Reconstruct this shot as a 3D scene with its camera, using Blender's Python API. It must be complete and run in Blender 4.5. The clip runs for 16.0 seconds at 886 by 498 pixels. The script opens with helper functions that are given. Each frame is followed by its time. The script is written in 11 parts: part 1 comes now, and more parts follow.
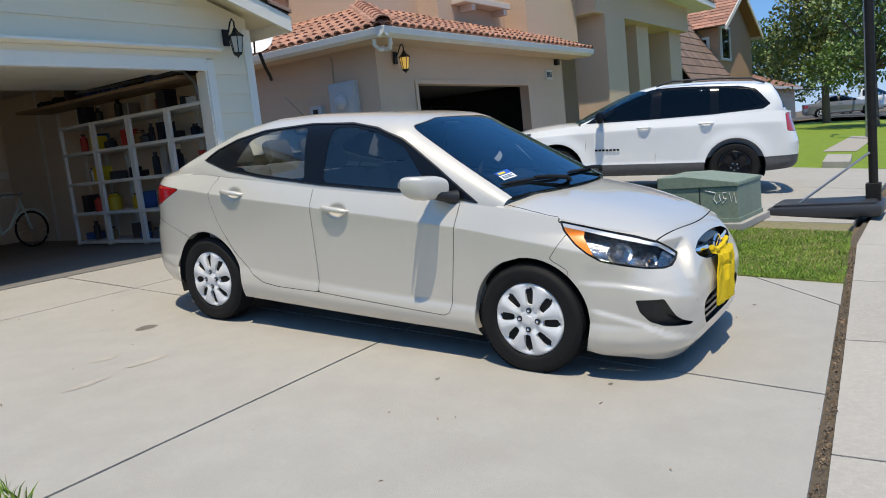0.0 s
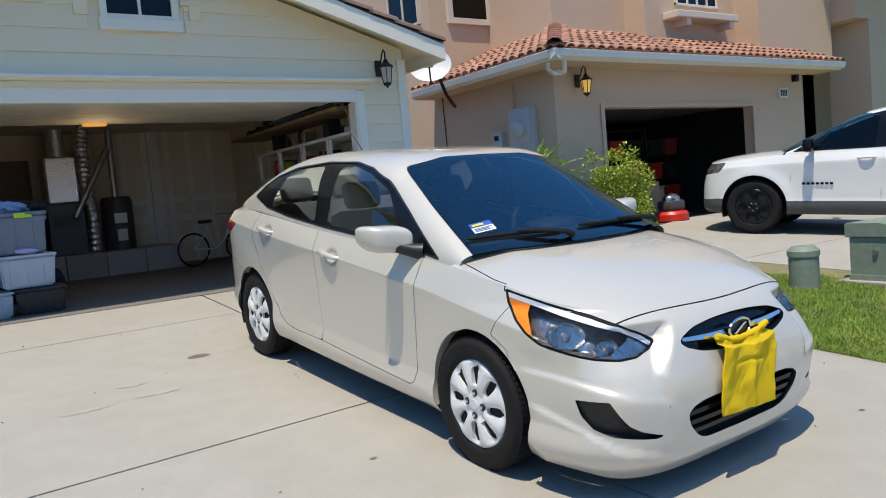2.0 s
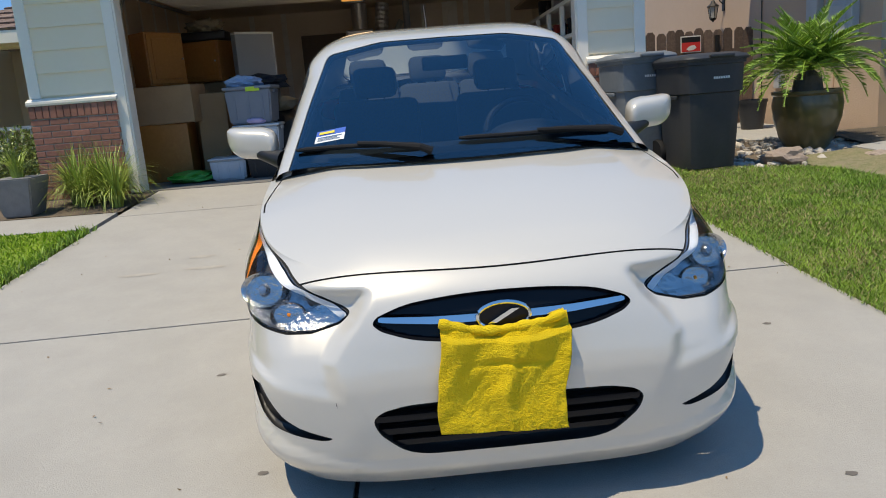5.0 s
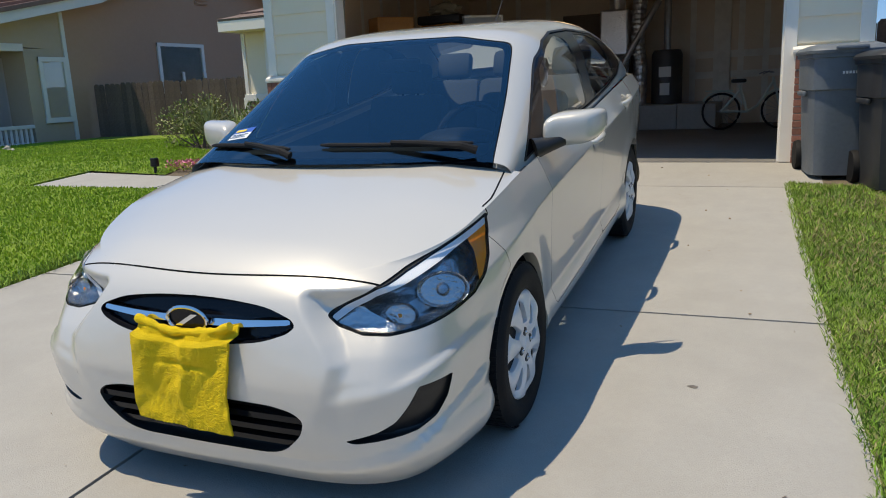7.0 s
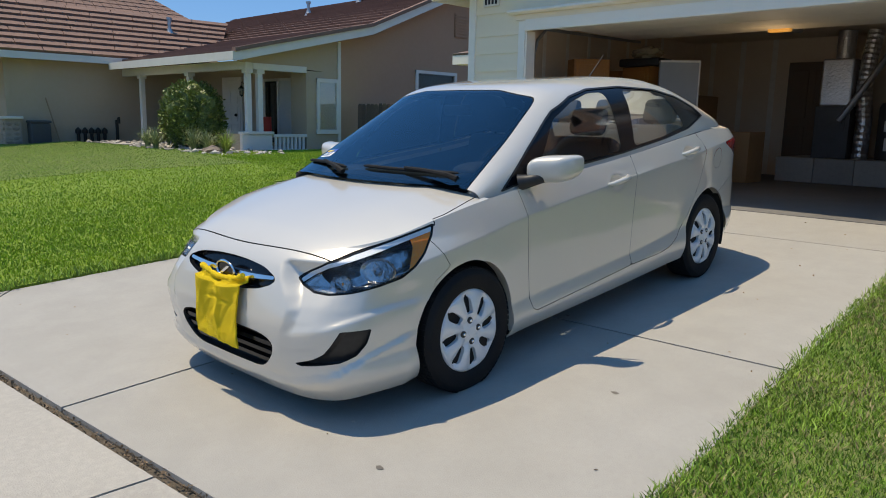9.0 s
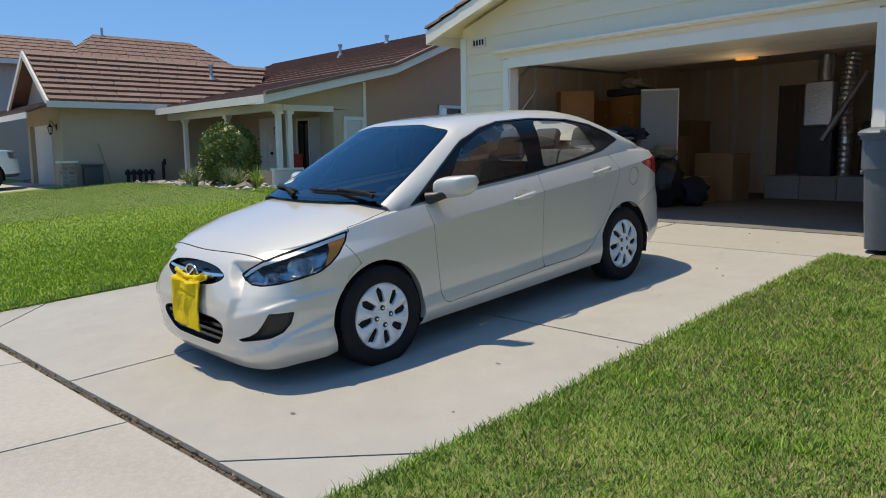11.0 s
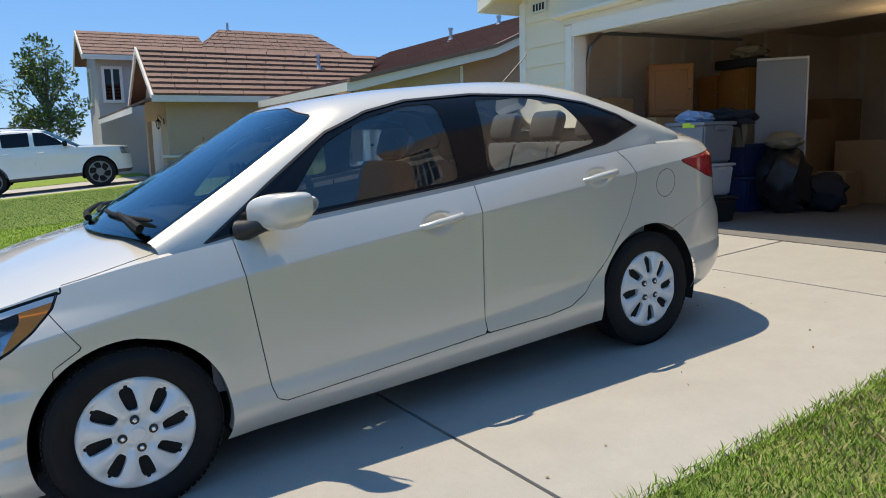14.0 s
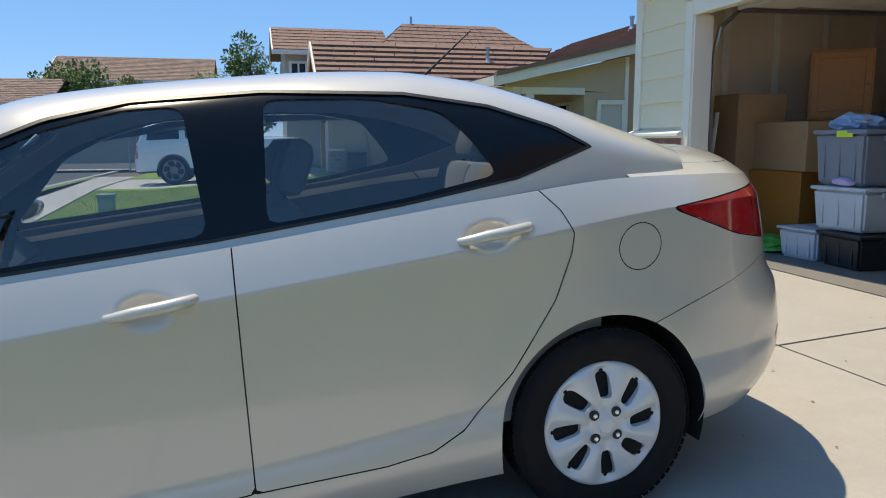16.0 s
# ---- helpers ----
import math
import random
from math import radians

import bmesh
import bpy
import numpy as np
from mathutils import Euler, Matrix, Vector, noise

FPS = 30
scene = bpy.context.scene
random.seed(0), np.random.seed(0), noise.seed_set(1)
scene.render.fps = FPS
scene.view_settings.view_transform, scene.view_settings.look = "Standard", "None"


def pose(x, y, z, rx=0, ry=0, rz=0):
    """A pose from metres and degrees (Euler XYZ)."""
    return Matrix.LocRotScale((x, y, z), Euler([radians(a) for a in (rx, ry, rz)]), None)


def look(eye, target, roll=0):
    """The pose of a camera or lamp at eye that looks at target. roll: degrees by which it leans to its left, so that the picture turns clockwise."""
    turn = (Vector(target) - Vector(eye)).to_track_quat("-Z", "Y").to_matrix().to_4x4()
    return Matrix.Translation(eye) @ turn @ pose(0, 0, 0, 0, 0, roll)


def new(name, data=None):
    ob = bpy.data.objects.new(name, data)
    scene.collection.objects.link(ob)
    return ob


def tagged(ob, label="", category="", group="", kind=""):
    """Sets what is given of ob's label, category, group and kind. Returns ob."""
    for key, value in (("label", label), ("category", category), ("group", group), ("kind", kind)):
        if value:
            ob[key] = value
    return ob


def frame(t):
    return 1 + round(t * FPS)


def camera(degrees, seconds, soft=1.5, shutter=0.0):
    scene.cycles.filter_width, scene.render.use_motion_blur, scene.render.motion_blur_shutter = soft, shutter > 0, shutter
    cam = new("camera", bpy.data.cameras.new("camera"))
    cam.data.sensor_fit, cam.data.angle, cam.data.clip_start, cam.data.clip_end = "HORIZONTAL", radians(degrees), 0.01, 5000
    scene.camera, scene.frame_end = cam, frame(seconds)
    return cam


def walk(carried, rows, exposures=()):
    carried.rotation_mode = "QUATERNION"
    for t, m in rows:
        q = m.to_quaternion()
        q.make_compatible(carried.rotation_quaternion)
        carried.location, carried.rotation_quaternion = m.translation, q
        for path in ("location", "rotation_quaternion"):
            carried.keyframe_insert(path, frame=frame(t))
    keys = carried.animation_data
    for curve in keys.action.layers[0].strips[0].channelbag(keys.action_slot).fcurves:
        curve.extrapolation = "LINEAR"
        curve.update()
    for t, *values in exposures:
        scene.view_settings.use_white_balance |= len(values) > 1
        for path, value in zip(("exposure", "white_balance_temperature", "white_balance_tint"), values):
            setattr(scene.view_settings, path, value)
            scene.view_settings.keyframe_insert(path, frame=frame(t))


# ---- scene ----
cam = camera(61.8, 16.0, soft=1.0)
PATH = [
    (0, (-3.473, -7.395, 1.384), (-1.857, -6.248, 1.112), -6.1),
    (0.5, (-3.206, -7.684, 1.382), (-1.693, -6.402, 1.127), -4.5),
    (1, (-2.83, -7.961, 1.37), (-1.496, -6.485, 1.17), -3.9),
    (1.5, (-2.387, -8.097, 1.365), (-1.192, -6.503, 1.186), -4.4),
    (2, (-1.924, -8.152, 1.369), (-0.813, -6.496, 1.219), -5.1),
    (2.5, (-1.474, -8.215, 1.382), (-0.55, -6.445, 1.258), -6.1),
    (3, (-1.022, -8.258, 1.354), (-0.164, -6.454, 1.269), -1.7),
    (3.5, (-0.568, -8.321, 1.329), (0.146, -6.46, 1.165), -4.4),
    (3.7, (-0.409, -8.347, 1.326), (0.236, -6.483, 0.994), -6.0),
    (5.8, (1.312, -8.147, 1.325), (1.073, -6.205, 0.913), -3.8),
    (6, (1.495, -8.108, 1.345), (1.216, -6.168, 0.947), -5.2),
    (6.5, (2.022, -8.07, 1.358), (1.488, -6.185, 0.955), -5.1),
    (7, (2.474, -7.9, 1.35), (1.654, -6.126, 0.923), -2.6),
    (7.5, (2.957, -7.738, 1.383), (1.819, -6.137, 1.007), -2.1),
    (8, (3.25, -7.727, 1.397), (2.112, -6.117, 1.06), 0.1),
    (8.5, (3.583, -7.849, 1.401), (2.378, -6.293, 1.041), 0.6),
    (9, (3.962, -7.952, 1.402), (2.575, -6.554, 1.057), 1.2),
    (9.2, (4.126, -8.051, 1.394), (2.704, -6.688, 1.045), 0.5),
    (11.3, (5.222, -8.021, 1.386), (3.7, -6.742, 1.161), -1.2),
    (11.5, (5.231, -7.852, 1.405), (3.635, -6.672, 1.163), -0.1),
    (12, (5.12, -7.457, 1.382), (3.434, -6.408, 1.146), 0.4),
    (12.5, (4.958, -7.03, 1.388), (3.252, -6.035, 1.076), 2.3),
    (13, (4.807, -6.621, 1.391), (3.031, -5.766, 1.053), 1.9),
    (13.5, (4.541, -6.157, 1.38), (2.847, -5.139, 1.078), 1.1),
    (14, (4.378, -5.713, 1.402), (2.659, -4.729, 1.119), -1.4),
    (14.5, (4.168, -5.261, 1.438), (2.355, -4.472, 1.137), -1.3),
    (15, (3.965, -4.821, 1.473), (2.161, -4.007, 1.177), -0.5),
    (15.5, (3.819, -4.318, 1.493), (1.95, -3.653, 1.236), 1.1),
    (16, (3.572, -3.868, 1.488), (1.654, -3.378, 1.197), -0.2),
]
walk(cam, [(t, look(eye, target, roll)) for t, eye, target, roll in PATH], [(0, 0.44, 7150, 10), (2, 0.49, 7250, 10), (3.7, 0.48, 7350, 10), (5.8, 0.32, 7400, 10), (8, 0.34, 7500, 10), (9, 0.37, 7500, 10), (11.5, 0.47, 7550, 10), (13, 0.59, 7500, 10), (16, 0.65, 7700, 10)])

# ---- light ----
world = bpy.data.worlds.new("sky")
scene.world = world
world.use_nodes = True
SUN_DIR = Vector((-0.285, -0.207, 1.0)).normalized()
sky_node = world.node_tree.nodes.new("ShaderNodeTexSky")
sky_node.sky_type, sky_node.sun_disc = "NISHITA", False
sky_node.sun_elevation = math.asin(SUN_DIR.z)
sky_node.sun_rotation = math.atan2(SUN_DIR.x, SUN_DIR.y)
sky_node.air_density, sky_node.dust_density, sky_node.ozone_density, sky_node.altitude = 1.0, 0.0, 4.0, 1500
# a clear, deep blue sky: the sky model thinned, over an even blue
deep = world.node_tree.nodes.new("ShaderNodeMix")
deep.data_type = "RGBA"
deep.inputs[0].default_value = 0.70
deep.inputs[7].default_value = (0.40, 1.85, 4.9, 1)
world.node_tree.links.new(sky_node.outputs[0], deep.inputs[6])
world.node_tree.links.new(deep.outputs[2], world.node_tree.nodes["Background"].inputs[0])
world.node_tree.nodes["Background"].inputs[1].default_value = 0.128
sun_lamp = new("sun", bpy.data.lights.new("sun", "SUN"))
sun_lamp.data.energy, sun_lamp.data.angle, sun_lamp.data.color = 3.2, radians(0.53), (1.0, 0.935, 0.80)
sun_lamp.matrix_world = look(SUN_DIR * 40, (0, 0, 0))


# ---- materials ----
def mat(name, color, rough=0.7, metal=0.0, spots=(), bump=0.0, bump_scale=60.0, coat=0.0, spec=0.5, coords="Object"):
    """A surface with its colour varied by noise. spots: rows of (scale, strength, colour), mixed in one after another."""
    m = bpy.data.materials.new(name)
    m.use_nodes = True
    nt, b = m.node_tree, m.node_tree.nodes["Principled BSDF"]
    N, L = nt.nodes.new, nt.links.new
    b.inputs["Base Color"].default_value = (*color, 1)
    b.inputs["Roughness"].default_value = rough
    b.inputs["Metallic"].default_value = metal
    b.inputs["Specular IOR Level"].default_value = spec
    b.inputs["Coat Weight"].default_value = coat
    b.inputs["Coat Roughness"].default_value = 0.03
    tc = N("ShaderNodeTexCoord")
    last = None
    for scale, strength, tint in spots:
        nz = N("ShaderNodeTexNoise")
        nz.inputs["Scale"].default_value, nz.inputs["Detail"].default_value = scale, 5
        L(tc.outputs[coords], nz.inputs["Vector"])
        ramp = N("ShaderNodeMapRange")
        ramp.inputs[1].default_value, ramp.inputs[2].default_value = 0.42, 0.68
        ramp.inputs[3].default_value, ramp.inputs[4].default_value = 0.0, strength
        L(nz.outputs[0], ramp.inputs[0])
        mix = N("ShaderNodeMix")
        mix.data_type = "RGBA"
        mix.inputs[6].default_value = (*color, 1)
        if last is not None:
            L(last, mix.inputs[6])
        mix.inputs[7].default_value = (*tint, 1)
        L(ramp.outputs[0], mix.inputs[0])
        last = mix.outputs[2]
    if last is not None:
        L(last, b.inputs["Base Color"])
    if bump:
        nz = N("ShaderNodeTexNoise")
        nz.inputs["Scale"].default_value, nz.inputs["Detail"].default_value = bump_scale, 6
        L(tc.outputs[coords], nz.inputs["Vector"])
        bp = N("ShaderNodeBump")
        bp.inputs["Strength"].default_value, bp.inputs["Distance"].default_value = bump, 0.01
        L(nz.outputs[0], bp.inputs["Height"])
        L(bp.outputs[0], b.inputs["Normal"])
    return m


def vary(m, amount=0.25, island=False):
    """Lets the colour of each piece differ a little in lightness."""
    nt = m.node_tree
    b = nt.nodes["Principled BSDF"]
    info = nt.nodes.new("ShaderNodeNewGeometry" if island else "ShaderNodeObjectInfo")
    out = info.outputs["Random Per Island" if island else "Random"]
    mr = nt.nodes.new("ShaderNodeMapRange")
    mr.inputs[3].default_value, mr.inputs[4].default_value = 1 - amount, 1 + amount
    nt.links.new(out, mr.inputs[0])
    hsv = nt.nodes.new("ShaderNodeHueSaturation")
    nt.links.new(mr.outputs[0], hsv.inputs["Value"])
    src = b.inputs["Base Color"]
    if src.is_linked:
        nt.links.new(src.links[0].from_socket, hsv.inputs["Color"])
    else:
        hsv.inputs["Color"].default_value = src.default_value
    nt.links.new(hsv.outputs[0], src)
    return m


def glass(name, tint, gloss=1.0, rough=0.0, ior=1.5, tone=(1, 1, 1)):
    """A thin pane: tinted clear glass with a Fresnel gloss."""
    m = bpy.data.materials.new(name)
    m.use_nodes = True
    nt = m.node_tree
    nt.nodes.remove(nt.nodes["Principled BSDF"])
    clear, shine, mix = (nt.nodes.new("ShaderNode" + k) for k in ("BsdfTransparent", "BsdfGlossy", "MixShader"))
    clear.inputs[0].default_value = (*tint, 1)
    shine.inputs["Roughness"].default_value = rough
    shine.inputs[0].default_value = (gloss * tone[0], gloss * tone[1], gloss * tone[2], 1)
    fr = nt.nodes.new("ShaderNodeFresnel")
    fr.inputs[0].default_value = ior
    nt.links.new(fr.outputs[0], mix.inputs[0])
    nt.links.new(clear.outputs[0], mix.inputs[1])
    nt.links.new(shine.outputs[0], mix.inputs[2])
    nt.links.new(mix.outputs[0], nt.nodes["Material Output"].inputs[0])
    return m


def lamp_mat(name, color, power):
    m = mat(name, color, 0.4)
    b = m.node_tree.nodes["Principled BSDF"]
    b.inputs["Emission Color"].default_value = (*color, 1)
    b.inputs["Emission Strength"].default_value = power
    return m


BLACK = mat("black plastic", (0.012, 0.012, 0.013), 0.45, spots=[(40, 0.3, (0.03, 0.03, 0.03))], bump=0.05, bump_scale=300)
GLOSS_BLACK = mat("gloss black trim", (0.006, 0.007, 0.010), 0.14, spec=0.25)
RUBBER = mat("tyre rubber", (0.007, 0.007, 0.008), 0.75, spec=0.3, spots=[(9, 0.4, (0.016, 0.015, 0.014))], bump=0.15, bump_scale=120)
CHROME = mat("chrome", (0.75, 0.76, 0.78), 0.08, metal=1.0)
STEEL = mat("galvanised steel", (0.42, 0.43, 0.44), 0.4, metal=0.9, spots=[(12, 0.4, (0.3, 0.3, 0.31))])
CAR_PAINT = mat("pearl beige car paint", (0.63, 0.597, 0.53), 0.33, metal=0.2, coat=1.0, spots=[(900, 0.12, (0.74, 0.71, 0.66)), (3, 0.06, (0.56, 0.53, 0.47))])
WHITE_PAINT = mat("white car paint", (0.78, 0.79, 0.79), 0.3, coat=1.0, spots=[(4, 0.1, (0.68, 0.68, 0.67))])
GREY_PAINT = mat("grey car paint", (0.27, 0.28, 0.29), 0.3, metal=0.4, coat=1.0)
ALLOY = mat("silver wheel cover", (0.74, 0.75, 0.76), 0.34, metal=0.18, spots=[(14, 0.2, (0.62, 0.61, 0.60))])
WINDSCREEN = glass("windscreen glass", (0.48, 0.56, 0.62), ior=2.05, tone=(0.52, 0.84, 1.0))
SIDE_GLASS = glass("side window glass", (0.78, 0.83, 0.86), ior=1.80)
DARK_GLASS = glass("dark privacy glass", (0.03, 0.035, 0.04), ior=1.4)
LIGHT_GUIDE = mat("white light guide", (0.82, 0.84, 0.86), 0.25, coat=1.0)
LENS = glass("lamp lens", (0.95, 0.96, 0.97), ior=1.25)
HOUSE_GLASS = glass("house window glass", (0.55, 0.6, 0.62))
AMBER = mat("amber lens", (1.0, 0.27, 0.008), 0.35, spots=[(70, 0.35, (1.0, 0.42, 0.04))])
RED_LENS = mat("red lamp lens", (0.45, 0.008, 0.012), 0.12, coat=1.0, spots=[(60, 0.4, (0.6, 0.03, 0.03))])
REFLECTOR = mat("lamp reflector", (0.52, 0.53, 0.54), 0.20, metal=1.0, bump=0.5, bump_scale=70)
LAMP_GREY = mat("lamp housing", (0.50, 0.51, 0.53), 0.20, metal=0.85, spots=[(22, 0.8, (0.16, 0.165, 0.175))], bump=0.6, bump_scale=30)
UNDERBODY = mat("underbody", (0.01, 0.01, 0.01), 0.9)
SEAT_CLOTH = mat("grey seat cloth", (0.15, 0.158, 0.175), 0.9, spots=[(80, 0.4, (0.11, 0.117, 0.13))], bump=0.15, bump_scale=400)
DASH = mat("dark dashboard plastic", (0.04, 0.043, 0.05), 0.6, bump=0.1, bump_scale=300)
TRIM_GREY = mat("grey door trim", (0.17, 0.18, 0.20), 0.6, bump=0.1, bump_scale=300)
YELLOW_CLOTH = mat("yellow towel", (0.97, 0.67, 0.010), 0.95, spots=[(230, 0.3, (0.80, 0.50, 0.005)), (14, 0.2, (0.97, 0.72, 0.03))], bump=1.0, bump_scale=260)
STICKER_WHITE = mat("white sticker", (0.8, 0.82, 0.82), 0.5)
STICKER_BLUE = mat("blue sticker", (0.02, 0.10, 0.45), 0.5)
STICKER_YELLOW = mat("yellow print", (0.8, 0.6, 0.05), 0.5)


# ---- meshes ----
def ob_of(name, verts, faces, material, parent=None, label="", smooth=False):
    me = bpy.data.meshes.new(name)
    me.from_pydata([tuple(v) for v in verts], [], [tuple(f) for f in faces])
    me.materials.append(material)
    if smooth:
        me.shade_smooth()
    o = new(name, me)
    if parent is not None:
        o.parent = parent
    if label:
        o["label"] = label
    return o


def part(name, bm, material, parent=None, label="", smooth=False, m=None):
    """Links a bmesh as one mesh object under a thing or a part."""
    me = bpy.data.meshes.new(name)
    bmesh.ops.recalc_face_normals(bm, faces=bm.faces)
    bm.to_mesh(me)
    bm.free()
    me.materials.append(material)
    if smooth:
        me.shade_smooth()
        me.set_sharp_from_angle(angle=radians(38))
    o = new(name, me)
    if parent is not None:
        o.parent = parent
    if m is not None:
        o.matrix_basis = m
    if label:
        o["label"] = label
    return o


def thing(name, m, label, category, group="", kind=""):
    """An empty at a thing's base that holds its parts."""
    o = new(name)
    o.empty_display_size = 0.1
    o.matrix_basis = m
    return tagged(o, label, category, group, kind)


def add_box(bm, x0, x1, y0, y1, z0, z1, bevel=0.0, m=None):
    r = bmesh.ops.create_cube(bm, size=1.0)
    vs = r["verts"]
    for v in vs:
        v.co = Vector((x0 + (v.co.x + 0.5) * (x1 - x0), y0 + (v.co.y + 0.5) * (y1 - y0), z0 + (v.co.z + 0.5) * (z1 - z0)))
    if m is not None:
        for v in vs:
            v.co = m @ v.co
    if bevel:
        es = list({e for v in vs for e in v.link_edges})
        bmesh.ops.bevel(bm, geom=es, offset=bevel, segments=2, affect="EDGES", profile=0.5)
    return bm


def box(x0, x1, y0, y1, z0, z1, bevel=0.0, m=None):
    return add_box(bmesh.new(), x0, x1, y0, y1, z0, z1, bevel, m)


def add_tube(bm, p, q, r0, r1=None, n=12, cap=True):
    p, q = Vector(p), Vector(q)
    r1 = r0 if r1 is None else r1
    turn = (q - p).to_track_quat("Z", "Y").to_matrix().to_4x4()
    r = bmesh.ops.create_cone(bm, cap_ends=cap, segments=n, radius1=r0, radius2=r1, depth=(q - p).length)
    m = Matrix.Translation((p + q) / 2) @ turn
    for v in r["verts"]:
        v.co = m @ v.co
    return bm


def tube(p, q, r0, r1=None, n=12):
    return add_tube(bmesh.new(), p, q, r0, r1, n)


def add_path(bm, pts, r, n=8):
    """A round bar that follows points."""
    pts = [Vector(p) for p in pts]
    rings = []
    for i, p in enumerate(pts):
        d = (pts[min(i + 1, len(pts) - 1)] - pts[max(i - 1, 0)]).normalized()
        a = d.cross(Vector((0, 0, 1)) if abs(d.z) < 0.9 else Vector((1, 0, 0))).normalized()
        b = d.cross(a)
        rr = r[i] if hasattr(r, "__len__") else r
        rings.append([bm.verts.new(p + (a * math.cos(k) + b * math.sin(k)) * rr) for k in np.linspace(0, 2 * math.pi, n, endpoint=False)])
    for r0, r1 in zip(rings, rings[1:]):
        for k in range(n):
            bm.faces.new((r0[k], r0[(k + 1) % n], r1[(k + 1) % n], r1[k]))
    bm.faces.new(rings[0]), bm.faces.new(rings[-1])
    return bm


def lathe(profile, n=24, axis="Z"):
    """Turns a profile of (radius, height) round an axis."""
    bm = bmesh.new()
    rings = []
    for r, h in profile:
        ring = []
        for k in np.linspace(0, 2 * math.pi, n, endpoint=False):
            c, s = r * math.cos(k), r * math.sin(k)
            ring.append(bm.verts.new((c, s, h) if axis == "Z" else (h, c, s)))
        rings.append(ring)
    for a, b in zip(rings, rings[1:]):
        for k in range(n):
            bm.faces.new((a[k], a[(k + 1) % n], b[(k + 1) % n], b[k]))
    for ring, (r, h) in ((rings[0], profile[0]), (rings[-1], profile[-1])):
        if r > 1e-5:
            bm.faces.new(ring)
    bmesh.ops.remove_doubles(bm, verts=bm.verts, dist=1e-5)
    return bm


def blob(r, scale=(1, 1, 1), rough=0.15, freq=2.0, at=(0, 0, 0), sub=3, seed=0.0):
    """An uneven lump."""
    bm = bmesh.new()
    bmesh.ops.create_icosphere(bm, subdivisions=sub, radius=1.0)
    for v in bm.verts:
        k = 1 + rough * noise.noise(v.co * freq + Vector((seed, seed * 1.7, seed * 0.3)))
        v.co = Vector((v.co.x * scale[0], v.co.y * scale[1], v.co.z * scale[2])) * r * k + Vector(at)
    return bm


def prism(poly, h0, h1, axis="Z"):
    """A flat outline raised from h0 to h1 along an axis."""
    bm = bmesh.new()
    put = {"Z": lambda a, b, h: (a, b, h), "Y": lambda a, b, h: (a, h, b), "X": lambda a, b, h: (h, a, b)}[axis]
    lo = [bm.verts.new(put(a, b, h0)) for a, b in poly]
    hi = [bm.verts.new(put(a, b, h1)) for a, b in poly]
    n = len(poly)
    bm.faces.new(lo), bm.faces.new(hi)
    for k in range(n):
        bm.faces.new((lo[k], lo[(k + 1) % n], hi[(k + 1) % n], hi[k]))
    return bm


def curve_keys(keys):
    """A smooth curve through (position, value) keys."""
    ks = np.array(keys, float)
    x, y = ks[:, 0], ks[:, 1]
    d = np.diff(y) / np.diff(x)
    m = np.concatenate([[d[0]], np.where(d[:-1] * d[1:] > 0, 2 * d[:-1] * d[1:] / (d[:-1] + d[1:] + 1e-12), 0), [d[-1]]])

    def f(t):
        t = np.clip(np.asarray(t, float), x[0], x[-1])
        i = np.clip(np.searchsorted(x, t) - 1, 0, len(x) - 2)
        h = x[i + 1] - x[i]
        s = (t - x[i]) / h
        return (y[i] * (1 + 2 * s) * (1 - s) ** 2 + y[i + 1] * s * s * (3 - 2 * s) + h * (m[i] * s * (1 - s) ** 2 - m[i + 1] * s * s * (1 - s)))
    return f


# the ground's height: flat street, a drive that climbs to the garage slab
def gz(x, y):
    return max(0.012, min(0.495, 0.495 + 0.0705 * y))


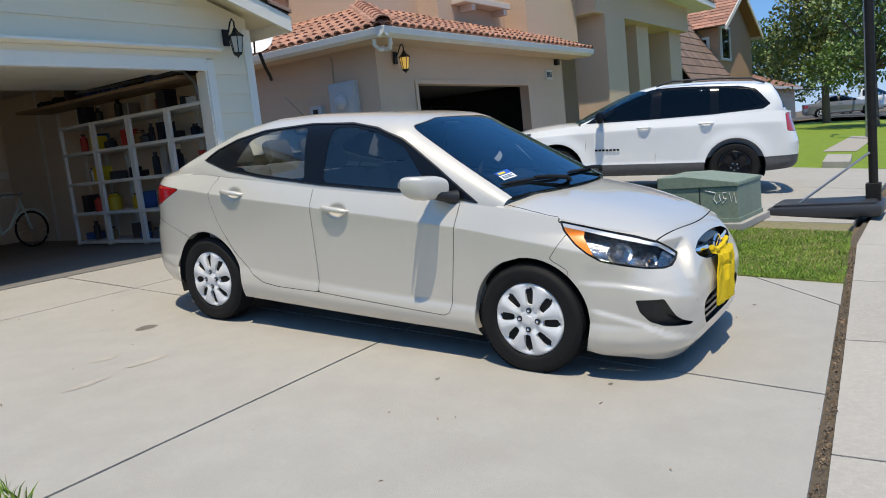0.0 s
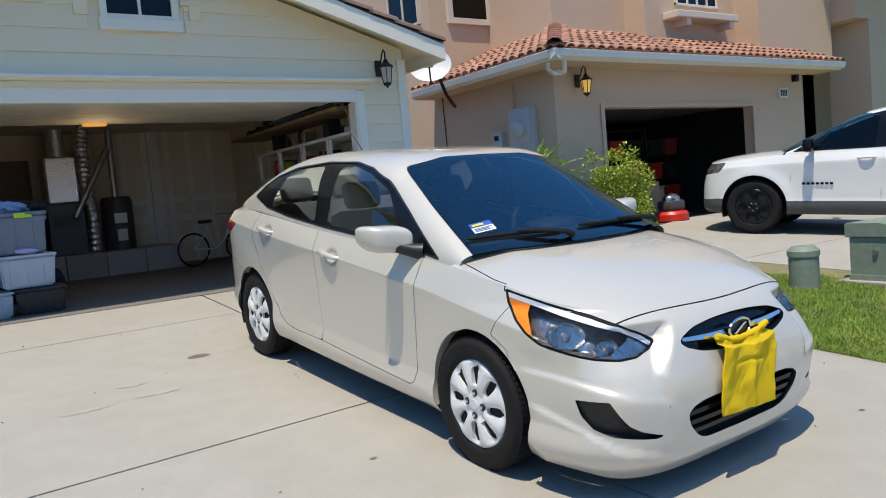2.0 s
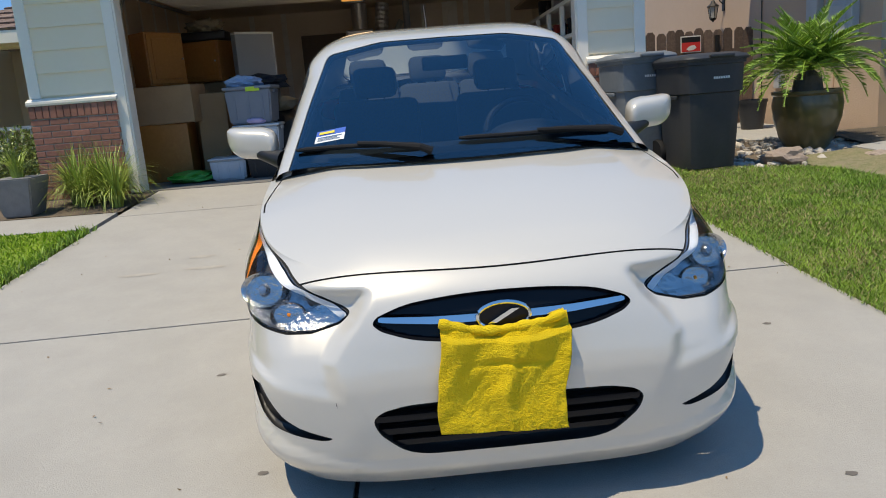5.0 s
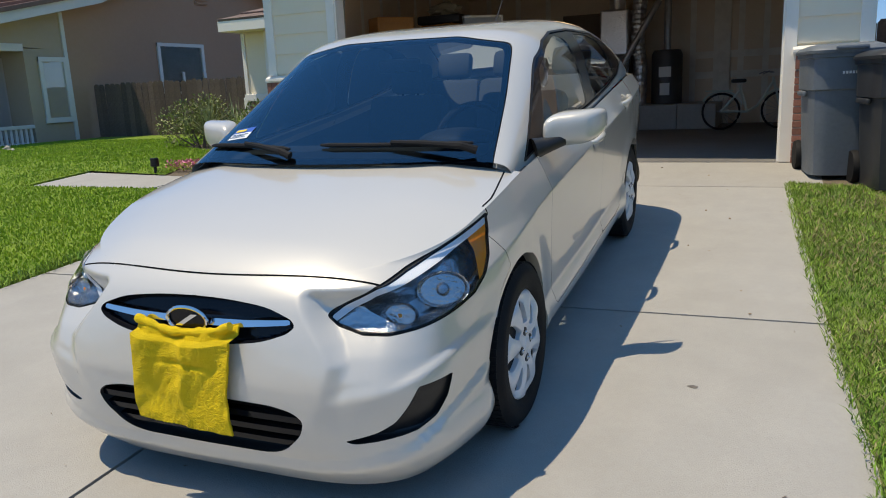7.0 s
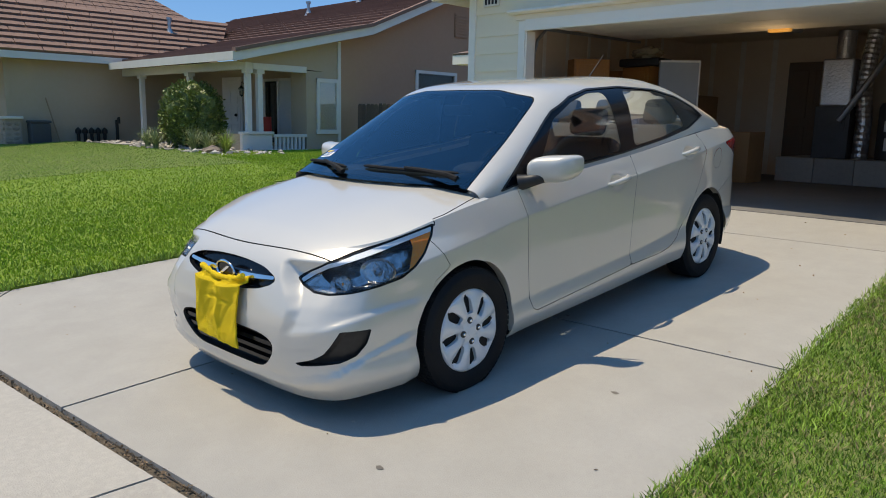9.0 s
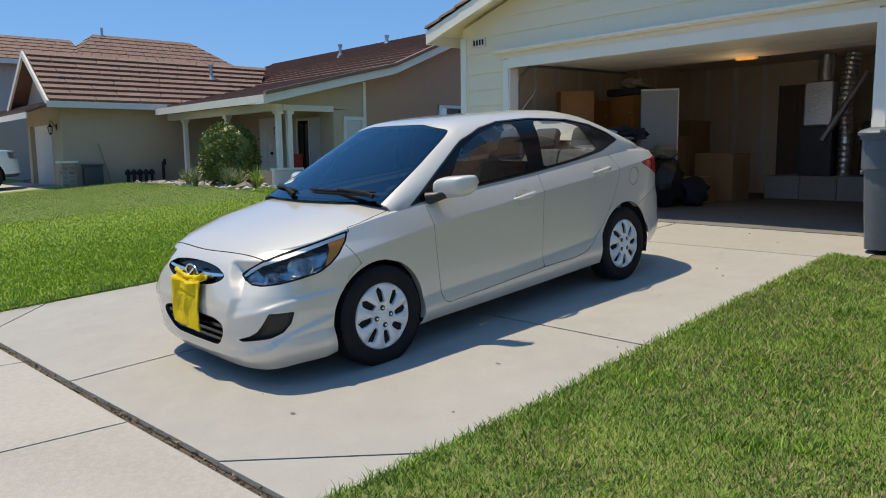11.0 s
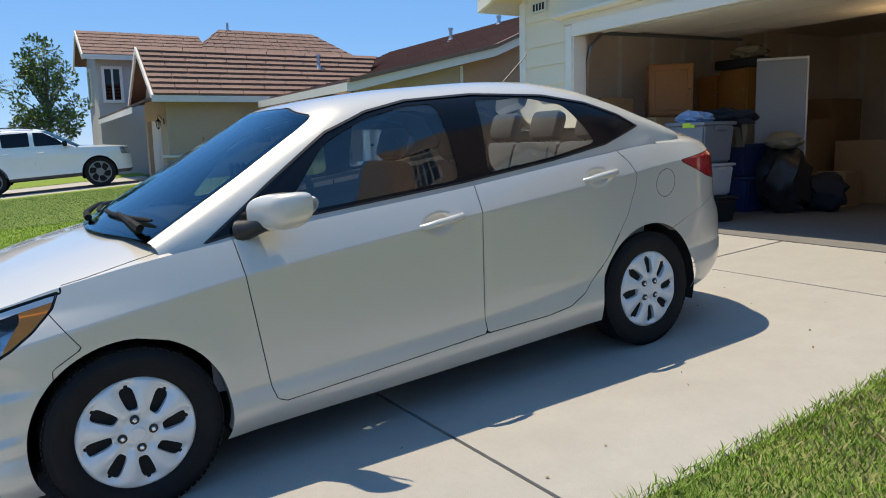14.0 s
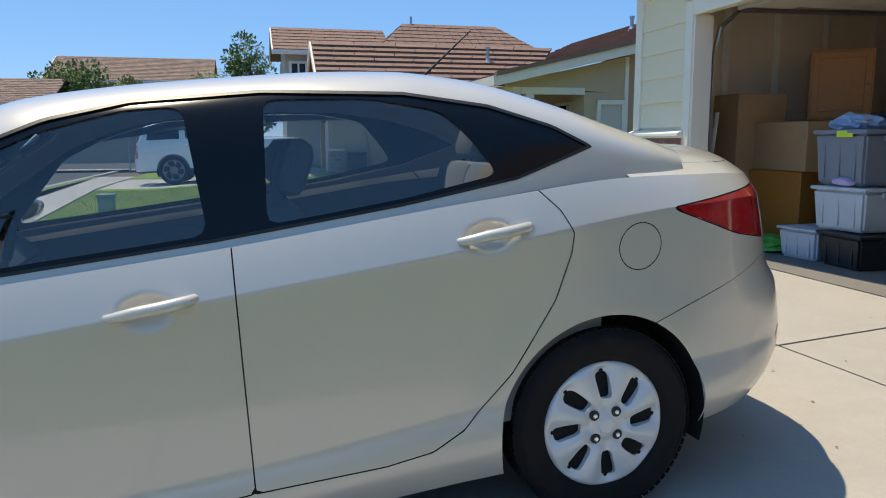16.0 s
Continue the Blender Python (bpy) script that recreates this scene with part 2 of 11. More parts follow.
# ---- vehicles ----
class Skin:
    """A surface with a normal at each vertex, which can be cut along any outline."""

    def __init__(self, co, no, faces):
        self.co, self.no, self.faces = co, no, faces

    def __add__(self, other):
        n = len(self.co)
        return Skin(np.vstack([self.co, other.co]), np.vstack([self.no, other.no]), self.faces + [tuple(i + n for i in f) for f in other.faces])

    def mirrored(self):
        k = np.array([-1.0, 1, 1])
        return Skin(self.co * k, self.no * k, [tuple(reversed(f)) for f in self.faces])

    def both(self):
        """The skin and its mirror image, joined along the middle."""
        two = self + self.mirrored()
        n, to, known = len(self.co), np.arange(2 * len(self.co)), {}
        for i in np.nonzero(np.abs(two.co[:, 0]) < 2e-3)[0]:
            key = (round(two.co[i][1], 4), round(two.co[i][2], 4))
            to[i] = known.setdefault(key, i)
        faces = [tuple(dict.fromkeys(int(to[i]) for i in f)) for f in two.faces]
        two.faces = [f for f in faces if len(f) > 2]
        return two.packed()

    def raised(self, depth):
        """Moved outwards by a depth at each vertex, or by a vector at each, with new normals."""
        if depth.ndim == 2:
            co, depth = self.co + depth, np.linalg.norm(depth, axis=1)
        else:
            co = self.co + self.no * depth[:, None]
        no = np.zeros_like(co)
        for f in self.faces:
            v = np.cross(co[f[2]] - co[f[0]], co[f[-1]] - co[f[1]] if len(f) == 4 else co[f[2]] - co[f[1]])
            k = np.linalg.norm(v)
            if k > 1e-12:
                for i in f:
                    no[i] += v / k
        flip = np.where((no * self.no).sum(axis=1, keepdims=True) < 0, -1.0, 1.0)
        ln = np.linalg.norm(no, axis=1, keepdims=True)
        no = np.where(ln > 1e-6, no * flip / np.maximum(ln, 1e-6), self.no)
        still = np.abs(depth)[:, None] < 1e-5
        near = np.zeros(len(co), bool)
        for f in self.faces:
            if any(abs(depth[i]) > 1e-5 for i in f):
                for i in f:
                    near[i] = True
        return Skin(co, np.where(near[:, None], no, self.no), list(self.faces))

    def pushed(self, depth):
        return Skin(self.co - self.no * depth, self.no.copy(), list(self.faces))

    def moved(self, v):
        return Skin(self.co + np.array(v, float), self.no.copy(), list(self.faces))

    def cut(self, f):
        """The parts where f is below and above nought."""
        co, no = list(self.co), list(self.no)
        made, inner, outer = {}, [], []
        sign = f < 0
        for face in self.faces:
            s = [sign[i] for i in face]
            if all(s):
                inner.append(face)
            elif not any(s):
                outer.append(face)
            else:
                a_in, a_out = [], []
                for k, i in enumerate(face):
                    j = face[(k + 1) % len(face)]
                    (a_in if sign[i] else a_out).append(i)
                    if sign[i] != sign[j]:
                        key = (i, j) if i < j else (j, i)
                        if key not in made:
                            p, q = key
                            t = f[p] / (f[p] - f[q])
                            made[key] = len(co)
                            co.append(self.co[p] * (1 - t) + self.co[q] * t)
                            no.append(self.no[p] * (1 - t) + self.no[q] * t)
                        a_in.append(made[key]), a_out.append(made[key])
                if len(a_in) > 2:
                    inner.append(tuple(a_in))
                if len(a_out) > 2:
                    outer.append(tuple(a_out))
        co, no = np.array(co), np.array(no)
        return Skin(co, no, inner).packed(), Skin(co, no, outer).packed()

    def packed(self):
        if not self.faces:
            return Skin(np.zeros((0, 3)), np.zeros((0, 3)), [])
        used = np.unique(np.concatenate([np.array(f) for f in self.faces]))
        to = np.zeros(len(self.co), int)
        to[used] = np.arange(len(used))
        return Skin(self.co[used], self.no[used], [tuple(int(to[i]) for i in f) for f in self.faces])

    def pieces(self):
        """The connected stretches, each as a skin of its own."""
        root = list(range(len(self.co)))

        def find(i):
            while root[i] != i:
                root[i] = root[root[i]]
                i = root[i]
            return i
        for f in self.faces:
            for i in f[1:]:
                root[find(i)] = find(f[0])
        sets = {}
        for f in self.faces:
            sets.setdefault(find(f[0]), []).append(f)
        return [Skin(self.co, self.no, fs).packed() for fs in sets.values()]

    def rim(self):
        """The border edges, as pairs of vertices."""
        seen = {}
        for f in self.faces:
            for k in range(len(f)):
                i, j = f[k], f[(k + 1) % len(f)]
                key = (min(i, j), max(i, j))
                seen[key] = None if key in seen else (i, j)
        return [e for e in seen.values() if e]

    def sunk(self, v, floor=True):
        """A pocket: the skin moved by v, with walls from its old border."""
        v = np.array(v, float)
        n, w = len(self.co), []
        co = np.vstack([self.co, self.co + v])
        for i, j in self.rim():
            if abs(self.co[i][0]) + abs(self.co[j][0]) > 1e-4:
                w.append((i, j, j + n, i + n))
        faces = ([tuple(i + n for i in f) for f in self.faces] if floor else []) + w
        return Skin(co, np.vstack([self.no, self.no]), faces)

    def link(self, name, material, parent, label="", soft=True):
        o = ob_of(name, self.co, self.faces, material, parent, label, smooth=True)
        if soft and len(self.co):
            n = self.no / np.maximum(np.linalg.norm(self.no, axis=1, keepdims=True), 1e-9)
            o.data.normals_split_custom_set_from_vertices([tuple(v) for v in n])
        return o


def skin_grid(p, flip=False):
    a, b = np.gradient(p, axis=0), np.gradient(p, axis=1)
    no = np.cross(a, b)
    ln = np.linalg.norm(no, axis=2, keepdims=True)
    bad = ln[..., 0] < 1e-9
    no = no / np.maximum(ln, 1e-9)
    if bad.any():
        good = no[~bad].mean(axis=0)
        no[bad] = good / max(np.linalg.norm(good), 1e-9)
    if flip:
        no = -no
    m, n = p.shape[:2]
    fs = []
    for i in range(m - 1):
        for j in range(n - 1):
            q = (i * n + j, (i + 1) * n + j, (i + 1) * n + j + 1, i * n + j + 1)
            fs.append(tuple(reversed(q)) if flip else q)
    return Skin(p.reshape(-1, 3), no.reshape(-1, 3), fs)


def poly_dist(a, b, poly):
    """Signed distance of points (a, b) from a closed outline, below nought inside."""
    pts = np.array(poly, float)
    best, inside = np.full(len(a), 1e9), np.zeros(len(a), bool)
    for (x0, y0), (x1, y1) in zip(pts, np.roll(pts, -1, axis=0)):
        dx, dy = x1 - x0, y1 - y0
        t = np.clip(((a - x0) * dx + (b - y0) * dy) / (dx * dx + dy * dy + 1e-12), 0, 1)
        best = np.minimum(best, np.hypot(a - x0 - t * dx, b - y0 - t * dy))
        if abs(dy) > 1e-12:
            inside ^= ((y0 > b) != (y1 > b)) & (a < dx * (b - y0) / dy + x0)
    return np.where(inside, -best, best)


def round_poly(keys, r=0.03, n=5):
    """An outline with its corners rounded."""
    out, k = [], [Vector((a, b)) for a, b in keys]
    for i, p in enumerate(k):
        a, b = k[i - 1] - p, k[(i + 1) % len(k)] - p
        d = min(r, a.length * 0.45, b.length * 0.45)
        s, e = p + a.normalized() * d, p + b.normalized() * d
        for t in np.linspace(0, 1, n):
            q = s * (1 - t) ** 2 + p * 2 * t * (1 - t) + e * t * t
            out.append((q.x, q.y))
    return out


class Shell:
    """The body surfaces of a car, one half: sides from nose to tail, bonnet, deck and the house above them. +y is aft."""

    def __init__(self, **k):
        self.k = k
        c = {key: curve_keys(v) for key, v in k.items() if isinstance(v, list)}
        self.c = c
        nf, nr = float(c["n_front"](9.0)), k["n_rear"]
        # columns: angle round the front corner, along the side, round the rear corner
        af, mid, ar = np.linspace(0, math.pi / 2, k.get("turn", 64)), np.linspace(0, 1, k.get("cols", 170))[1:-1], np.linspace(math.pi / 2, 0, 56)
        yF, yR = k["yF"], k["yR"]
        f1, r1 = c["front"](9.0), c["rear"](9.0)

        def column(f, r):
            yf = f + (yF - f) * (1 - np.cos(af) ** (2 / nf))
            yr = r - (r - yR) * (1 - np.cos(ar) ** (2 / nr))
            return yf, yr
        y1 = np.concatenate([column(f1, r1)[0], yF + (yR - yF) * mid, column(f1, r1)[1]])
        xs = np.concatenate([np.sin(af) ** (2 / nf), np.ones(len(mid)), np.sin(ar) ** (2 / nr)])
        self.y1, self.xs = y1, xs
        zl, zk, zc, zt = (c[q](y1) for q in ("low", "kick", "crease", "top"))
        rows = []
        v1, v2, v3 = k.get("rows", (8, 22, 12))
        for lo, hi, n, last in ((zl, zk, v1, False), (zk, zc, v2, False), (zc, zt, v3, True)):
            for t in np.linspace(0, 1, n + 1)[: None if last else -1]:
                rows.append(lo + (hi - lo) * t)
        z = np.array(rows).T
        y, across = np.zeros_like(z), np.repeat(xs[:, None], z.shape[1], axis=1)
        nF, nM = len(af), len(mid)
        for j in range(z.shape[1]):
            f, r = c["front"](z[:nF, j]), c["rear"](z[nF + nM:, j])
            nj = c["n_front"](z[:nF, j])
            y[:nF, j] = f + (yF - f) * (1 - np.cos(af) ** (2 / nj))
            across[:nF, j] = np.sin(af) ** (2 / nj)
            y[nF:nF + nM, j] = yF + (yR - yF) * mid
            y[nF + nM:, j] = r - (r - yR) * (1 - np.cos(ar) ** (2 / nr))
        x = self.width(y, z, zl[:, None], zk[:, None], zc[:, None], zt[:, None]) * across
        for yw in k["axles"]:
            d = np.hypot(y - yw, z - k["hub"])
            x += k.get("flare", 0.012) * np.exp(-((d - k["arch"]) / 0.10) ** 2) * xs[:, None] ** 8
        for (yh, zh, a, b, depth) in k.get("dents", ()):
            x -= depth * np.exp(-(((y - yh) / a) ** 2 + ((z - zh) / b) ** 2) ** 2)
        p = np.stack([x, y, z], axis=2)
        self.side = skin_grid(p, flip=True)
        if self.side.no[self.side.co[:, 0] > 0.7][:, 0].mean() < 0:
            self.side = Skin(self.side.co, -self.side.no, [tuple(reversed(q)) for q in self.side.faces])
        self.edge = np.stack([x[:, -1], y[:, -1], z[:, -1]], axis=1)

    def width(self, y, z, zl, zk, zc, zt):
        w = self.c["half"](y)
        t_up = np.clip((z - zc) / np.maximum(zt - zc, 1e-6), 0, 1)
        t_mid = np.clip((zc - z) / np.maximum(zc - zk, 1e-6), 0, 1)
        t_low = np.clip((zk - z) / np.maximum(zk - zl, 1e-6), 0, 1)
        k = self.k
        return w - k["shoulder"] * (0.9 * t_up + 0.1 * t_up ** 2.5) - k["tuck"] * t_mid * (1.25 - 0.25 * t_mid) + k["kick_out"] * np.sin(np.minimum(t_low * 2.2, 1.571)) - k["sill_in"] * t_low ** 3

    def front_y(self, x, z):
        """Where the nose lies at a place across and a height."""
        f = self.c["front"](z)
        n = self.c["n_front"](z)
        w = self.c["half"](self.k["yF"])
        return self.k["yF"] - (self.k["yF"] - f) * (1 - np.clip(np.abs(x) / w, 0, 1) ** n) ** (1 / n)

    def lid(self, y0, y1, crown, power=2.4, n=40):
        """The bonnet or the deck between two stations."""
        sel = (self.y1 >= y0 - 1e-6) & (self.y1 <= y1 + 1e-6)
        e = self.edge[sel]
        s = np.linspace(1, 0, n)
        zc = self.c[crown](e[:, 1])
        p = np.zeros((len(e), n, 3))
        p[..., 0] = e[:, :1] * s
        p[..., 1] = e[:, 1:2]
        p[..., 2] = e[:, 2:3] + (zc - e[:, 2])[:, None] * (1 - s ** power)
        g = skin_grid(p)
        return g if g.no[:, 2].mean() > 0 else Skin(g.co, -g.no, [tuple(reversed(q)) for q in g.faces])

    def house(self, n=150, rows=64, inset=0.014):
        """The surface from the belt line over the roof."""
        k, c = self.k, self.c
        y = np.linspace(k["house"][0], k["house"][1], n)
        order = np.argsort(self.y1)
        xb = np.interp(y, self.y1[order], self.edge[order, 0]) - inset
        zb = np.interp(y, self.y1[order], self.edge[order, 2]) - 0.004
        zc = c["roof"](y)
        a = np.linspace(0, math.pi / 2, rows)
        m = k["square"]
        # even spacing along the section
        ca, sa = np.cos(a) ** (2 / m), np.sin(a) ** (2 / m)
        d = np.concatenate([[0], np.cumsum(np.hypot(np.diff(ca) * 0.75, np.diff(sa) * 0.45))])
        t = np.linspace(0, d[-1], rows)
        a = np.interp(t, d, a)
        ca, sa = np.cos(a) ** (2 / m), np.sin(a) ** (2 / m)
        ca[-1], sa[0] = 0, 0
        h = np.maximum(zc - zb, 0.0)
        lean = k["lean"] * np.clip(h / k["lean_full"], 0, 1)
        p = np.zeros((n, rows, 3))
        p[..., 0] = xb[:, None] * ca * (1 - lean[:, None] * sa)
        p[..., 2] = zb[:, None] + h[:, None] * sa
        p[..., 1] = y[:, None] + c["bow"](y)[:, None] * (p[..., 0] / 0.72) ** 2
        g = skin_grid(p)
        return g if g.no[:, 2].mean() > 0 else Skin(g.co, -g.no, [tuple(reversed(q)) for q in g.faces])


GAPS = []


def split(skin, func, gap=0.0):
    """Cuts by a function of the points; with a gap, a sunk dark joint is kept aside in GAPS."""
    if not len(skin.co):
        return skin, skin
    if gap:
        inner, rest = skin.cut(func(skin.co) + gap)
        if not len(rest.co):
            return inner, rest
        band, outer = rest.cut(func(rest.co) - gap)
        if len(band.co):
            GAPS.append(band.pushed(0.005))
        return inner, outer
    return skin.cut(func(skin.co))


def in_yz(poly):
    return lambda p: poly_dist(p[:, 1], p[:, 2], poly)


def in_xz(poly, y_max=None, y_min=None):
    def f(p):
        d = poly_dist(np.abs(p[:, 0]), p[:, 2], poly)
        if y_max is not None:
            d = np.maximum(d, p[:, 1] - y_max)
        if y_min is not None:
            d = np.maximum(d, y_min - p[:, 1])
        return d
    return f


def in_turn(poly):
    """An outline on the front corner, measured along the bumper's turn and upwards."""
    return lambda p: np.maximum(poly_dist(0.6 * np.abs(p[:, 0]) + 0.8 * (p[:, 1] + 2.1), p[:, 2], poly), p[:, 1] + 1.2)


def arch_cut(skin, yw, zh, r):
    _, out = skin.cut(np.hypot(skin.co[:, 1] - yw, skin.co[:, 2] - zh) - r)
    return out


def arch_liner(yw, zh, r, x0, x1, parent):
    for sx in (1, -1):
        bm = bmesh.new()
        a = np.linspace(-0.35, math.pi + 0.35, 30)
        rings = [[bm.verts.new((sx * x, yw + r * math.cos(t), zh + r * math.sin(t))) for t in a] for x in (x1, x0)]
        for k in range(len(a) - 1):
            bm.faces.new((rings[0][k], rings[0][k + 1], rings[1][k + 1], rings[1][k]))
        bm.faces.new(rings[1])
        part("arch_liner", bm, UNDERBODY, parent)


def car_wheel(parent, m, r_tyre, width, r_rim, slots, cover, dark, nuts=4, face=0.010, slot=(0.42, 0.84, 0.28), spoke_name="wheel_cover"):
    """A tyre and a slotted rim or cover, its face towards +x."""
    w = thing("wheel", m, "", "")
    w.parent = parent
    h = width / 2
    prof = [(r_rim * 0.97, -h * 0.8), (r_rim * 1.04, -h * 0.95), (r_rim * 1.25, -h), (r_tyre * 0.93, -h * 0.94), (r_tyre * 0.985, -h * 0.78), (r_tyre, -h * 0.5), (r_tyre, h * 0.5),
            (r_tyre * 0.985, h * 0.78), (r_tyre * 0.93, h * 0.94), (r_tyre * 0.925, h * 0.955), (r_rim * 1.34, h), (r_rim * 1.31, h * 1.01), (r_rim * 1.12, h * 0.985), (r_rim * 1.03, h * 0.93), (r_rim * 0.97, h * 0.75)]
    part("tyre", lathe(prof, 64, "X"), RUBBER, w, smooth=True)
    # grooves of the tread
    bm = bmesh.new()
    for gx in (-0.45, -0.15, 0.15, 0.45):
        for t in np.linspace(0, 2 * math.pi, 72, endpoint=False):
            mm = Matrix.Rotation(t, 4, "X") @ Matrix.Translation((gx * width * 0.72, 0, r_tyre + 0.001))
            add_box(bm, -width * 0.085, width * 0.085, -r_tyre * 0.034, r_tyre * 0.034, -0.004, 0.0006, m=mm)
    part("tread", bm, RUBBER, w)
    # the face, a polar grid cut by its slots
    rr, tt = np.linspace(0.004, r_rim, 40), np.linspace(0, 2 * math.pi, 241)
    R, T = np.meshgrid(rr, tt, indexing="ij")
    ph = (T * slots / (2 * math.pi)) % 1.0 - 0.5
    q = R / r_rim
    dome = face * np.cos(np.clip(q, 0, 1) * 1.4) - 0.012 * np.clip((q - 0.93) / 0.07, 0, 1) ** 2 + 0.007 * np.cos(ph * 2 * math.pi) * -np.clip((q - 0.2) / 0.3, 0, 1) * np.clip((1 - q) / 0.15, 0, 1)
    dome -= 0.012 * np.exp(-(ph / 0.2) ** 2) * np.exp(-((q - 0.86) / 0.09) ** 2)
    X = h * 0.90 + dome - 0.008 * np.exp(-((q - 0.28) / 0.09) ** 2)
    g = skin_grid(np.stack([X, R * np.cos(T), R * np.sin(T)], axis=2))
    if g.no[:, 0].mean() < 0:
        g = Skin(g.co, -g.no, [tuple(reversed(f)) for f in g.faces])
    a, b, half = slot

    def slot_f(p):
        r = np.hypot(p[:, 1], p[:, 2])
        t = np.arctan2(p[:, 2], p[:, 1]) * slots / (2 * math.pi)
        s = (t % 1.0 - 0.5) / slots * 2 * math.pi * r
        mid, length = (a + b) / 2 * r_rim, (b - a) / 2 * r_rim
        wide = half * r_rim * math.pi / slots * (0.85 + 0.3 * (r / r_rim - a) / (b - a))
        return (np.abs((r - mid) / length) ** 4 + np.abs((s - 0.25 * wide * (r - mid) / length) / wide) ** 4) ** 0.25 - 1
    holes, face_skin = split(g, slot_f)
    face_skin.link(spoke_name, cover, w)
    turn_of = lambda p: np.floor((np.arctan2(p[:, 2], p[:, 1]) * slots / (2 * math.pi)) % slots)
    which = turn_of(np.array([holes.co[list(f)].mean(axis=0) for f in holes.faces]))
    for k in range(slots):
        one = Skin(holes.co, holes.no, [f for f, q in zip(holes.faces, which) if q == k]).packed()
        if one.faces:
            one.sunk((-0.022, 0, 0), floor=False).link("slot_wall", cover, w, soft=False)
    part("brake_backing", lathe([(0.001, h * 0.42), (r_rim * 0.97, h * 0.42), (r_rim * 0.97, h * 0.38), (0.001, h * 0.38)], 32, "X"), dark, w)
    part("hub_cap", lathe([(0.001, h * 0.9 + 0.014), (0.024, h * 0.9 + 0.0125), (0.029, h * 0.9 + 0.008), (0.03, h * 0.88)], 24, "X"), cover, w, smooth=True)
    for k in range(nuts):
        t = 2 * math.pi * k / nuts + math.pi / slots
        # flat dark disc draws the shade of a recessed lug hole
        o = part("lug_hole", lathe([(0.001, 0.0), (0.0165, 0.0), (0.0165, -0.010)], 12, "X"), dark, w)
        o.matrix_basis = Matrix.Translation((h * 0.9 + 0.0075, 0.053 * math.cos(t), 0.053 * math.sin(t)))
        o = part("lug_nut", lathe([(0.001, 0.008), (0.005, 0.0078), (0.0080, 0.005), (0.0085, 0.0), (0.0085, -0.004)], 10, "X"), CHROME, w, smooth=True)
        o.matrix_basis = Matrix.Translation((h * 0.9 + 0.007, 0.053 * math.cos(t), 0.053 * math.sin(t)))
    return w


def car_seat(parent, x, y, z, back=0.62, wide=0.50, head=True):
    bm = box(x - wide / 2, x + wide / 2, y - 0.27, y + 0.25, z, z + 0.17, 0.05)
    part("seat_cushion", bm, SEAT_CLOTH, parent, smooth=True)
    lean = Matrix.Translation((x, y + 0.24, z + 0.10)) @ Matrix.Rotation(-0.38, 4, "X")
    part("seat_back", box(-wide / 2, wide / 2, -0.07, 0.07, 0, back, 0.05, lean), SEAT_CLOTH, parent, smooth=True)
    if head:
        part("headrest", box(-0.13, 0.13, -0.05, 0.05, back + 0.015, back + 0.20, 0.045, lean), SEAT_CLOTH, parent, smooth=True)
        for sx in (-0.05, 0.05):
            bm = bmesh.new()
            add_tube(bm, lean @ Vector((sx, 0, back - 0.02)), lean @ Vector((sx, 0, back + 0.05)), 0.006, n=6)
            part("headrest_post", bm, BLACK, parent)


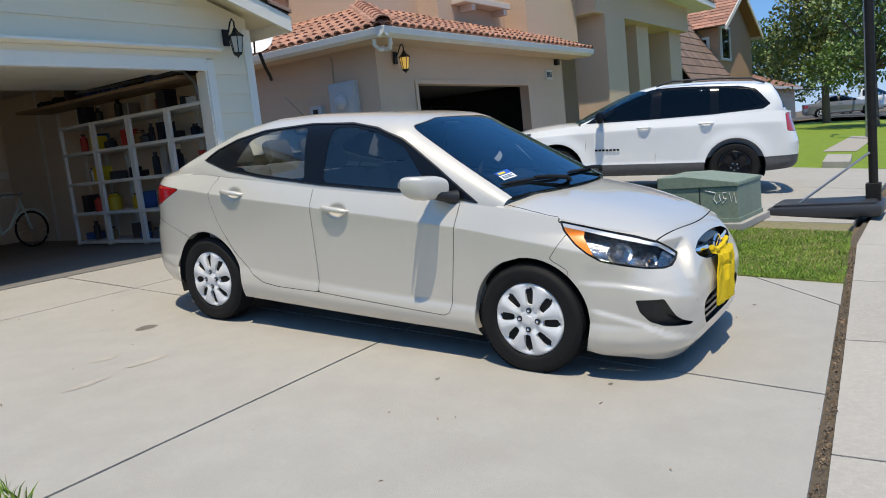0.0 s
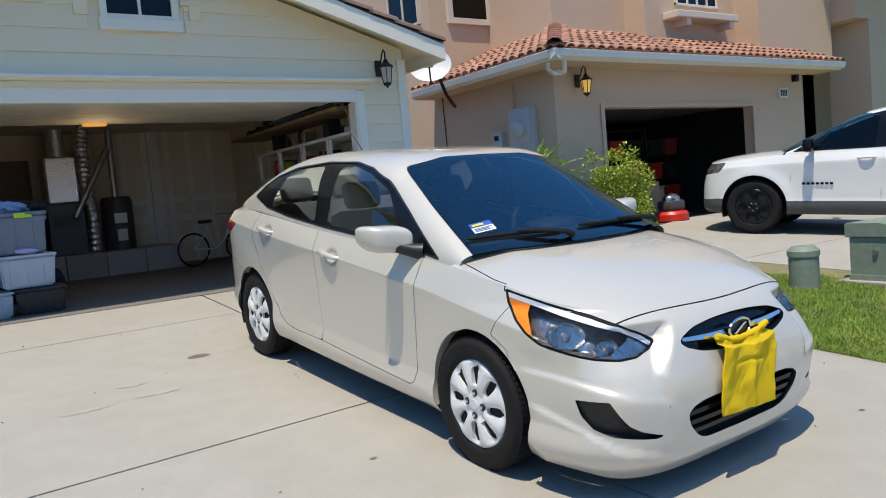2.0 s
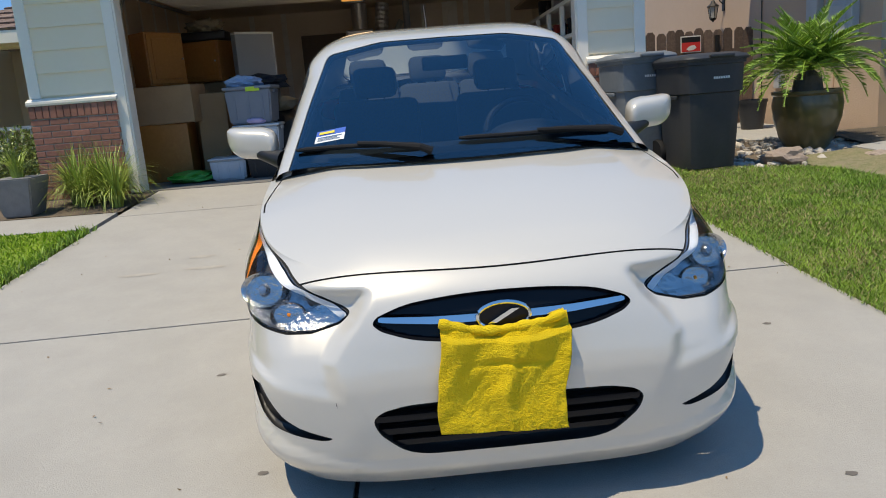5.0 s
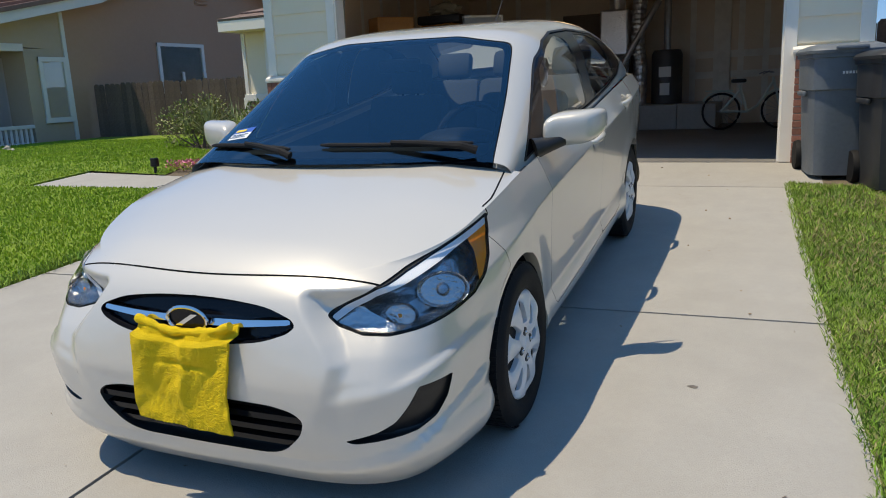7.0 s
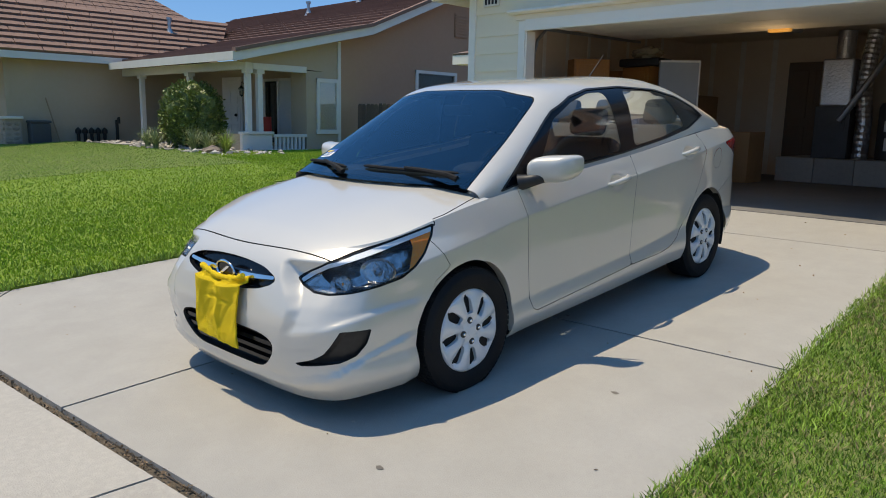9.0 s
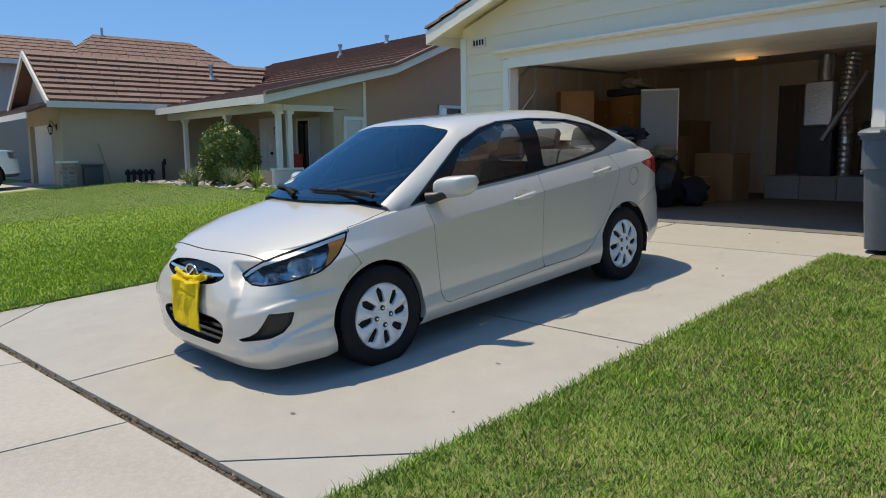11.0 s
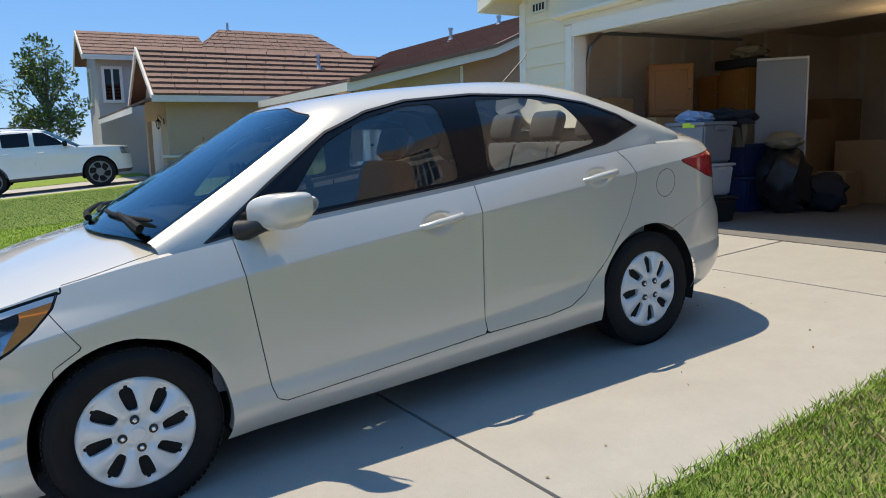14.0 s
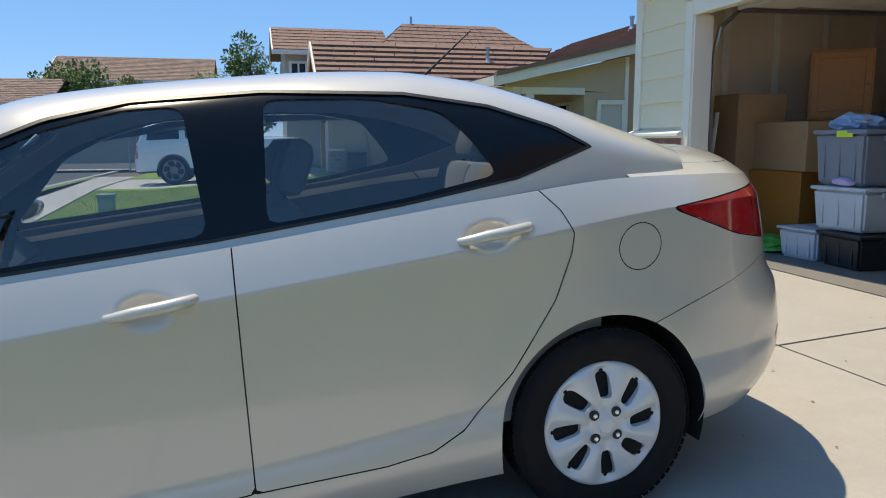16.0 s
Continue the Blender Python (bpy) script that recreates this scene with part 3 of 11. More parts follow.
def sedan():
    """The beige saloon, at its own origin: middle of the wheelbase, on the ground, nose towards -y."""
    GAPS.clear()
    sh = Shell(n_front=[(0.15, 4.6), (0.27, 5.3), (0.45, 6.0), (0.55, 5.2), (0.62, 4.4), (0.68, 4.0), (0.74, 3.6), (0.80, 3.2), (9.0, 3.1)], turn=150, rows=(12, 34, 22), n_rear=2.7, yF=-1.12, yR=1.62, house=(-1.25, 1.80), square=5.2, lean=0.135, lean_full=0.40, shoulder=0.056, tuck=0.034, kick_out=0.026, sill_in=0.05,
               axles=(-1.274, 1.325), hub=0.318, arch=0.345,
               dents=((0.045, 0.864, 0.062, 0.036, 0.022), (0.98, 0.948, 0.062, 0.036, 0.022)),
               front=[(0.10, -1.985), (0.20, -2.062), (0.27, -2.088), (0.38, -2.100), (0.46, -2.10), (0.58, -2.075), (0.66, -2.046), (0.71, -2.018), (0.742, -1.988), (0.765, -1.958), (0.785, -1.930), (9.0, -1.930)],
               rear=[(0.20, 2.13), (0.30, 2.215), (0.48, 2.302), (0.62, 2.280), (0.72, 2.218), (0.85, 2.188), (0.98, 2.150), (1.05, 2.13), (9.0, 2.13)],
               low=[(-2.1, 0.118), (-1.85, 0.130), (-1.64, 0.158), (-1.2, 0.165), (0.8, 0.205), (1.3, 0.23), (1.7, 0.245), (2.2, 0.29)],
               kick=[(-2.1, 0.31), (-1.0, 0.34), (0.3, 0.385), (1.2, 0.45), (2.2, 0.47)],
               crease=[(-2.1, 0.60), (-1.6, 0.675), (-1.2, 0.745), (-0.8, 0.795), (0.0, 0.858), (1.0, 0.925), (1.65, 0.97), (2.2, 0.955)],
               top=[(-1.93, 0.786), (-1.88, 0.776), (-1.80, 0.786), (-1.7, 0.803), (-1.6, 0.823), (-1.43, 0.862), (-1.1, 0.908), (-0.9, 0.925), (-0.5, 0.955), (0.23, 0.995), (1.0, 1.052), (1.4, 1.072), (1.75, 1.055), (2.0, 1.03), (2.1, 1.02)],
               half=[(-2.1, 0.83), (-1.12, 0.832), (0.0, 0.846), (1.0, 0.848), (1.62, 0.83), (2.2, 0.80)],
               hood=[(-1.93, 0.787), (-1.85, 0.818), (-1.6, 0.888), (-1.3, 0.948), (-1.1, 0.982), (-0.9, 0.995)],
               deck=[(1.3, 1.18), (1.6, 1.165), (1.85, 1.140), (2.02, 1.125), (2.1, 1.10)],
               roof=[(-1.25, 0.978), (-1.0, 1.108), (-0.7, 1.262), (-0.5, 1.360), (-0.37, 1.420), (-0.28, 1.442), (-0.1, 1.459), (0.1, 1.468), (0.5, 1.473), (0.8, 1.461), (1.05, 1.421), (1.3, 1.343), (1.55, 1.245), (1.80, 1.145)],
               bow=[(-1.25, 0.14), (-0.5, 0.10), (0.0, 0.05), (0.5, 0.0), (1.0, -0.03), (1.8, -0.12)])
    car = thing("car", pose(0, 0, 0), "pearl beige saloon car parked on the drive, clean and dry", "car")
    dlo = [(-0.945, 0.925), (-0.80, 0.945), (-0.5, 0.972), (0.23, 1.012), (0.75, 1.055), (1.10, 1.098), (1.36, 1.172), (1.24, 1.245), (1.05, 1.320), (0.80, 1.374), (0.40, 1.407), (0.05, 1.402), (-0.16, 1.368), (-0.36, 1.298), (-0.64, 1.126)]
    win_f = round_poly([(-0.62, 0.990), (-0.3, 1.005), (0.215, 1.033), (0.185, 1.378), (0.03, 1.378), (-0.18, 1.334), (-0.38, 1.250)], 0.04)
    win_r = round_poly([(0.37, 1.043), (0.75, 1.076), (1.04, 1.118), (0.99, 1.200), (0.90, 1.314), (0.70, 1.364), (0.40, 1.382)], 0.035)

    # sides
    side = sh.side
    ax, ay, az = np.abs(side.co[:, 0]), side.co[:, 1], side.co[:, 2]
    ease = lambda t: np.clip(t, 0, 1) ** 2 * (3 - 2 * np.clip(t, 0, 1))
    # the middle of the nose stands proud of a hollow that runs down from the lamp, as far as a shelf over the pocket
    fold = np.interp(az, [0.28, 0.40, 0.46, 0.545, 0.60, 0.66, 0.72], [0.405, 0.435, 0.460, 0.486, 0.455, 0.405, 0.365])
    shelf = np.interp(ax, [0.48, 0.62, 0.80], [0.425, 0.455, 0.525])
    deep = np.interp(az, [0.40, 0.50, 0.56, 0.60, 0.64, 0.68, 0.71, 0.738], [0.016, 0.024, 0.036, 0.054, 0.072, 0.070, 0.042, 0.0])
    under = np.interp(ax, [0.48, 0.54, 0.66], [0.008, 0.010, 0.010]) * ease((az - 0.22) / 0.16)
    hollow = under + (deep - under) * ease((az - shelf) / 0.045)
    hollow = np.maximum(hollow, 0) * ease((ax - fold) / np.interp(az, [0.40, 0.55, 0.64], [0.075, 0.065, 0.05])) * np.interp(ax, [0.52, 0.60, 0.68, 0.765, 0.82], [1, 0.82, 0.48, 0.06, 0]) * (ay < -1.3)
    scoop = 0.013 * ease((az - shelf) / 0.022) * ease((0.655 - az) / 0.09) * ease((ax - 0.62) / 0.12) * ease((-1.50 - ay) / 0.16)
    ledge = np.interp(ax, [0.0, 0.42, 0.55, 0.70, 0.775, 0.84], [0.205, 0.225, 0.245, 0.285, 0.36, 0.44])
    lip = 0.016 * ease((ledge - az) / 0.014) * ease((-1.58 - ay) / 0.10)
    side = side.raised(np.stack([0 * ax, hollow, 0 * ax], 1) + side.no * (lip - scoop)[:, None])
    for yw, ra in ((-1.274, 0.345), (1.325, 0.357)):
        side = arch_cut(side, yw, 0.308, ra)
    grille = [(0.0, 0.714), (0.14, 0.711), (0.28, 0.697), (0.365, 0.668), (0.38, 0.650), (0.355, 0.630), (0.27, 0.602), (0.14, 0.585), (0.0, 0.580), (-0.2, 0.58), (-0.2, 0.714)]
    intake = [(-0.2, 0.425), (0.30, 0.415), (0.370, 0.400), (0.402, 0.375), (0.385, 0.325), (0.315, 0.258), (0.25, 0.238), (-0.2, 0.232)]
    # lamp and pocket outlines, along the bumper's turn and upwards
    fog = round_poly([(0.335, 0.302), (0.45, 0.318), (0.53, 0.327), (0.600, 0.352), (0.648, 0.40), (0.672, 0.464), (0.535, 0.472), (0.495, 0.414), (0.462, 0.374), (0.415, 0.345), (0.335, 0.314)], 0.008)
    lamp = [(0.378, 0.660), (0.43, 0.694), (0.506, 0.735), (0.62, 0.768), (0.75, 0.796), (0.87, 0.824), (0.990, 0.850), (0.978, 0.80), (0.935, 0.735), (0.885, 0.69), (0.823, 0.655), (0.72, 0.636), (0.60, 0.619), (0.50, 0.611), (0.44, 0.614), (0.395, 0.634)]
    tail = round_poly([(1.565, 0.970), (1.80, 0.990), (2.13, 1.010), (2.23, 0.790), (2.06, 0.800), (1.82, 0.860)], 0.025)
    g_skin, side = split(side, in_xz(round_poly(grille, 0.07, 7), y_max=-1.2))
    i_skin, side = split(side, in_xz(round_poly(intake, 0.05, 7), y_max=-1.2))
    f_skin, side = split(side, in_turn(fog))
    l_skin, side = split(side, in_turn(lamp), 0.003)
    t_skin, side = split(side, in_yz(tail), 0.002)
    plate, side = split(side, in_xz(round_poly([(-0.3, 0.93), (0.22, 0.93), (0.24, 0.78), (-0.3, 0.78)], 0.03), y_min=1.8))
    # the bonnet's edges reach down to the lamps
    lamp_top = lambda p: np.interp(0.6 * np.abs(p[:, 0]) + 0.8 * (p[:, 1] + 2.1), [q[0] for q in lamp[:7]], [q[1] for q in lamp[:7]])
    hood_line = lambda p: -1.957 + 0.06 * (p[:, 0] / 0.57) ** 2
    hood_side, side = split(side, lambda p: np.maximum(np.maximum(hood_line(p) - p[:, 1], p[:, 1] + 1.43), lamp_top(p) - 0.006 - p[:, 2]), 0.0032)
    def nose_round(sk):
        """One even roll of the normals over the front edge of the bonnet."""
        y = sk.co[:, 1]
        t = np.interp(y, [-1.960, -1.93, -1.78], [0.74, 0.56, 0.33])
        w = (np.clip((-1.76 - y) / 0.06, 0, 1) * np.clip((0.52 - np.abs(sk.co[:, 0])) / 0.14, 0, 1))[:, None]
        sk.no = sk.no * (1 - w) + np.stack([sk.no[:, 0] * 0.6, -np.sin(t), np.cos(t)], 1) * w
    nose_round(hood_side)
    front_bumper, side = split(side, in_yz([(-2.4, -0.1), (-1.55, -0.1), (-1.50, 0.60), (-1.40, 0.655), (-1.44, 0.72), (-1.58, 0.95), (-2.4, 0.95)]), 0.0016)
    rear_bumper, side = split(side, in_yz([(2.5, -0.1), (1.55, -0.1), (1.46, 0.60), (1.95, 0.748), (2.1, 0.765), (2.5, 0.77)]), 0.0016)
    front_door, side = split(side, in_yz([(-0.835, 1.2), (-0.83, 0.93), (-0.79, 0.57), (-0.765, 0.33), (-0.752, 0.285), (-0.715, 0.268), (0.255, 0.318), (0.263, 0.7), (0.275, 1.2)]), 0.002)
    rear_door, side = split(side, in_yz([(0.270, 1.2), (0.262, 0.7), (0.255, 0.318), (0.62, 0.322), (0.76, 0.338), (0.86, 0.385), (1.02, 0.535), (1.17, 0.74), (1.225, 0.87), (1.235, 0.93), (1.205, 1.0), (1.10, 1.12), (1.05, 1.2)]), 0.002)
    fuel_f = lambda p: np.hypot(p[:, 1] - 1.458, p[:, 2] - 0.864) - 0.073
    flap, side_left = split(side, fuel_f, 0.0016)
    (side_left + side.mirrored()).link("body", CAR_PAINT, car, "pearl beige painted steel")
    flap.link("fuel_flap", CAR_PAINT, car)
    for s, nm in ((front_bumper, "front_bumper"), (rear_bumper, "rear_bumper")):
        s.both().link(nm, CAR_PAINT, car)
    plate.both().sunk((0, -0.012, 0)).link("plate_recess", CAR_PAINT, car, soft=False)
    doors = []
    for s, nm in ((front_door, "front_door"), (rear_door, "rear_door")):
        doors.append(s.link(nm, CAR_PAINT, car))
        doors.append(s.mirrored().link(nm, CAR_PAINT, car))
    # lips of the arches
    for yw, ra in ((-1.274, 0.345), (1.325, 0.357)):
        arch_liner(yw, 0.308, ra + 0.007, 0.50, 0.80, car)
        for sx in (1, -1):
            bm = bmesh.new()
            a = np.linspace(-0.28, math.pi + 0.28, 44)
            pts = []
            for t in a:
                yy, zz = yw + ra * math.cos(t), 0.308 + ra * math.sin(t)
                i = np.argmin(np.hypot(side.co[:, 1] - yy, side.co[:, 2] - zz) + (side.co[:, 0] < 0.5))
                pts.append((side.co[i][0], yy, zz) if abs(side.co[i][2] - zz) < 0.05 else None)
            for p, q in zip(pts, pts[1:]):
                if p and q:
                    v = [bm.verts.new((sx * (w[0] - d), w[1], w[2])) for w, d in ((p, 0.001), (q, 0.001), (q, 0.05), (p, 0.05))]
                    bm.faces.new(v)
            part("arch_lip", bm, CAR_PAINT, car)
    # nose
    gb = g_skin.both()
    gb.sunk((0, 0.035, 0)).link("grille", GLOSS_BLACK, car, "black slot grille", soft=False)
    bar_poly = [(-0.2, 0.654), (0.0, 0.654), (0.2, 0.658), (0.355, 0.666), (0.365, 0.658), (0.355, 0.652), (0.2, 0.638), (0.0, 0.634), (-0.2, 0.634)]
    bar, _ = split(g_skin, in_xz(bar_poly))
    bar.both().moved((0, 0.004, 0)).link("grille_bar", CHROME, car, "chrome bar across the grille")
    bar.both().moved((0, 0.004, 0)).sunk((0, 0.025, 0), floor=False).link("grille_bar_edge", CHROME, car, soft=False)
    ib = i_skin.both()
    ib.sunk((0, 0.06, 0)).link("lower_grille", BLACK, car, "black lower air intake", soft=False)
    for zc in (0.282, 0.325, 0.368):
        s, _ = split(i_skin, lambda p, zc=zc: np.abs(p[:, 2] - zc) - 0.010)
        s.both().moved((0, 0.014, 0)).sunk((0, 0.03, 0)).link("grille_slat", GLOSS_BLACK, car, soft=False)
        s.both().moved((0, 0.013, 0)).link("grille_slat_face", GLOSS_BLACK, car)
    for s in (f_skin, f_skin.mirrored()):
        s.sunk((0, 0.045, 0)).link("fog_pocket", BLACK, car, "black pocket in the bumper", soft=False)
    ring, _ = split(front_bumper.mirrored(), lambda p: np.maximum(np.abs(np.hypot(p[:, 0] + 0.475, p[:, 2] - 0.430) - 0.026) - 0.0013, p[:, 1] + 1.2))
    if len(ring.co):
        max(ring.pieces(), key=lambda q: len(q.faces)).moved((0, -0.0006, 0)).link("tow_cover", BLACK, car)
    # lamps
    for mirror in (False, True):
        lamp_ob = (l_skin.mirrored() if mirror else l_skin).moved((0, -0.001, 0)).link("headlight", LENS, car, "clear headlight with amber corner")
        sx = -1 if mirror else 1
        edge, inside = split(l_skin, lambda p: -0.0065 - in_turn(lamp)(p))
        top_line = lambda p: np.interp(0.6 * np.abs(p[:, 0]) + 0.8 * (p[:, 1] + 2.1), [q[0] for q in lamp[:7]], [q[1] for q in lamp[:7]]) - p[:, 2]
        brow, inside = split(inside, lambda p: top_line(p) - 0.026)
        amber, clear = split(inside, in_turn([(1.04, 0.90), (0.865, 0.84), (0.885, 0.77), (0.862, 0.70), (0.845, 0.60), (1.04, 0.60)]))
        low, clear2 = split(clear, in_turn([(0.30, 0.58), (0.50, 0.58), (0.53, 0.635), (0.47, 0.68), (0.30, 0.70)]))
        pick = lambda s: s.mirrored() if mirror else s
        pick(edge).pushed(0.003).link("lamp_border", GLOSS_BLACK, lamp_ob, "black border of the lamp")
        pick(brow).pushed(0.004).link("light_guide", LIGHT_GUIDE, lamp_ob, "white light guide along the top")
        pick(amber).pushed(0.006).link("amber_marker", AMBER, lamp_ob, "amber side marker")
        pick(low).pushed(0.014).link("turn_lamp", REFLECTOR, lamp_ob)
        pick(l_skin.pushed(0.002)).sunk((-0.05, 0.075, 0) if not mirror else (0.05, 0.075, 0)).link("lamp_housing", LAMP_GREY, lamp_ob, soft=False)
        along = 0.6 * l_skin.co[:, 0] + 0.8 * (l_skin.co[:, 1] + 2.1)
        for s_at, zz, rr in ((0.715, 0.705, 0.066), (0.545, 0.662, 0.046)):
            i = int(np.argmin(np.hypot(along - s_at, l_skin.co[:, 2] - zz)))
            inward = Vector((-(l_skin.no[i][0] * 0.6) * sx, 0.6 - l_skin.no[i][1] * 0.6, -l_skin.no[i][2] * 0.6)).normalized()
            at = Vector((l_skin.co[i] - l_skin.no[i] * 0.022) * np.array([sx, 1.0, 1.0]))
            turn = inward.to_track_quat("X", "Z").to_matrix().to_4x4()
            bowl = lathe([(0.004, 0.062), (rr * 0.35, 0.056), (rr * 0.66, 0.036), (rr * 0.90, 0.006), (rr * 0.98, 0.002), (rr * 1.0, 0.016)], 28, "X")
            o = part("lamp_reflector", bowl, REFLECTOR, lamp_ob, smooth=True)
            o.matrix_basis = Matrix.Translation(at) @ turn @ Matrix.Diagonal((1, 1.25, 0.86, 1))
            bulb = part("bulb", blob(0.016, (1, 1, 1), 0, sub=2), LENS if rr > 0.05 else AMBER, lamp_ob, smooth=True)
            bulb.matrix_basis = Matrix.Translation(at + inward * 0.030)
            if rr > 0.05:
                shade = part("bulb_shield", lathe([(0.001, -0.012), (0.014, -0.010), (0.021, 0.0), (0.021, 0.012)], 18, "X"), LAMP_GREY, lamp_ob, smooth=True)
                shade.matrix_basis = Matrix.Translation(at + inward * 0.012) @ turn
    for mirror in (False, True):
        tl = t_skin.mirrored() if mirror else t_skin
        tail_ob = tl.moved((0, 0.001, 0)).link("tail_light", RED_LENS, car, "red wrap-round tail light")
    refl, _ = split(rear_bumper, in_yz([(2.08, 0.45), (2.20, 0.48), (2.20, 0.42), (2.10, 0.42)]))
    for s in (refl, refl.mirrored()):
        s.pushed(-0.0015).link("reflector", RED_LENS, car)

    # bonnet, deck
    lid = sh.lid(-1.930, -0.93, "hood", power=2.9)
    rel = np.abs(lid.co[:, 0]) / np.maximum(np.interp(lid.co[:, 1], [-1.965, -1.6, -0.93], [0.42, 0.60, 0.66]), 1e-3)
    lid.co[:, 2] += 0.010 * np.exp(-((rel - 0.80) / 0.13) ** 2) * np.clip((lid.co[:, 1] + 1.90) / 0.3, 0, 1) * np.clip((-1.0 - lid.co[:, 1]) / 0.25, 0, 1)
    cowl_f = lambda p: p[:, 1] + 1.215 - 0.14 * (p[:, 0] / 0.72) ** 2
    bonnet, cowl = lid.cut(cowl_f(lid.co))
    ys, xe = sh.y1, sh.edge[:, 0]
    order = np.argsort(ys)
    hood_f = lambda p: np.maximum(np.abs(p[:, 0]) - (np.interp(p[:, 1], ys[order], xe[order]) - 0.012 - 0.06 * np.clip((p[:, 1] + 1.35) / 0.4, 0, 1) + (p[:, 1] < -1.43)), hood_line(p) - p[:, 1])
    hood_in, hood_out = split(bonnet, hood_f, 0.0032)
    nose_round(hood_in)
    (hood_in + hood_side).both().link("bonnet", CAR_PAINT, car)
    hood_out.link("fender_top", CAR_PAINT, car)
    hood_out.mirrored().link("fender_top", CAR_PAINT, car)
    cowl.both().moved((0, 0, -0.012)).link("cowl", BLACK, car, "black plastic cowl below the windscreen")
    deck = sh.lid(1.45, 2.10, "deck", power=3.0)
    deck_in, deck_out = split(deck, lambda p: np.abs(p[:, 0]) - (np.interp(p[:, 1], ys[order], xe[order]) - 0.10), 0.002)
    deck_in.both().link("boot_lid", CAR_PAINT, car)
    deck_out.link("rear_fender_top", CAR_PAINT, car)
    deck_out.mirrored().link("rear_fender_top", CAR_PAINT, car)

    # glass house
    house = sh.house()
    screen = round_poly([(-0.3, 0.90), (0.72, 0.90), (0.692, 0.955), (0.625, 1.17), (0.550, 1.368), (0.30, 1.412), (-0.3, 1.418)], 0.03)
    rear_screen = round_poly([(-0.3, 1.10), (0.56, 1.125), (0.62, 1.175), (0.54, 1.365), (0.45, 1.392), (-0.3, 1.400)], 0.04)
    ws, house = split(house, in_xz(screen, y_max=0.25), 0.002)
    rs, house = split(house, in_xz(rear_screen, y_min=0.95), 0.002)
    dl, house = split(house, in_yz(dlo), 0.0)
    house.both().link("roof", CAR_PAINT, car)
    house.pushed(0.022).both().link("headlining", mat("grey headlining", (0.38, 0.38, 0.37), 0.9), car)
    inner_ws, border = split(ws, in_xz(round_poly([(-0.3, 1.005), (0.655, 0.985), (0.660, 1.000), (0.608, 1.165), (0.532, 1.350), (0.29, 1.392), (-0.3, 1.399)], 0.03), y_max=0.3))
    ws.both().link("windscreen", WINDSCREEN, car, "windscreen reflecting the blue sky")
    border.both().pushed(0.003).link("windscreen_border", GLOSS_BLACK, car)
    rs.both().link("rear_window", SIDE_GLASS, car)
    wf, frame_skin = split(dl, in_yz(win_f))
    wr, frame_skin = split(frame_skin, in_yz(win_r))
    for mirror in (False, True):
        pick = lambda s: s.mirrored() if mirror else s
        pick(frame_skin).pushed(0.002).link("window_frame", GLOSS_BLACK, car)
        pick(wf).pushed(0.006).link("side_window", SIDE_GLASS, car)
        pick(wr).pushed(0.006).link("side_window", SIDE_GLASS, car)
        seal, _ = split(dl, lambda p: np.abs(in_yz(dlo)(p)) - 0.009)
        pick(seal).pushed(-0.003).link("window_seal", BLACK, car)
        # door cards
        card, _ = split(sh.side, in_yz([(-0.98, 0.35), (1.35, 0.38), (1.35, 1.05), (1.0, 1.045), (0.23, 0.985), (-0.95, 0.91)]))
        pick(card).pushed(0.06).link("door_card", TRIM_GREY, car)
    gaps = GAPS[0]
    for s in GAPS[1:]:
        gaps = gaps + s
    gaps.both().link("panel_gap", UNDERBODY, car, soft=False)

    # mirrors, handles, wipers, aerial
    for sx in (1, -1):
        bm = bmesh.new()
        bmesh.ops.create_uvsphere(bm, u_segments=32, v_segments=18, radius=1.0)
        for v in bm.verts:
            x, y, z = v.co
            e = lambda t, q: math.copysign(abs(t) ** q, t)
            thin = 1 - 0.15 * x
            v.co = Vector((sx * (0.900 + 0.118 * e(x, 0.50)), -0.660 + 0.055 * x + (0.085 if y < 0 else 0.040) * e(y, 0.70 if y < 0 else 0.35) * thin, 1.028 + 0.022 * x + (0.064 if z > 0 else 0.074) * e(z, 0.52 if z > 0 else 0.66) * thin))
        shell = part("wing_mirror", bm, CAR_PAINT, car, smooth=True)
        bm = bmesh.new()
        add_path(bm, [(sx * 0.755, -0.79, 0.955), (sx * 0.80, -0.76, 0.965), (sx * 0.86, -0.72, 0.985)], [0.045, 0.034, 0.03], 12)
        part("mirror_foot", bm, BLACK, shell, smooth=True)
        bm = bmesh.new()
        bmesh.ops.create_uvsphere(bm, u_segments=24, v_segments=10, radius=1.0)
        for v in bm.verts:
            v.co = Vector((sx * (0.902 + 0.098 * v.co.x), -0.613 + 0.055 * v.co.x + 0.006 * v.co.y, 1.026 + 0.022 * v.co.x + 0.047 * v.co.z))
        part("mirror_glass", bm, CHROME, shell, smooth=True)
        for (yh, zh), door in zip(((0.05, 0.872), (0.985, 0.957)), (doors[0 if sx > 0 else 1], doors[2 if sx > 0 else 3])):
            i = np.argmin(np.hypot(sh.side.co[:, 1] - yh + 0.12, sh.side.co[:, 2] - zh) + (sh.side.co[:, 0] < 0.5))
            xh = sh.side.co[i][0]
            bm = bmesh.new()
            slope = 0.075
            pts = [(sx * (xh - 0.006), yh - 0.105, zh - 0.012), (sx * (xh + 0.016), yh - 0.085, zh - 0.010), (sx * (xh + 0.028), yh - 0.03, zh - 0.002), (sx * (xh + 0.028), yh + 0.04, zh + slope * 0.04), (sx * (xh + 0.018), yh + 0.10, zh + slope * 0.11), (sx * (xh - 0.006), yh + 0.118, zh + slope * 0.13)]
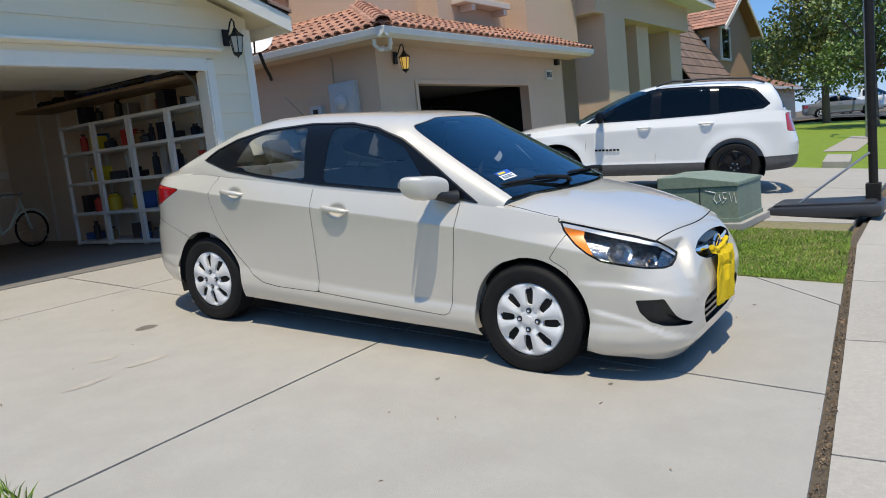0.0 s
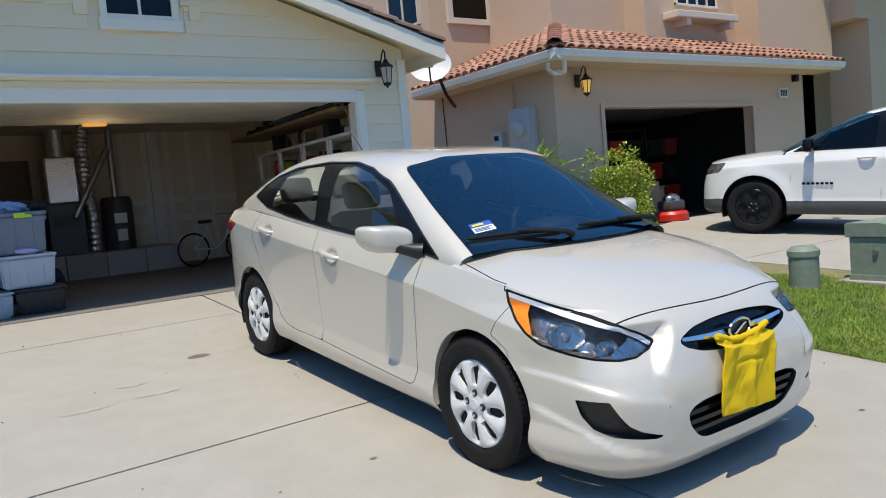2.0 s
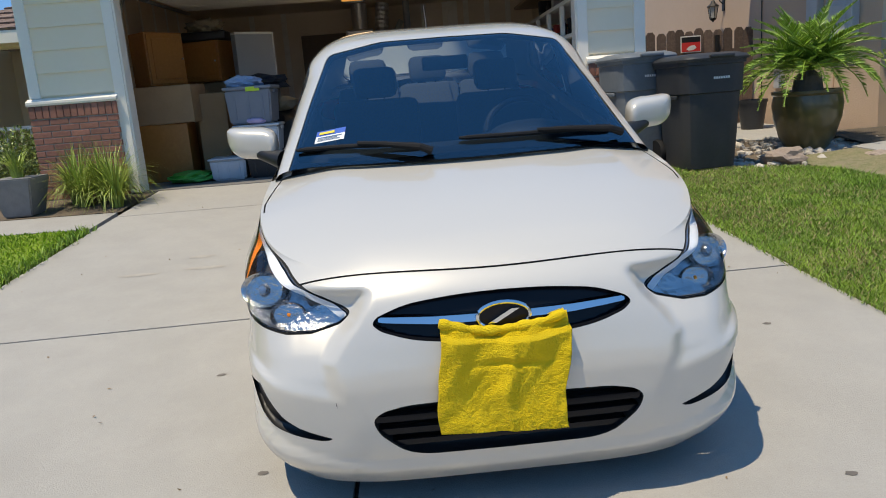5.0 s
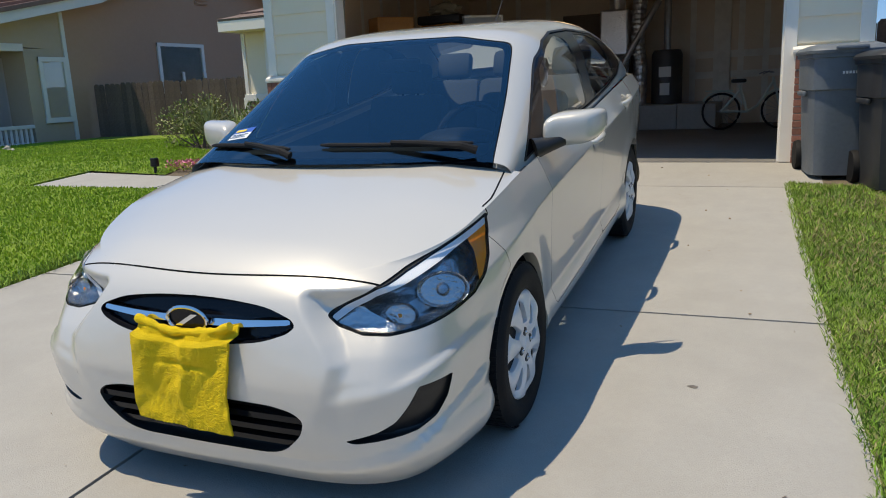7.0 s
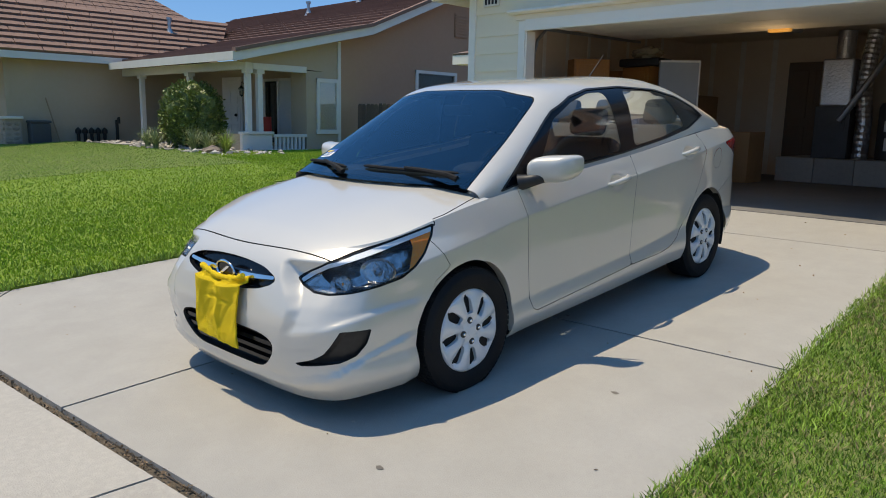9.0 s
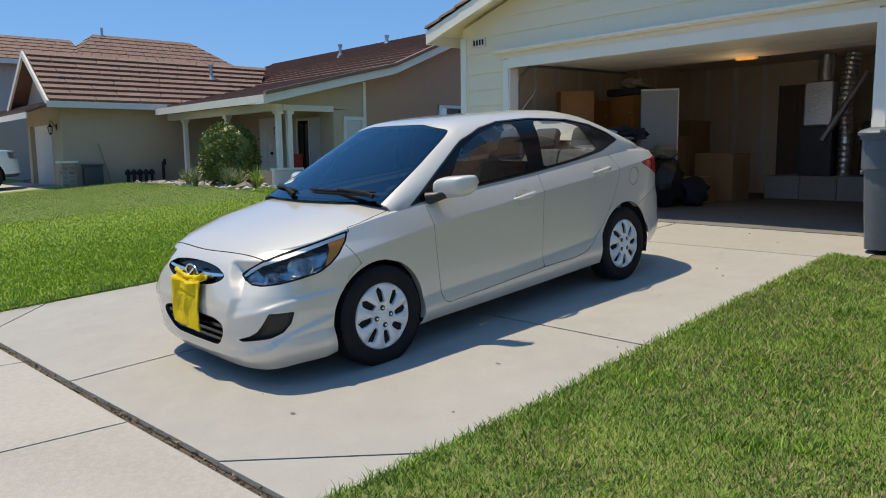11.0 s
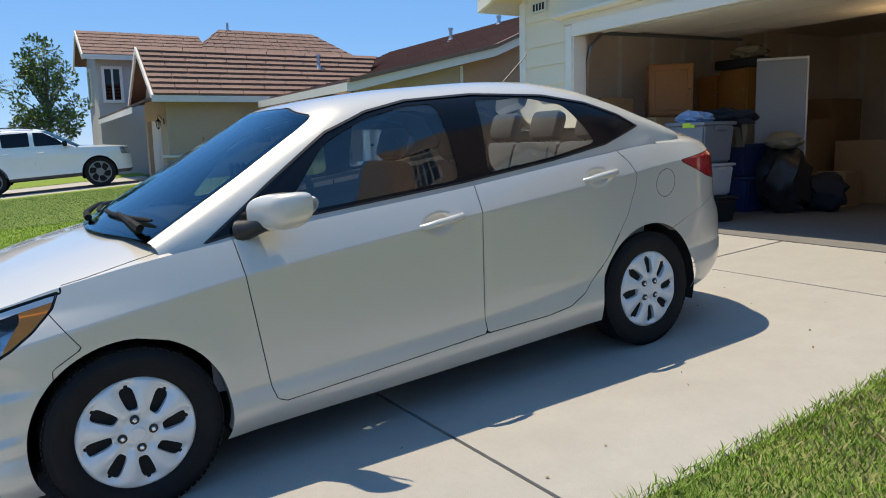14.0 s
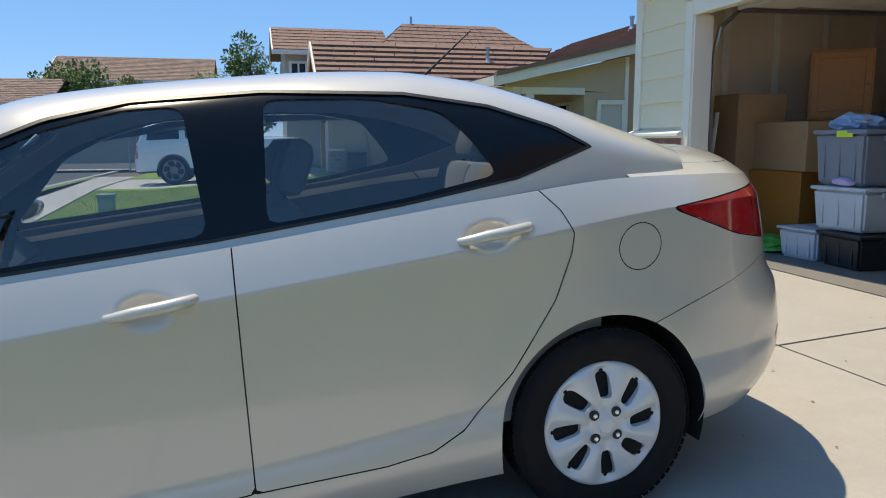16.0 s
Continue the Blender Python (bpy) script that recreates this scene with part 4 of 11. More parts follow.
            add_path(bm, pts, [0.009, 0.013, 0.016, 0.017, 0.016, 0.012], 12)
            h = part("door_handle", bm, CAR_PAINT, door, smooth=True)
            if yh < 0.5:
                o = part("door_lock", lathe([(0.001, 0.0), (0.010, 0.0), (0.011, -0.004)], 16, "X"), LAMP_GREY, h)
                o.matrix_basis = Matrix.Translation((sx * (xh + 0.033), yh + 0.075, zh + 0.008)) @ Matrix.Rotation(0 if sx > 0 else math.pi, 4, "Z")
    hs = sh.house(240, 120)

    def on_screen(x, y, lift=0.012):
        d = np.hypot(hs.co[:, 0] - abs(x), hs.co[:, 1] - y)
        i = np.argmin(d)
        return Vector((x, y, hs.co[i][2])) + Vector((hs.no[i][0] * (1 if x > 0 else -1), hs.no[i][1], hs.no[i][2])) * lift
    for x0, x1 in ((0.60, -0.02), (-0.16, -0.66)):
        w = thing("wiper", pose(0, 0, 0), "", "")
        w.parent = car
        bm = bmesh.new()
        ts = np.linspace(0, 1, 15)
        raw = np.array([on_screen(x0 + (x1 - x0) * t, -1.170 + 0.145 * ((x0 + (x1 - x0) * t) / 0.72) ** 2 - 0.002 + 0.020 * t, 0.012) for t in ts])
        fair = [np.polyval(np.polyfit(ts, raw[:, k], 2), ts) for k in range(3)]
        line = [Vector((fair[0][k], fair[1][k], fair[2][k])) for k in range(15)]
        add_path(bm, line, [0.005] + [0.0095] * 13 + [0.005], 8)
        part("blade", bm, RUBBER, w)
        bm = bmesh.new()
        root = line[0] + Vector((0.03, -0.050, -0.020))
        add_path(bm, [root, root * 0.85 + line[7] * 0.15 + Vector((0, -0.014, 0.016)), root * 0.35 + line[7] * 0.65 + Vector((0, -0.010, 0.016)), line[7] + Vector((0, -0.002, 0.010))], [0.017, 0.014, 0.011, 0.009], 8)
        part("arm", bm, RUBBER, w)
    bm = bmesh.new()
    add_path(bm, [(0.0, 0.98, 1.41), (0.0, 1.02, 1.445), (0.0, 1.24, 1.62)], [0.014, 0.005, 0.0025], 8)
    part("aerial", bm, BLACK, car, "short black roof aerial")

    # emblem and windscreen label
    bm = bmesh.new()
    yE = float(sh.front_y(0.0, 0.652)) - 0.012
    ringp = [(0.076 * math.cos(t), yE, 0.650 + 0.041 * math.sin(t)) for t in np.linspace(0, 2 * math.pi, 33)]
    add_path(bm, ringp, 0.006, 8)
    part("badge", bm, CHROME, car, "oval chrome badge", smooth=True)
    bm = bmesh.new()
    disc = [bm.verts.new((0.074 * math.cos(t), yE + 0.004, 0.650 + 0.040 * math.sin(t))) for t in np.linspace(0, 2 * math.pi, 32, endpoint=False)]
    bm.faces.new(disc)
    part("badge_back", bm, GLOSS_BLACK, car)
    part("badge_bar", prism([(-0.046, 0.630), (-0.022, 0.630), (0.046, 0.670), (0.022, 0.670)], yE - 0.004, yE + 0.003, "Y"), CHROME, car)
    lab = [on_screen(-0.590, -1.015, 0.004), on_screen(-0.470, -1.035, 0.004), on_screen(-0.460, -0.965, 0.004), on_screen(-0.580, -0.945, 0.004)]
    mixv = lambda a, b, t: a * (1 - t) + b * t
    for nm, a, b, mt, lift in (("sticker", 0.0, 0.55, STICKER_WHITE, 0), ("sticker", 0.55, 1.0, STICKER_BLUE, 0)):
        q = [mixv(lab[0], lab[3], a), mixv(lab[1], lab[2], a), mixv(lab[1], lab[2], b), mixv(lab[0], lab[3], b)]
        ob_of(nm, q, [(0, 1, 2, 3)], mt, car, "white and blue sticker on the windscreen")
    up = Vector((0, -0.002, 0.002))
    for a, b, c, d, mt in ((0.10, 0.62, 0.66, 0.86, STICKER_YELLOW), (0.08, 0.9, 0.36, 0.42, LAMP_GREY), (0.08, 0.75, 0.24, 0.29, LAMP_GREY), (0.08, 0.85, 0.12, 0.17, LAMP_GREY)):
        q = []
        for s, t in ((a, c), (b, c), (b, d), (a, d)):
            q.append(mixv(mixv(lab[0], lab[1], s), mixv(lab[3], lab[2], s), t) + up)
        ob_of("sticker_print", q, [(0, 1, 2, 3)], mt, car)

    # cabin
    part("floor_pan", box(-0.66, 0.66, -1.6, 1.75, 0.20, 0.24), UNDERBODY, car)
    # added plate that stops sun leaking through the hollow nose onto the drive
    part("undertray", box(-0.60, 0.60, -2.0, -1.6, 0.17, 0.20), UNDERBODY, car)
    part("engine_block", box(-0.5, 0.5, -1.85, -0.95, 0.24, 0.62), UNDERBODY, car)
    part("boot_box", box(-0.55, 0.55, 1.45, 1.85, 0.30, 0.98), UNDERBODY, car)
    bm = prism([(-1.02, 0.60), (-1.05, 0.93), (-0.92, 0.972), (-0.75, 0.975), (-0.60, 0.945), (-0.52, 0.86), (-0.56, 0.60)], -0.72, 0.72, "X")
    bmesh.ops.bevel(bm, geom=list(bm.edges), offset=0.015, segments=2, affect="EDGES")
    part("dashboard", bm, DASH, car, smooth=True)
    part("instrument_hood", blob(1.0, (0.19, 0.13, 0.055), 0, at=(0.36, -0.62, 0.97)), DASH, car, smooth=True)
    part("centre_console", box(-0.12, 0.12, -0.6, 0.35, 0.30, 0.55, 0.03), DASH, car, smooth=True)
    wheel_m = Matrix.Translation((0.36, -0.44, 0.93)) @ Matrix.Rotation(radians(66), 4, "X")
    bm = bmesh.new()
    add_path(bm, [wheel_m @ Vector((0.185 * math.cos(t), 0.185 * math.sin(t), 0)) for t in np.linspace(0, 2 * math.pi, 37)], 0.017, 8)
    sw = part("steering_wheel", bm, DASH, car, smooth=True)
    bm = box(-0.07, 0.07, -0.06, 0.06, -0.03, 0.03, 0.02, wheel_m)
    for t in (0.1, math.pi - 0.1, -math.pi / 2):
        add_path(bm, [wheel_m @ Vector((0.05 * math.cos(t), 0.05 * math.sin(t), 0)), wheel_m @ Vector((0.185 * math.cos(t), 0.185 * math.sin(t), 0))], 0.014, 6)
    part("wheel_boss", bm, DASH, sw)
    for x in (0.36, -0.36):
        car_seat(car, x, -0.02, 0.42, 0.60)
    for x in (0.42, 0.0, -0.42):
        car_seat(car, x, 0.86, 0.44, 0.60, 0.43)
    part("parcel_shelf", box(-0.62, 0.62, 1.25, 1.66, 1.02, 1.06), DASH, car)
    part("rear_view_mirror", box(-0.11, 0.11, -0.425, -0.40, 1.265, 1.33, 0.012), BLACK, car, smooth=True)

    # wheels
    for yw in (-1.274, 1.325):
        track = 0.748 if yw < 0 else 0.725
        car_wheel(car, pose(track, yw, 0.308, -18 if yw < 0 else 22.5), 0.306, 0.182, 0.205, 8, ALLOY, BLACK)
        car_wheel(car, pose(-track, yw, 0.308, 25 if yw < 0 else 18) @ Matrix.Rotation(math.pi, 4, "Z"), 0.306, 0.182, 0.205, 8, ALLOY, BLACK)
    return car, sh


CAR_AT = Matrix.Translation((0.776, -4.147, 0.1956)) @ Matrix.Rotation(radians(1.6), 4, "Z") @ Matrix.Rotation(math.atan(0.0760), 4, "X")
car, car_shell = sedan()
car.matrix_basis = CAR_AT


def towel():
    """A cloth hung from the grille over the bumper."""
    nu, nv = 100, 90
    top, bot = [], []
    for j in range(nv):
        v = j / (nv - 1)
        for i in range(nu):
            u = i / (nu - 1)
            x = -0.196 + 0.372 * u + (0.010 * math.sin(v * 5 + 1) - 0.008 * v) + 0.006 * noise.noise((u * 3, v * 4, 1))
            z = 0.636 - 0.312 * v - 0.016 * math.sin(math.pi * u) * (1 - v) + 0.008 * (abs(u - 0.5) * 2) ** 3 * (1 - v) - 0.012 * u * v
            y = float(car_shell.front_y(x, max(z, 0.40))) - 0.012
            y = min(y, -2.108 - 0.012 * v - 0.012 * u) if v > 0.1 else y
            fold = 0.014 * math.sin(u * 11 + 2.0 * v) * (1 - v) ** 1.5 + 0.008 * noise.noise((u * 4.5, v * 2.6, 3.3)) + 0.0035 * noise.noise((u * 11 + 3 * v, v * 6, 5.1)) + 0.012 * math.exp(-((u - 0.52 - 0.05 * v) / 0.05) ** 2) * (1 - 0.5 * v) - 0.010 * math.exp(-((v - 0.30 - 0.12 * abs(u - 0.5)) / 0.035) ** 2) * math.exp(-((u - 0.55) / 0.25) ** 2) + 0.0030 * noise.noise((u * 70, v * 60, 7))
            top.append((x, y - fold - 0.004, z))
            bot.append((x, y - fold + 0.004, z))
    n = nu * nv
    fs = []
    for j in range(nv - 1):
        for i in range(nu - 1):
            a = j * nu + i
            fs += [(a, a + 1, a + nu + 1, a + nu), (n + a, n + a + nu, n + a + nu + 1, n + a + 1)]
    edge = [j * nu for j in range(nv)] + [(nv - 1) * nu + i for i in range(nu)] + [j * nu + nu - 1 for j in reversed(range(nv))] + list(reversed(range(nu)))
    for a, b in zip(edge, edge[1:]):
        if a != b:
            fs.append((a, b, b + n, a + n))
    o = ob_of("towel", top + bot, fs, YELLOW_CLOTH, smooth=True)
    # the tucked upper hem
    hem = bmesh.new()
    add_path(hem, [(-0.188 + 0.362 * t, float(car_shell.front_y(-0.188 + 0.362 * t, 0.63)) - 0.018, 0.640 - 0.026 * math.sin(math.pi * t) + 0.008 * abs(2 * t - 1) ** 3 + 0.002 * math.sin(t * 13)) for t in np.linspace(0, 1, 40)], [0.013 + 0.004 * math.sin(k * 0.9) * math.cos(k * 0.37) for k in range(40)], 10)
    part("hem", hem, YELLOW_CLOTH, o, smooth=True)
    o.matrix_basis = CAR_AT
    return tagged(o, "bright yellow terry towel hung over the front bumper", "towel")


towel()


# ---- ground ----
CONCRETE = mat("drive concrete", (0.345, 0.331, 0.302), 0.85, spots=[(0.45, 0.5, (0.391, 0.377, 0.350)), (0.9, 0.5, (0.308, 0.290, 0.253)), (2.6, 0.4, (0.290, 0.273, 0.244)), (5, 0.35, (0.405, 0.382, 0.345)), (38, 0.25, (0.304, 0.281, 0.248)), (260, 0.35, (0.460, 0.432, 0.386))], bump=0.25, bump_scale=180)
vary(CONCRETE, 0.045)
PATH_CONCRETE = mat("old pavement concrete", (0.40, 0.375, 0.335), 0.88, spots=[(1.2, 0.5, (0.32, 0.295, 0.26)), (40, 0.35, (0.52, 0.49, 0.43)), (200, 0.3, (0.28, 0.26, 0.23))], bump=0.35, bump_scale=150)
vary(PATH_CONCRETE, 0.06)
JOINT = mat("dirt in the joints", (0.10, 0.08, 0.06), 0.95, spots=[(30, 0.6, (0.05, 0.045, 0.03)), (90, 0.5, (0.17, 0.13, 0.09))], bump=0.8, bump_scale=120)
SOIL = mat("soil", (0.14, 0.105, 0.07), 0.95, spots=[(8, 0.5, (0.08, 0.06, 0.04)), (40, 0.4, (0.2, 0.16, 0.11))], bump=0.8, bump_scale=60)
LAWN = mat("lawn thatch", (0.22, 0.25, 0.07), 0.9, spots=[(0.6, 0.5, (0.10, 0.15, 0.03)), (5, 0.6, (0.05, 0.09, 0.015)), (40, 0.5, (0.13, 0.15, 0.05))], bump=0.8, bump_scale=90)
FAR_LAWN = mat("mown lawn", (0.20, 0.29, 0.014), 0.9, spots=[(0.5, 0.5, (0.17, 0.26, 0.02)), (4, 0.5, (0.11, 0.19, 0.010)), (60, 0.5, (0.09, 0.15, 0.03))], bump=1.0, bump_scale=140)
NEXT_LAWN = mat("close mown lawn", (0.165, 0.225, 0.035), 0.95, spots=[(0.5, 0.6, (0.20, 0.235, 0.06)), (3, 0.5, (0.12, 0.175, 0.025)), (50, 0.6, (0.09, 0.13, 0.02))], bump=1.0, bump_scale=160)
BLADE = vary(mat("grass blade", (0.17, 0.30, 0.026), 0.6, spots=[(0.9, 0.7, (0.30, 0.40, 0.05)), (4, 0.6, (0.08, 0.17, 0.018))]), 0.5, island=True)
LEFT_BLADE = vary(mat("lush grass blade", (0.25, 0.38, 0.014), 0.6, spots=[(0.8, 0.6, (0.34, 0.43, 0.02)), (3, 0.5, (0.13, 0.24, 0.012))]), 0.3, island=True)
DRY_BLADE = vary(mat("dry grass blade", (0.32, 0.27, 0.12), 0.7), 0.3, island=True)
ASPHALT = mat("asphalt", (0.06, 0.06, 0.062), 0.9, spots=[(0.5, 0.4, (0.085, 0.083, 0.08)), (60, 0.5, (0.10, 0.10, 0.10))], bump=0.5, bump_scale=120)
STAIN = mat("oil stain", (0.13, 0.115, 0.10), 0.7, spots=[(25, 0.6, (0.24, 0.21, 0.18))])
FAINT_STAIN = mat("faint stain", (0.36, 0.33, 0.285), 0.8, spots=[(14, 0.7, (0.44, 0.405, 0.35))])
PEBBLE = vary(mat("pebbles", (0.42, 0.38, 0.33), 0.8, spots=[(30, 0.4, (0.3, 0.27, 0.23))]), 0.35, island=True)


def sheet(name, poly, lift, material, step=1.0, depth=0.0, label="", category="", kind="structure"):
    """A piece of ground that follows the slope, with edges where it has depth."""
    bm = bmesh.new()
    vs = [bm.verts.new((x, y, 0)) for x, y in poly]
    f = bm.faces.new(vs)
    ys = [p[1] for p in poly]
    for y in (-6.85, 0.0):
        if min(ys) < y < max(ys):
            bmesh.ops.bisect_plane(bm, geom=list(bm.verts) + list(bm.edges) + list(bm.faces), plane_co=(0, y, 0), plane_no=(0, 1, 0))
    for v in bm.verts:
        v.co.z = gz(v.co.x, v.co.y) + (lift(v.co.y) if callable(lift) else lift)
    if depth:
        r = bmesh.ops.extrude_face_region(bm, geom=list(bm.faces))
        for g in r["geom"]:
            if isinstance(g, bmesh.types.BMVert):
                g.co.z -= depth
    o = part(name, bm, material)
    return tagged(o, label, category, "", kind)


# the land below everything
bm = bmesh.new()
xs = [-300, -60, -30, -12, 0, 12, 30, 60, 300]
yy = [-300, -60, -20, -6.85, -3.4, 0, 20, 60, 300]
grid = [[bm.verts.new((x, y, gz(x, y) - 0.09)) for y in yy] for x in xs]
for i in range(len(xs) - 1):
    for j in range(len(yy) - 1):
        bm.faces.new((grid[i][j], grid[i + 1][j], grid[i + 1][j + 1], grid[i][j + 1]))
tagged(part("ground", bm, SOIL), "bare brown soil under and between the plots", "ground", kind="structure")

# the street, its kerb, pavement
sheet("road", [(-260, -60), (260, -60), (260, -10.6), (-260, -10.6)], -0.16 + 0.09, ASPHALT, label="grey asphalt street", category="road")
bm = bmesh.new()
add_box(bm, -250, 250, -10.65, -10.45, -0.2, 0.015, 0.02)
tagged(part("kerb", bm, PATH_CONCRETE), "pale concrete kerb along the street", "kerb", kind="structure")


def edge_y(x):
    return -6.885 + 0.080 * max(-22.0, x) if x < 5 else -6.485


def slabs(name, rows, material, gap=0.012, thick=0.10, lift=0.0, label="", category=""):
    """A pavement of separate slabs with recessed joints."""
    rise = lift if callable(lift) else (lambda y: lift)
    top = new(name)
    tagged(top, label, category, "", "structure")
    for poly in rows:
        c = [sum(p[k] for p in poly) / len(poly) for k in (0, 1)]
        q = []
        for x, y in poly:
            d = math.hypot(x - c[0], y - c[1])
            q.append((x + (c[0] - x) / d * gap, y + (c[1] - y) / d * gap))
        bm = bmesh.new()
        f = bm.faces.new([bm.verts.new((x, y, 0)) for x, y in q])
        for y in (-6.85, 0.0):
            if min(p[1] for p in q) < y < max(p[1] for p in q):
                bmesh.ops.bisect_plane(bm, geom=list(bm.verts) + list(bm.edges) + list(bm.faces), plane_co=(0, y, 0), plane_no=(0, 1, 0))
        for v in bm.verts:
            v.co.z = gz(v.co.x, v.co.y) + rise(v.co.y)
        r = bmesh.ops.extrude_face_region(bm, geom=list(bm.faces))
        for g in r["geom"]:
            if isinstance(g, bmesh.types.BMVert):
                g.co.z -= thick
        bmesh.ops.recalc_face_normals(bm, faces=bm.faces)
        rim = [e for e in bm.edges if len(e.link_faces) == 2 and abs(e.link_faces[0].normal.z) > 0.9 and e.link_faces[0].normal.z * e.link_faces[1].normal.z < 0.5 and min(v.co.z - gz(v.co.x, v.co.y) - rise(v.co.y) for v in e.verts) > -0.01]
        bmesh.ops.bevel(bm, geom=rim, offset=0.006, segments=2, affect="EDGES")
        part("slab", bm, material, top)
    return top


XJ = 0.335
drive_rows = []
for x0, x1 in ((-2.27, XJ), (XJ, 2.815)):
    m0 = lambda x: -4.325 + 0.045 * x
    # the corners towards the pavement are cut off by slanting joints
    if x0 < 0:
        drive_rows.append([(-1.48, edge_y(-1.48)), (x1, edge_y(x1)), (x1, m0(x1)), (x0, m0(x0)), (x0, -6.36)])
        drive_rows.append([(x0, edge_y(x0)), (-1.48, edge_y(-1.48)), (x0, -6.36)])
    else:
        drive_rows.append([(x0, edge_y(x0)), (2.12, edge_y(2.12)), (x1, -6.0), (x1, m0(x1)), (x0, m0(x0))])
        drive_rows.append([(2.12, edge_y(2.12)), (x1, edge_y(x1)), (x1, -6.0)])
    drive_rows.append([(x0, m0(x0)), (x1, m0(x1)), (x1, -1.22 + 0.02 * x1), (x0, -1.22 + 0.02 * x0)])
    drive_rows.append([(x0, -1.22 + 0.02 * x0), (x1, -1.22 + 0.02 * x1), (x1, -0.02), (x0, -0.02)])
slabs("driveway", drive_rows, CONCRETE, label="pale concrete drive of large slabs with dark joints", category="driveway")
sheet("joint_bed", [(-2.25, -7.05), (2.80, -6.66), (2.80, -0.03), (-2.25, -0.03)], -0.022, JOINT, label="dirt packed in the joints of the drive", category="dirt")
# dirt, gravel and grass in the joint beside the pavement
walk_rows = []
cuts = [-0.355 + 1.655 * k for k in range(-18, 19)]
for x0, x1 in zip(cuts, cuts[1:]):
    walk_rows.append([(x0, edge_y(x0) - 1.45), (x1, edge_y(x1) - 1.45), (x1, edge_y(x1) - 0.045), (x0, edge_y(x0) - 0.045)])
slabs("pavement", walk_rows, PATH_CONCRETE, gap=0.010, label="old concrete pavement in square slabs", category="pavement")
slabs("drive_apron", [[(-3.0, -10.4), (0.1, -10.4), (0.1, -8.42), (-3.0, -8.62)], [(0.1, -10.4), (3.4, -10.4), (3.4, -8.2), (0.1, -8.42)]], PATH_CONCRETE, label="concrete apron between pavement and street", category="pavement")
sheet("walk_bed", [(-30, -10.1), (-22, -10.1), (5, -7.95), (30, -7.95), (30, -6.46), (5, -6.47), (-22, -8.63), (-30, -8.63)], -0.03, JOINT, label="dirt between the pavement slabs", category="dirt")
for k, (x0, x1) in enumerate(((-30, -3.1), (3.5, 30))):
    sheet("verge", [(x0, -10.4), (x1, -10.4), (x1, edge_y(x1) - 1.47), (x0, edge_y(x0) - 1.47)], 0.0, LAWN, label="strip of grass beside the street", category="grass")

# oil and tyre stains
def stain(x, y, a, b, seed, material):
    bm = bmesh.new()
    pts = []
    for t in np.linspace(0, 2 * math.pi, 30, endpoint=False):
        k = 1 + 0.30 * noise.noise((math.cos(t) * 1.6 + seed, math.sin(t) * 1.6, seed))
        px, py = x + a * k * math.cos(t), y + b * k * math.sin(t)
        pts.append(bm.verts.new((px, py, gz(px, py) + 0.0022)))
    bm.faces.new(pts)
    return tagged(part("stain", bm, material), "old dark stain on the concrete drive", "stain", "stains on the drive", "structure")


stain(-0.44, -2.54, 0.085, 0.05, 1.0, STAIN)
for x, y, a, b, s in ((-1.35, -3.3, 0.14, 0.03, 2.0), (-1.0, -2.95, 0.10, 0.035, 3.3), (-0.9, -3.25, 0.16, 0.03, 4.1)):
    stain(x, y, a, b, s, FAINT_STAIN)
for x, y, s in ((-0.35, -5.05, 5.5), (2.2, -5.0, 6.1), (1.9, -6.2, 6.6), (0.0, -5.9, 7.7)):
    stain(x, y, 0.02, 0.012, s, STAIN)

# lawns
LAWN_RIGHT = [(2.80, -6.66), (5.2, -6.46), (5.2, -4.2), (4.75, -3.0), (4.35, -1.75), (3.95, -1.45), (2.55, -1.05), (2.62, -2.6), (2.71, -4.2), (2.80, -5.4)]
sheet("lawn", LAWN_RIGHT, 0.012, LAWN, depth=0.08, label="mown grass with pale dry patches", category="lawn", kind="stuff")
LAWN_LEFT = [(-2.30, -7.02), (-2.30, -1.80), (-3.5, -1.72), (-6.05, -1.73), (-6.05, -0.74), (-8.9, -0.32), (-10.2, -2.6), (-10.6, -6.4), (-10.6, -7.70), (-4.0, -7.17)]
LAWN_NEXT = [(-8.9, -0.32), (-12.9, 0.4), (-13.0, 1.0), (-20.0, 0.3), (-20.3, -1.2), (-20.3, -8.47), (-10.6, -7.70), (-10.6, -6.4), (-10.2, -2.6)]
sheet("lawn", LAWN_NEXT, 0.016, NEXT_LAWN, depth=0.08, label="closely mown olive green lawn before the ranch house", category="lawn", kind="stuff")
sheet("lawn", LAWN_LEFT, 0.012, FAR_LAWN, depth=0.08, label="bright green mown front lawn", category="lawn", kind="stuff")


def in_poly(px, py, poly):
    return poly_dist(px, py, poly) < 0


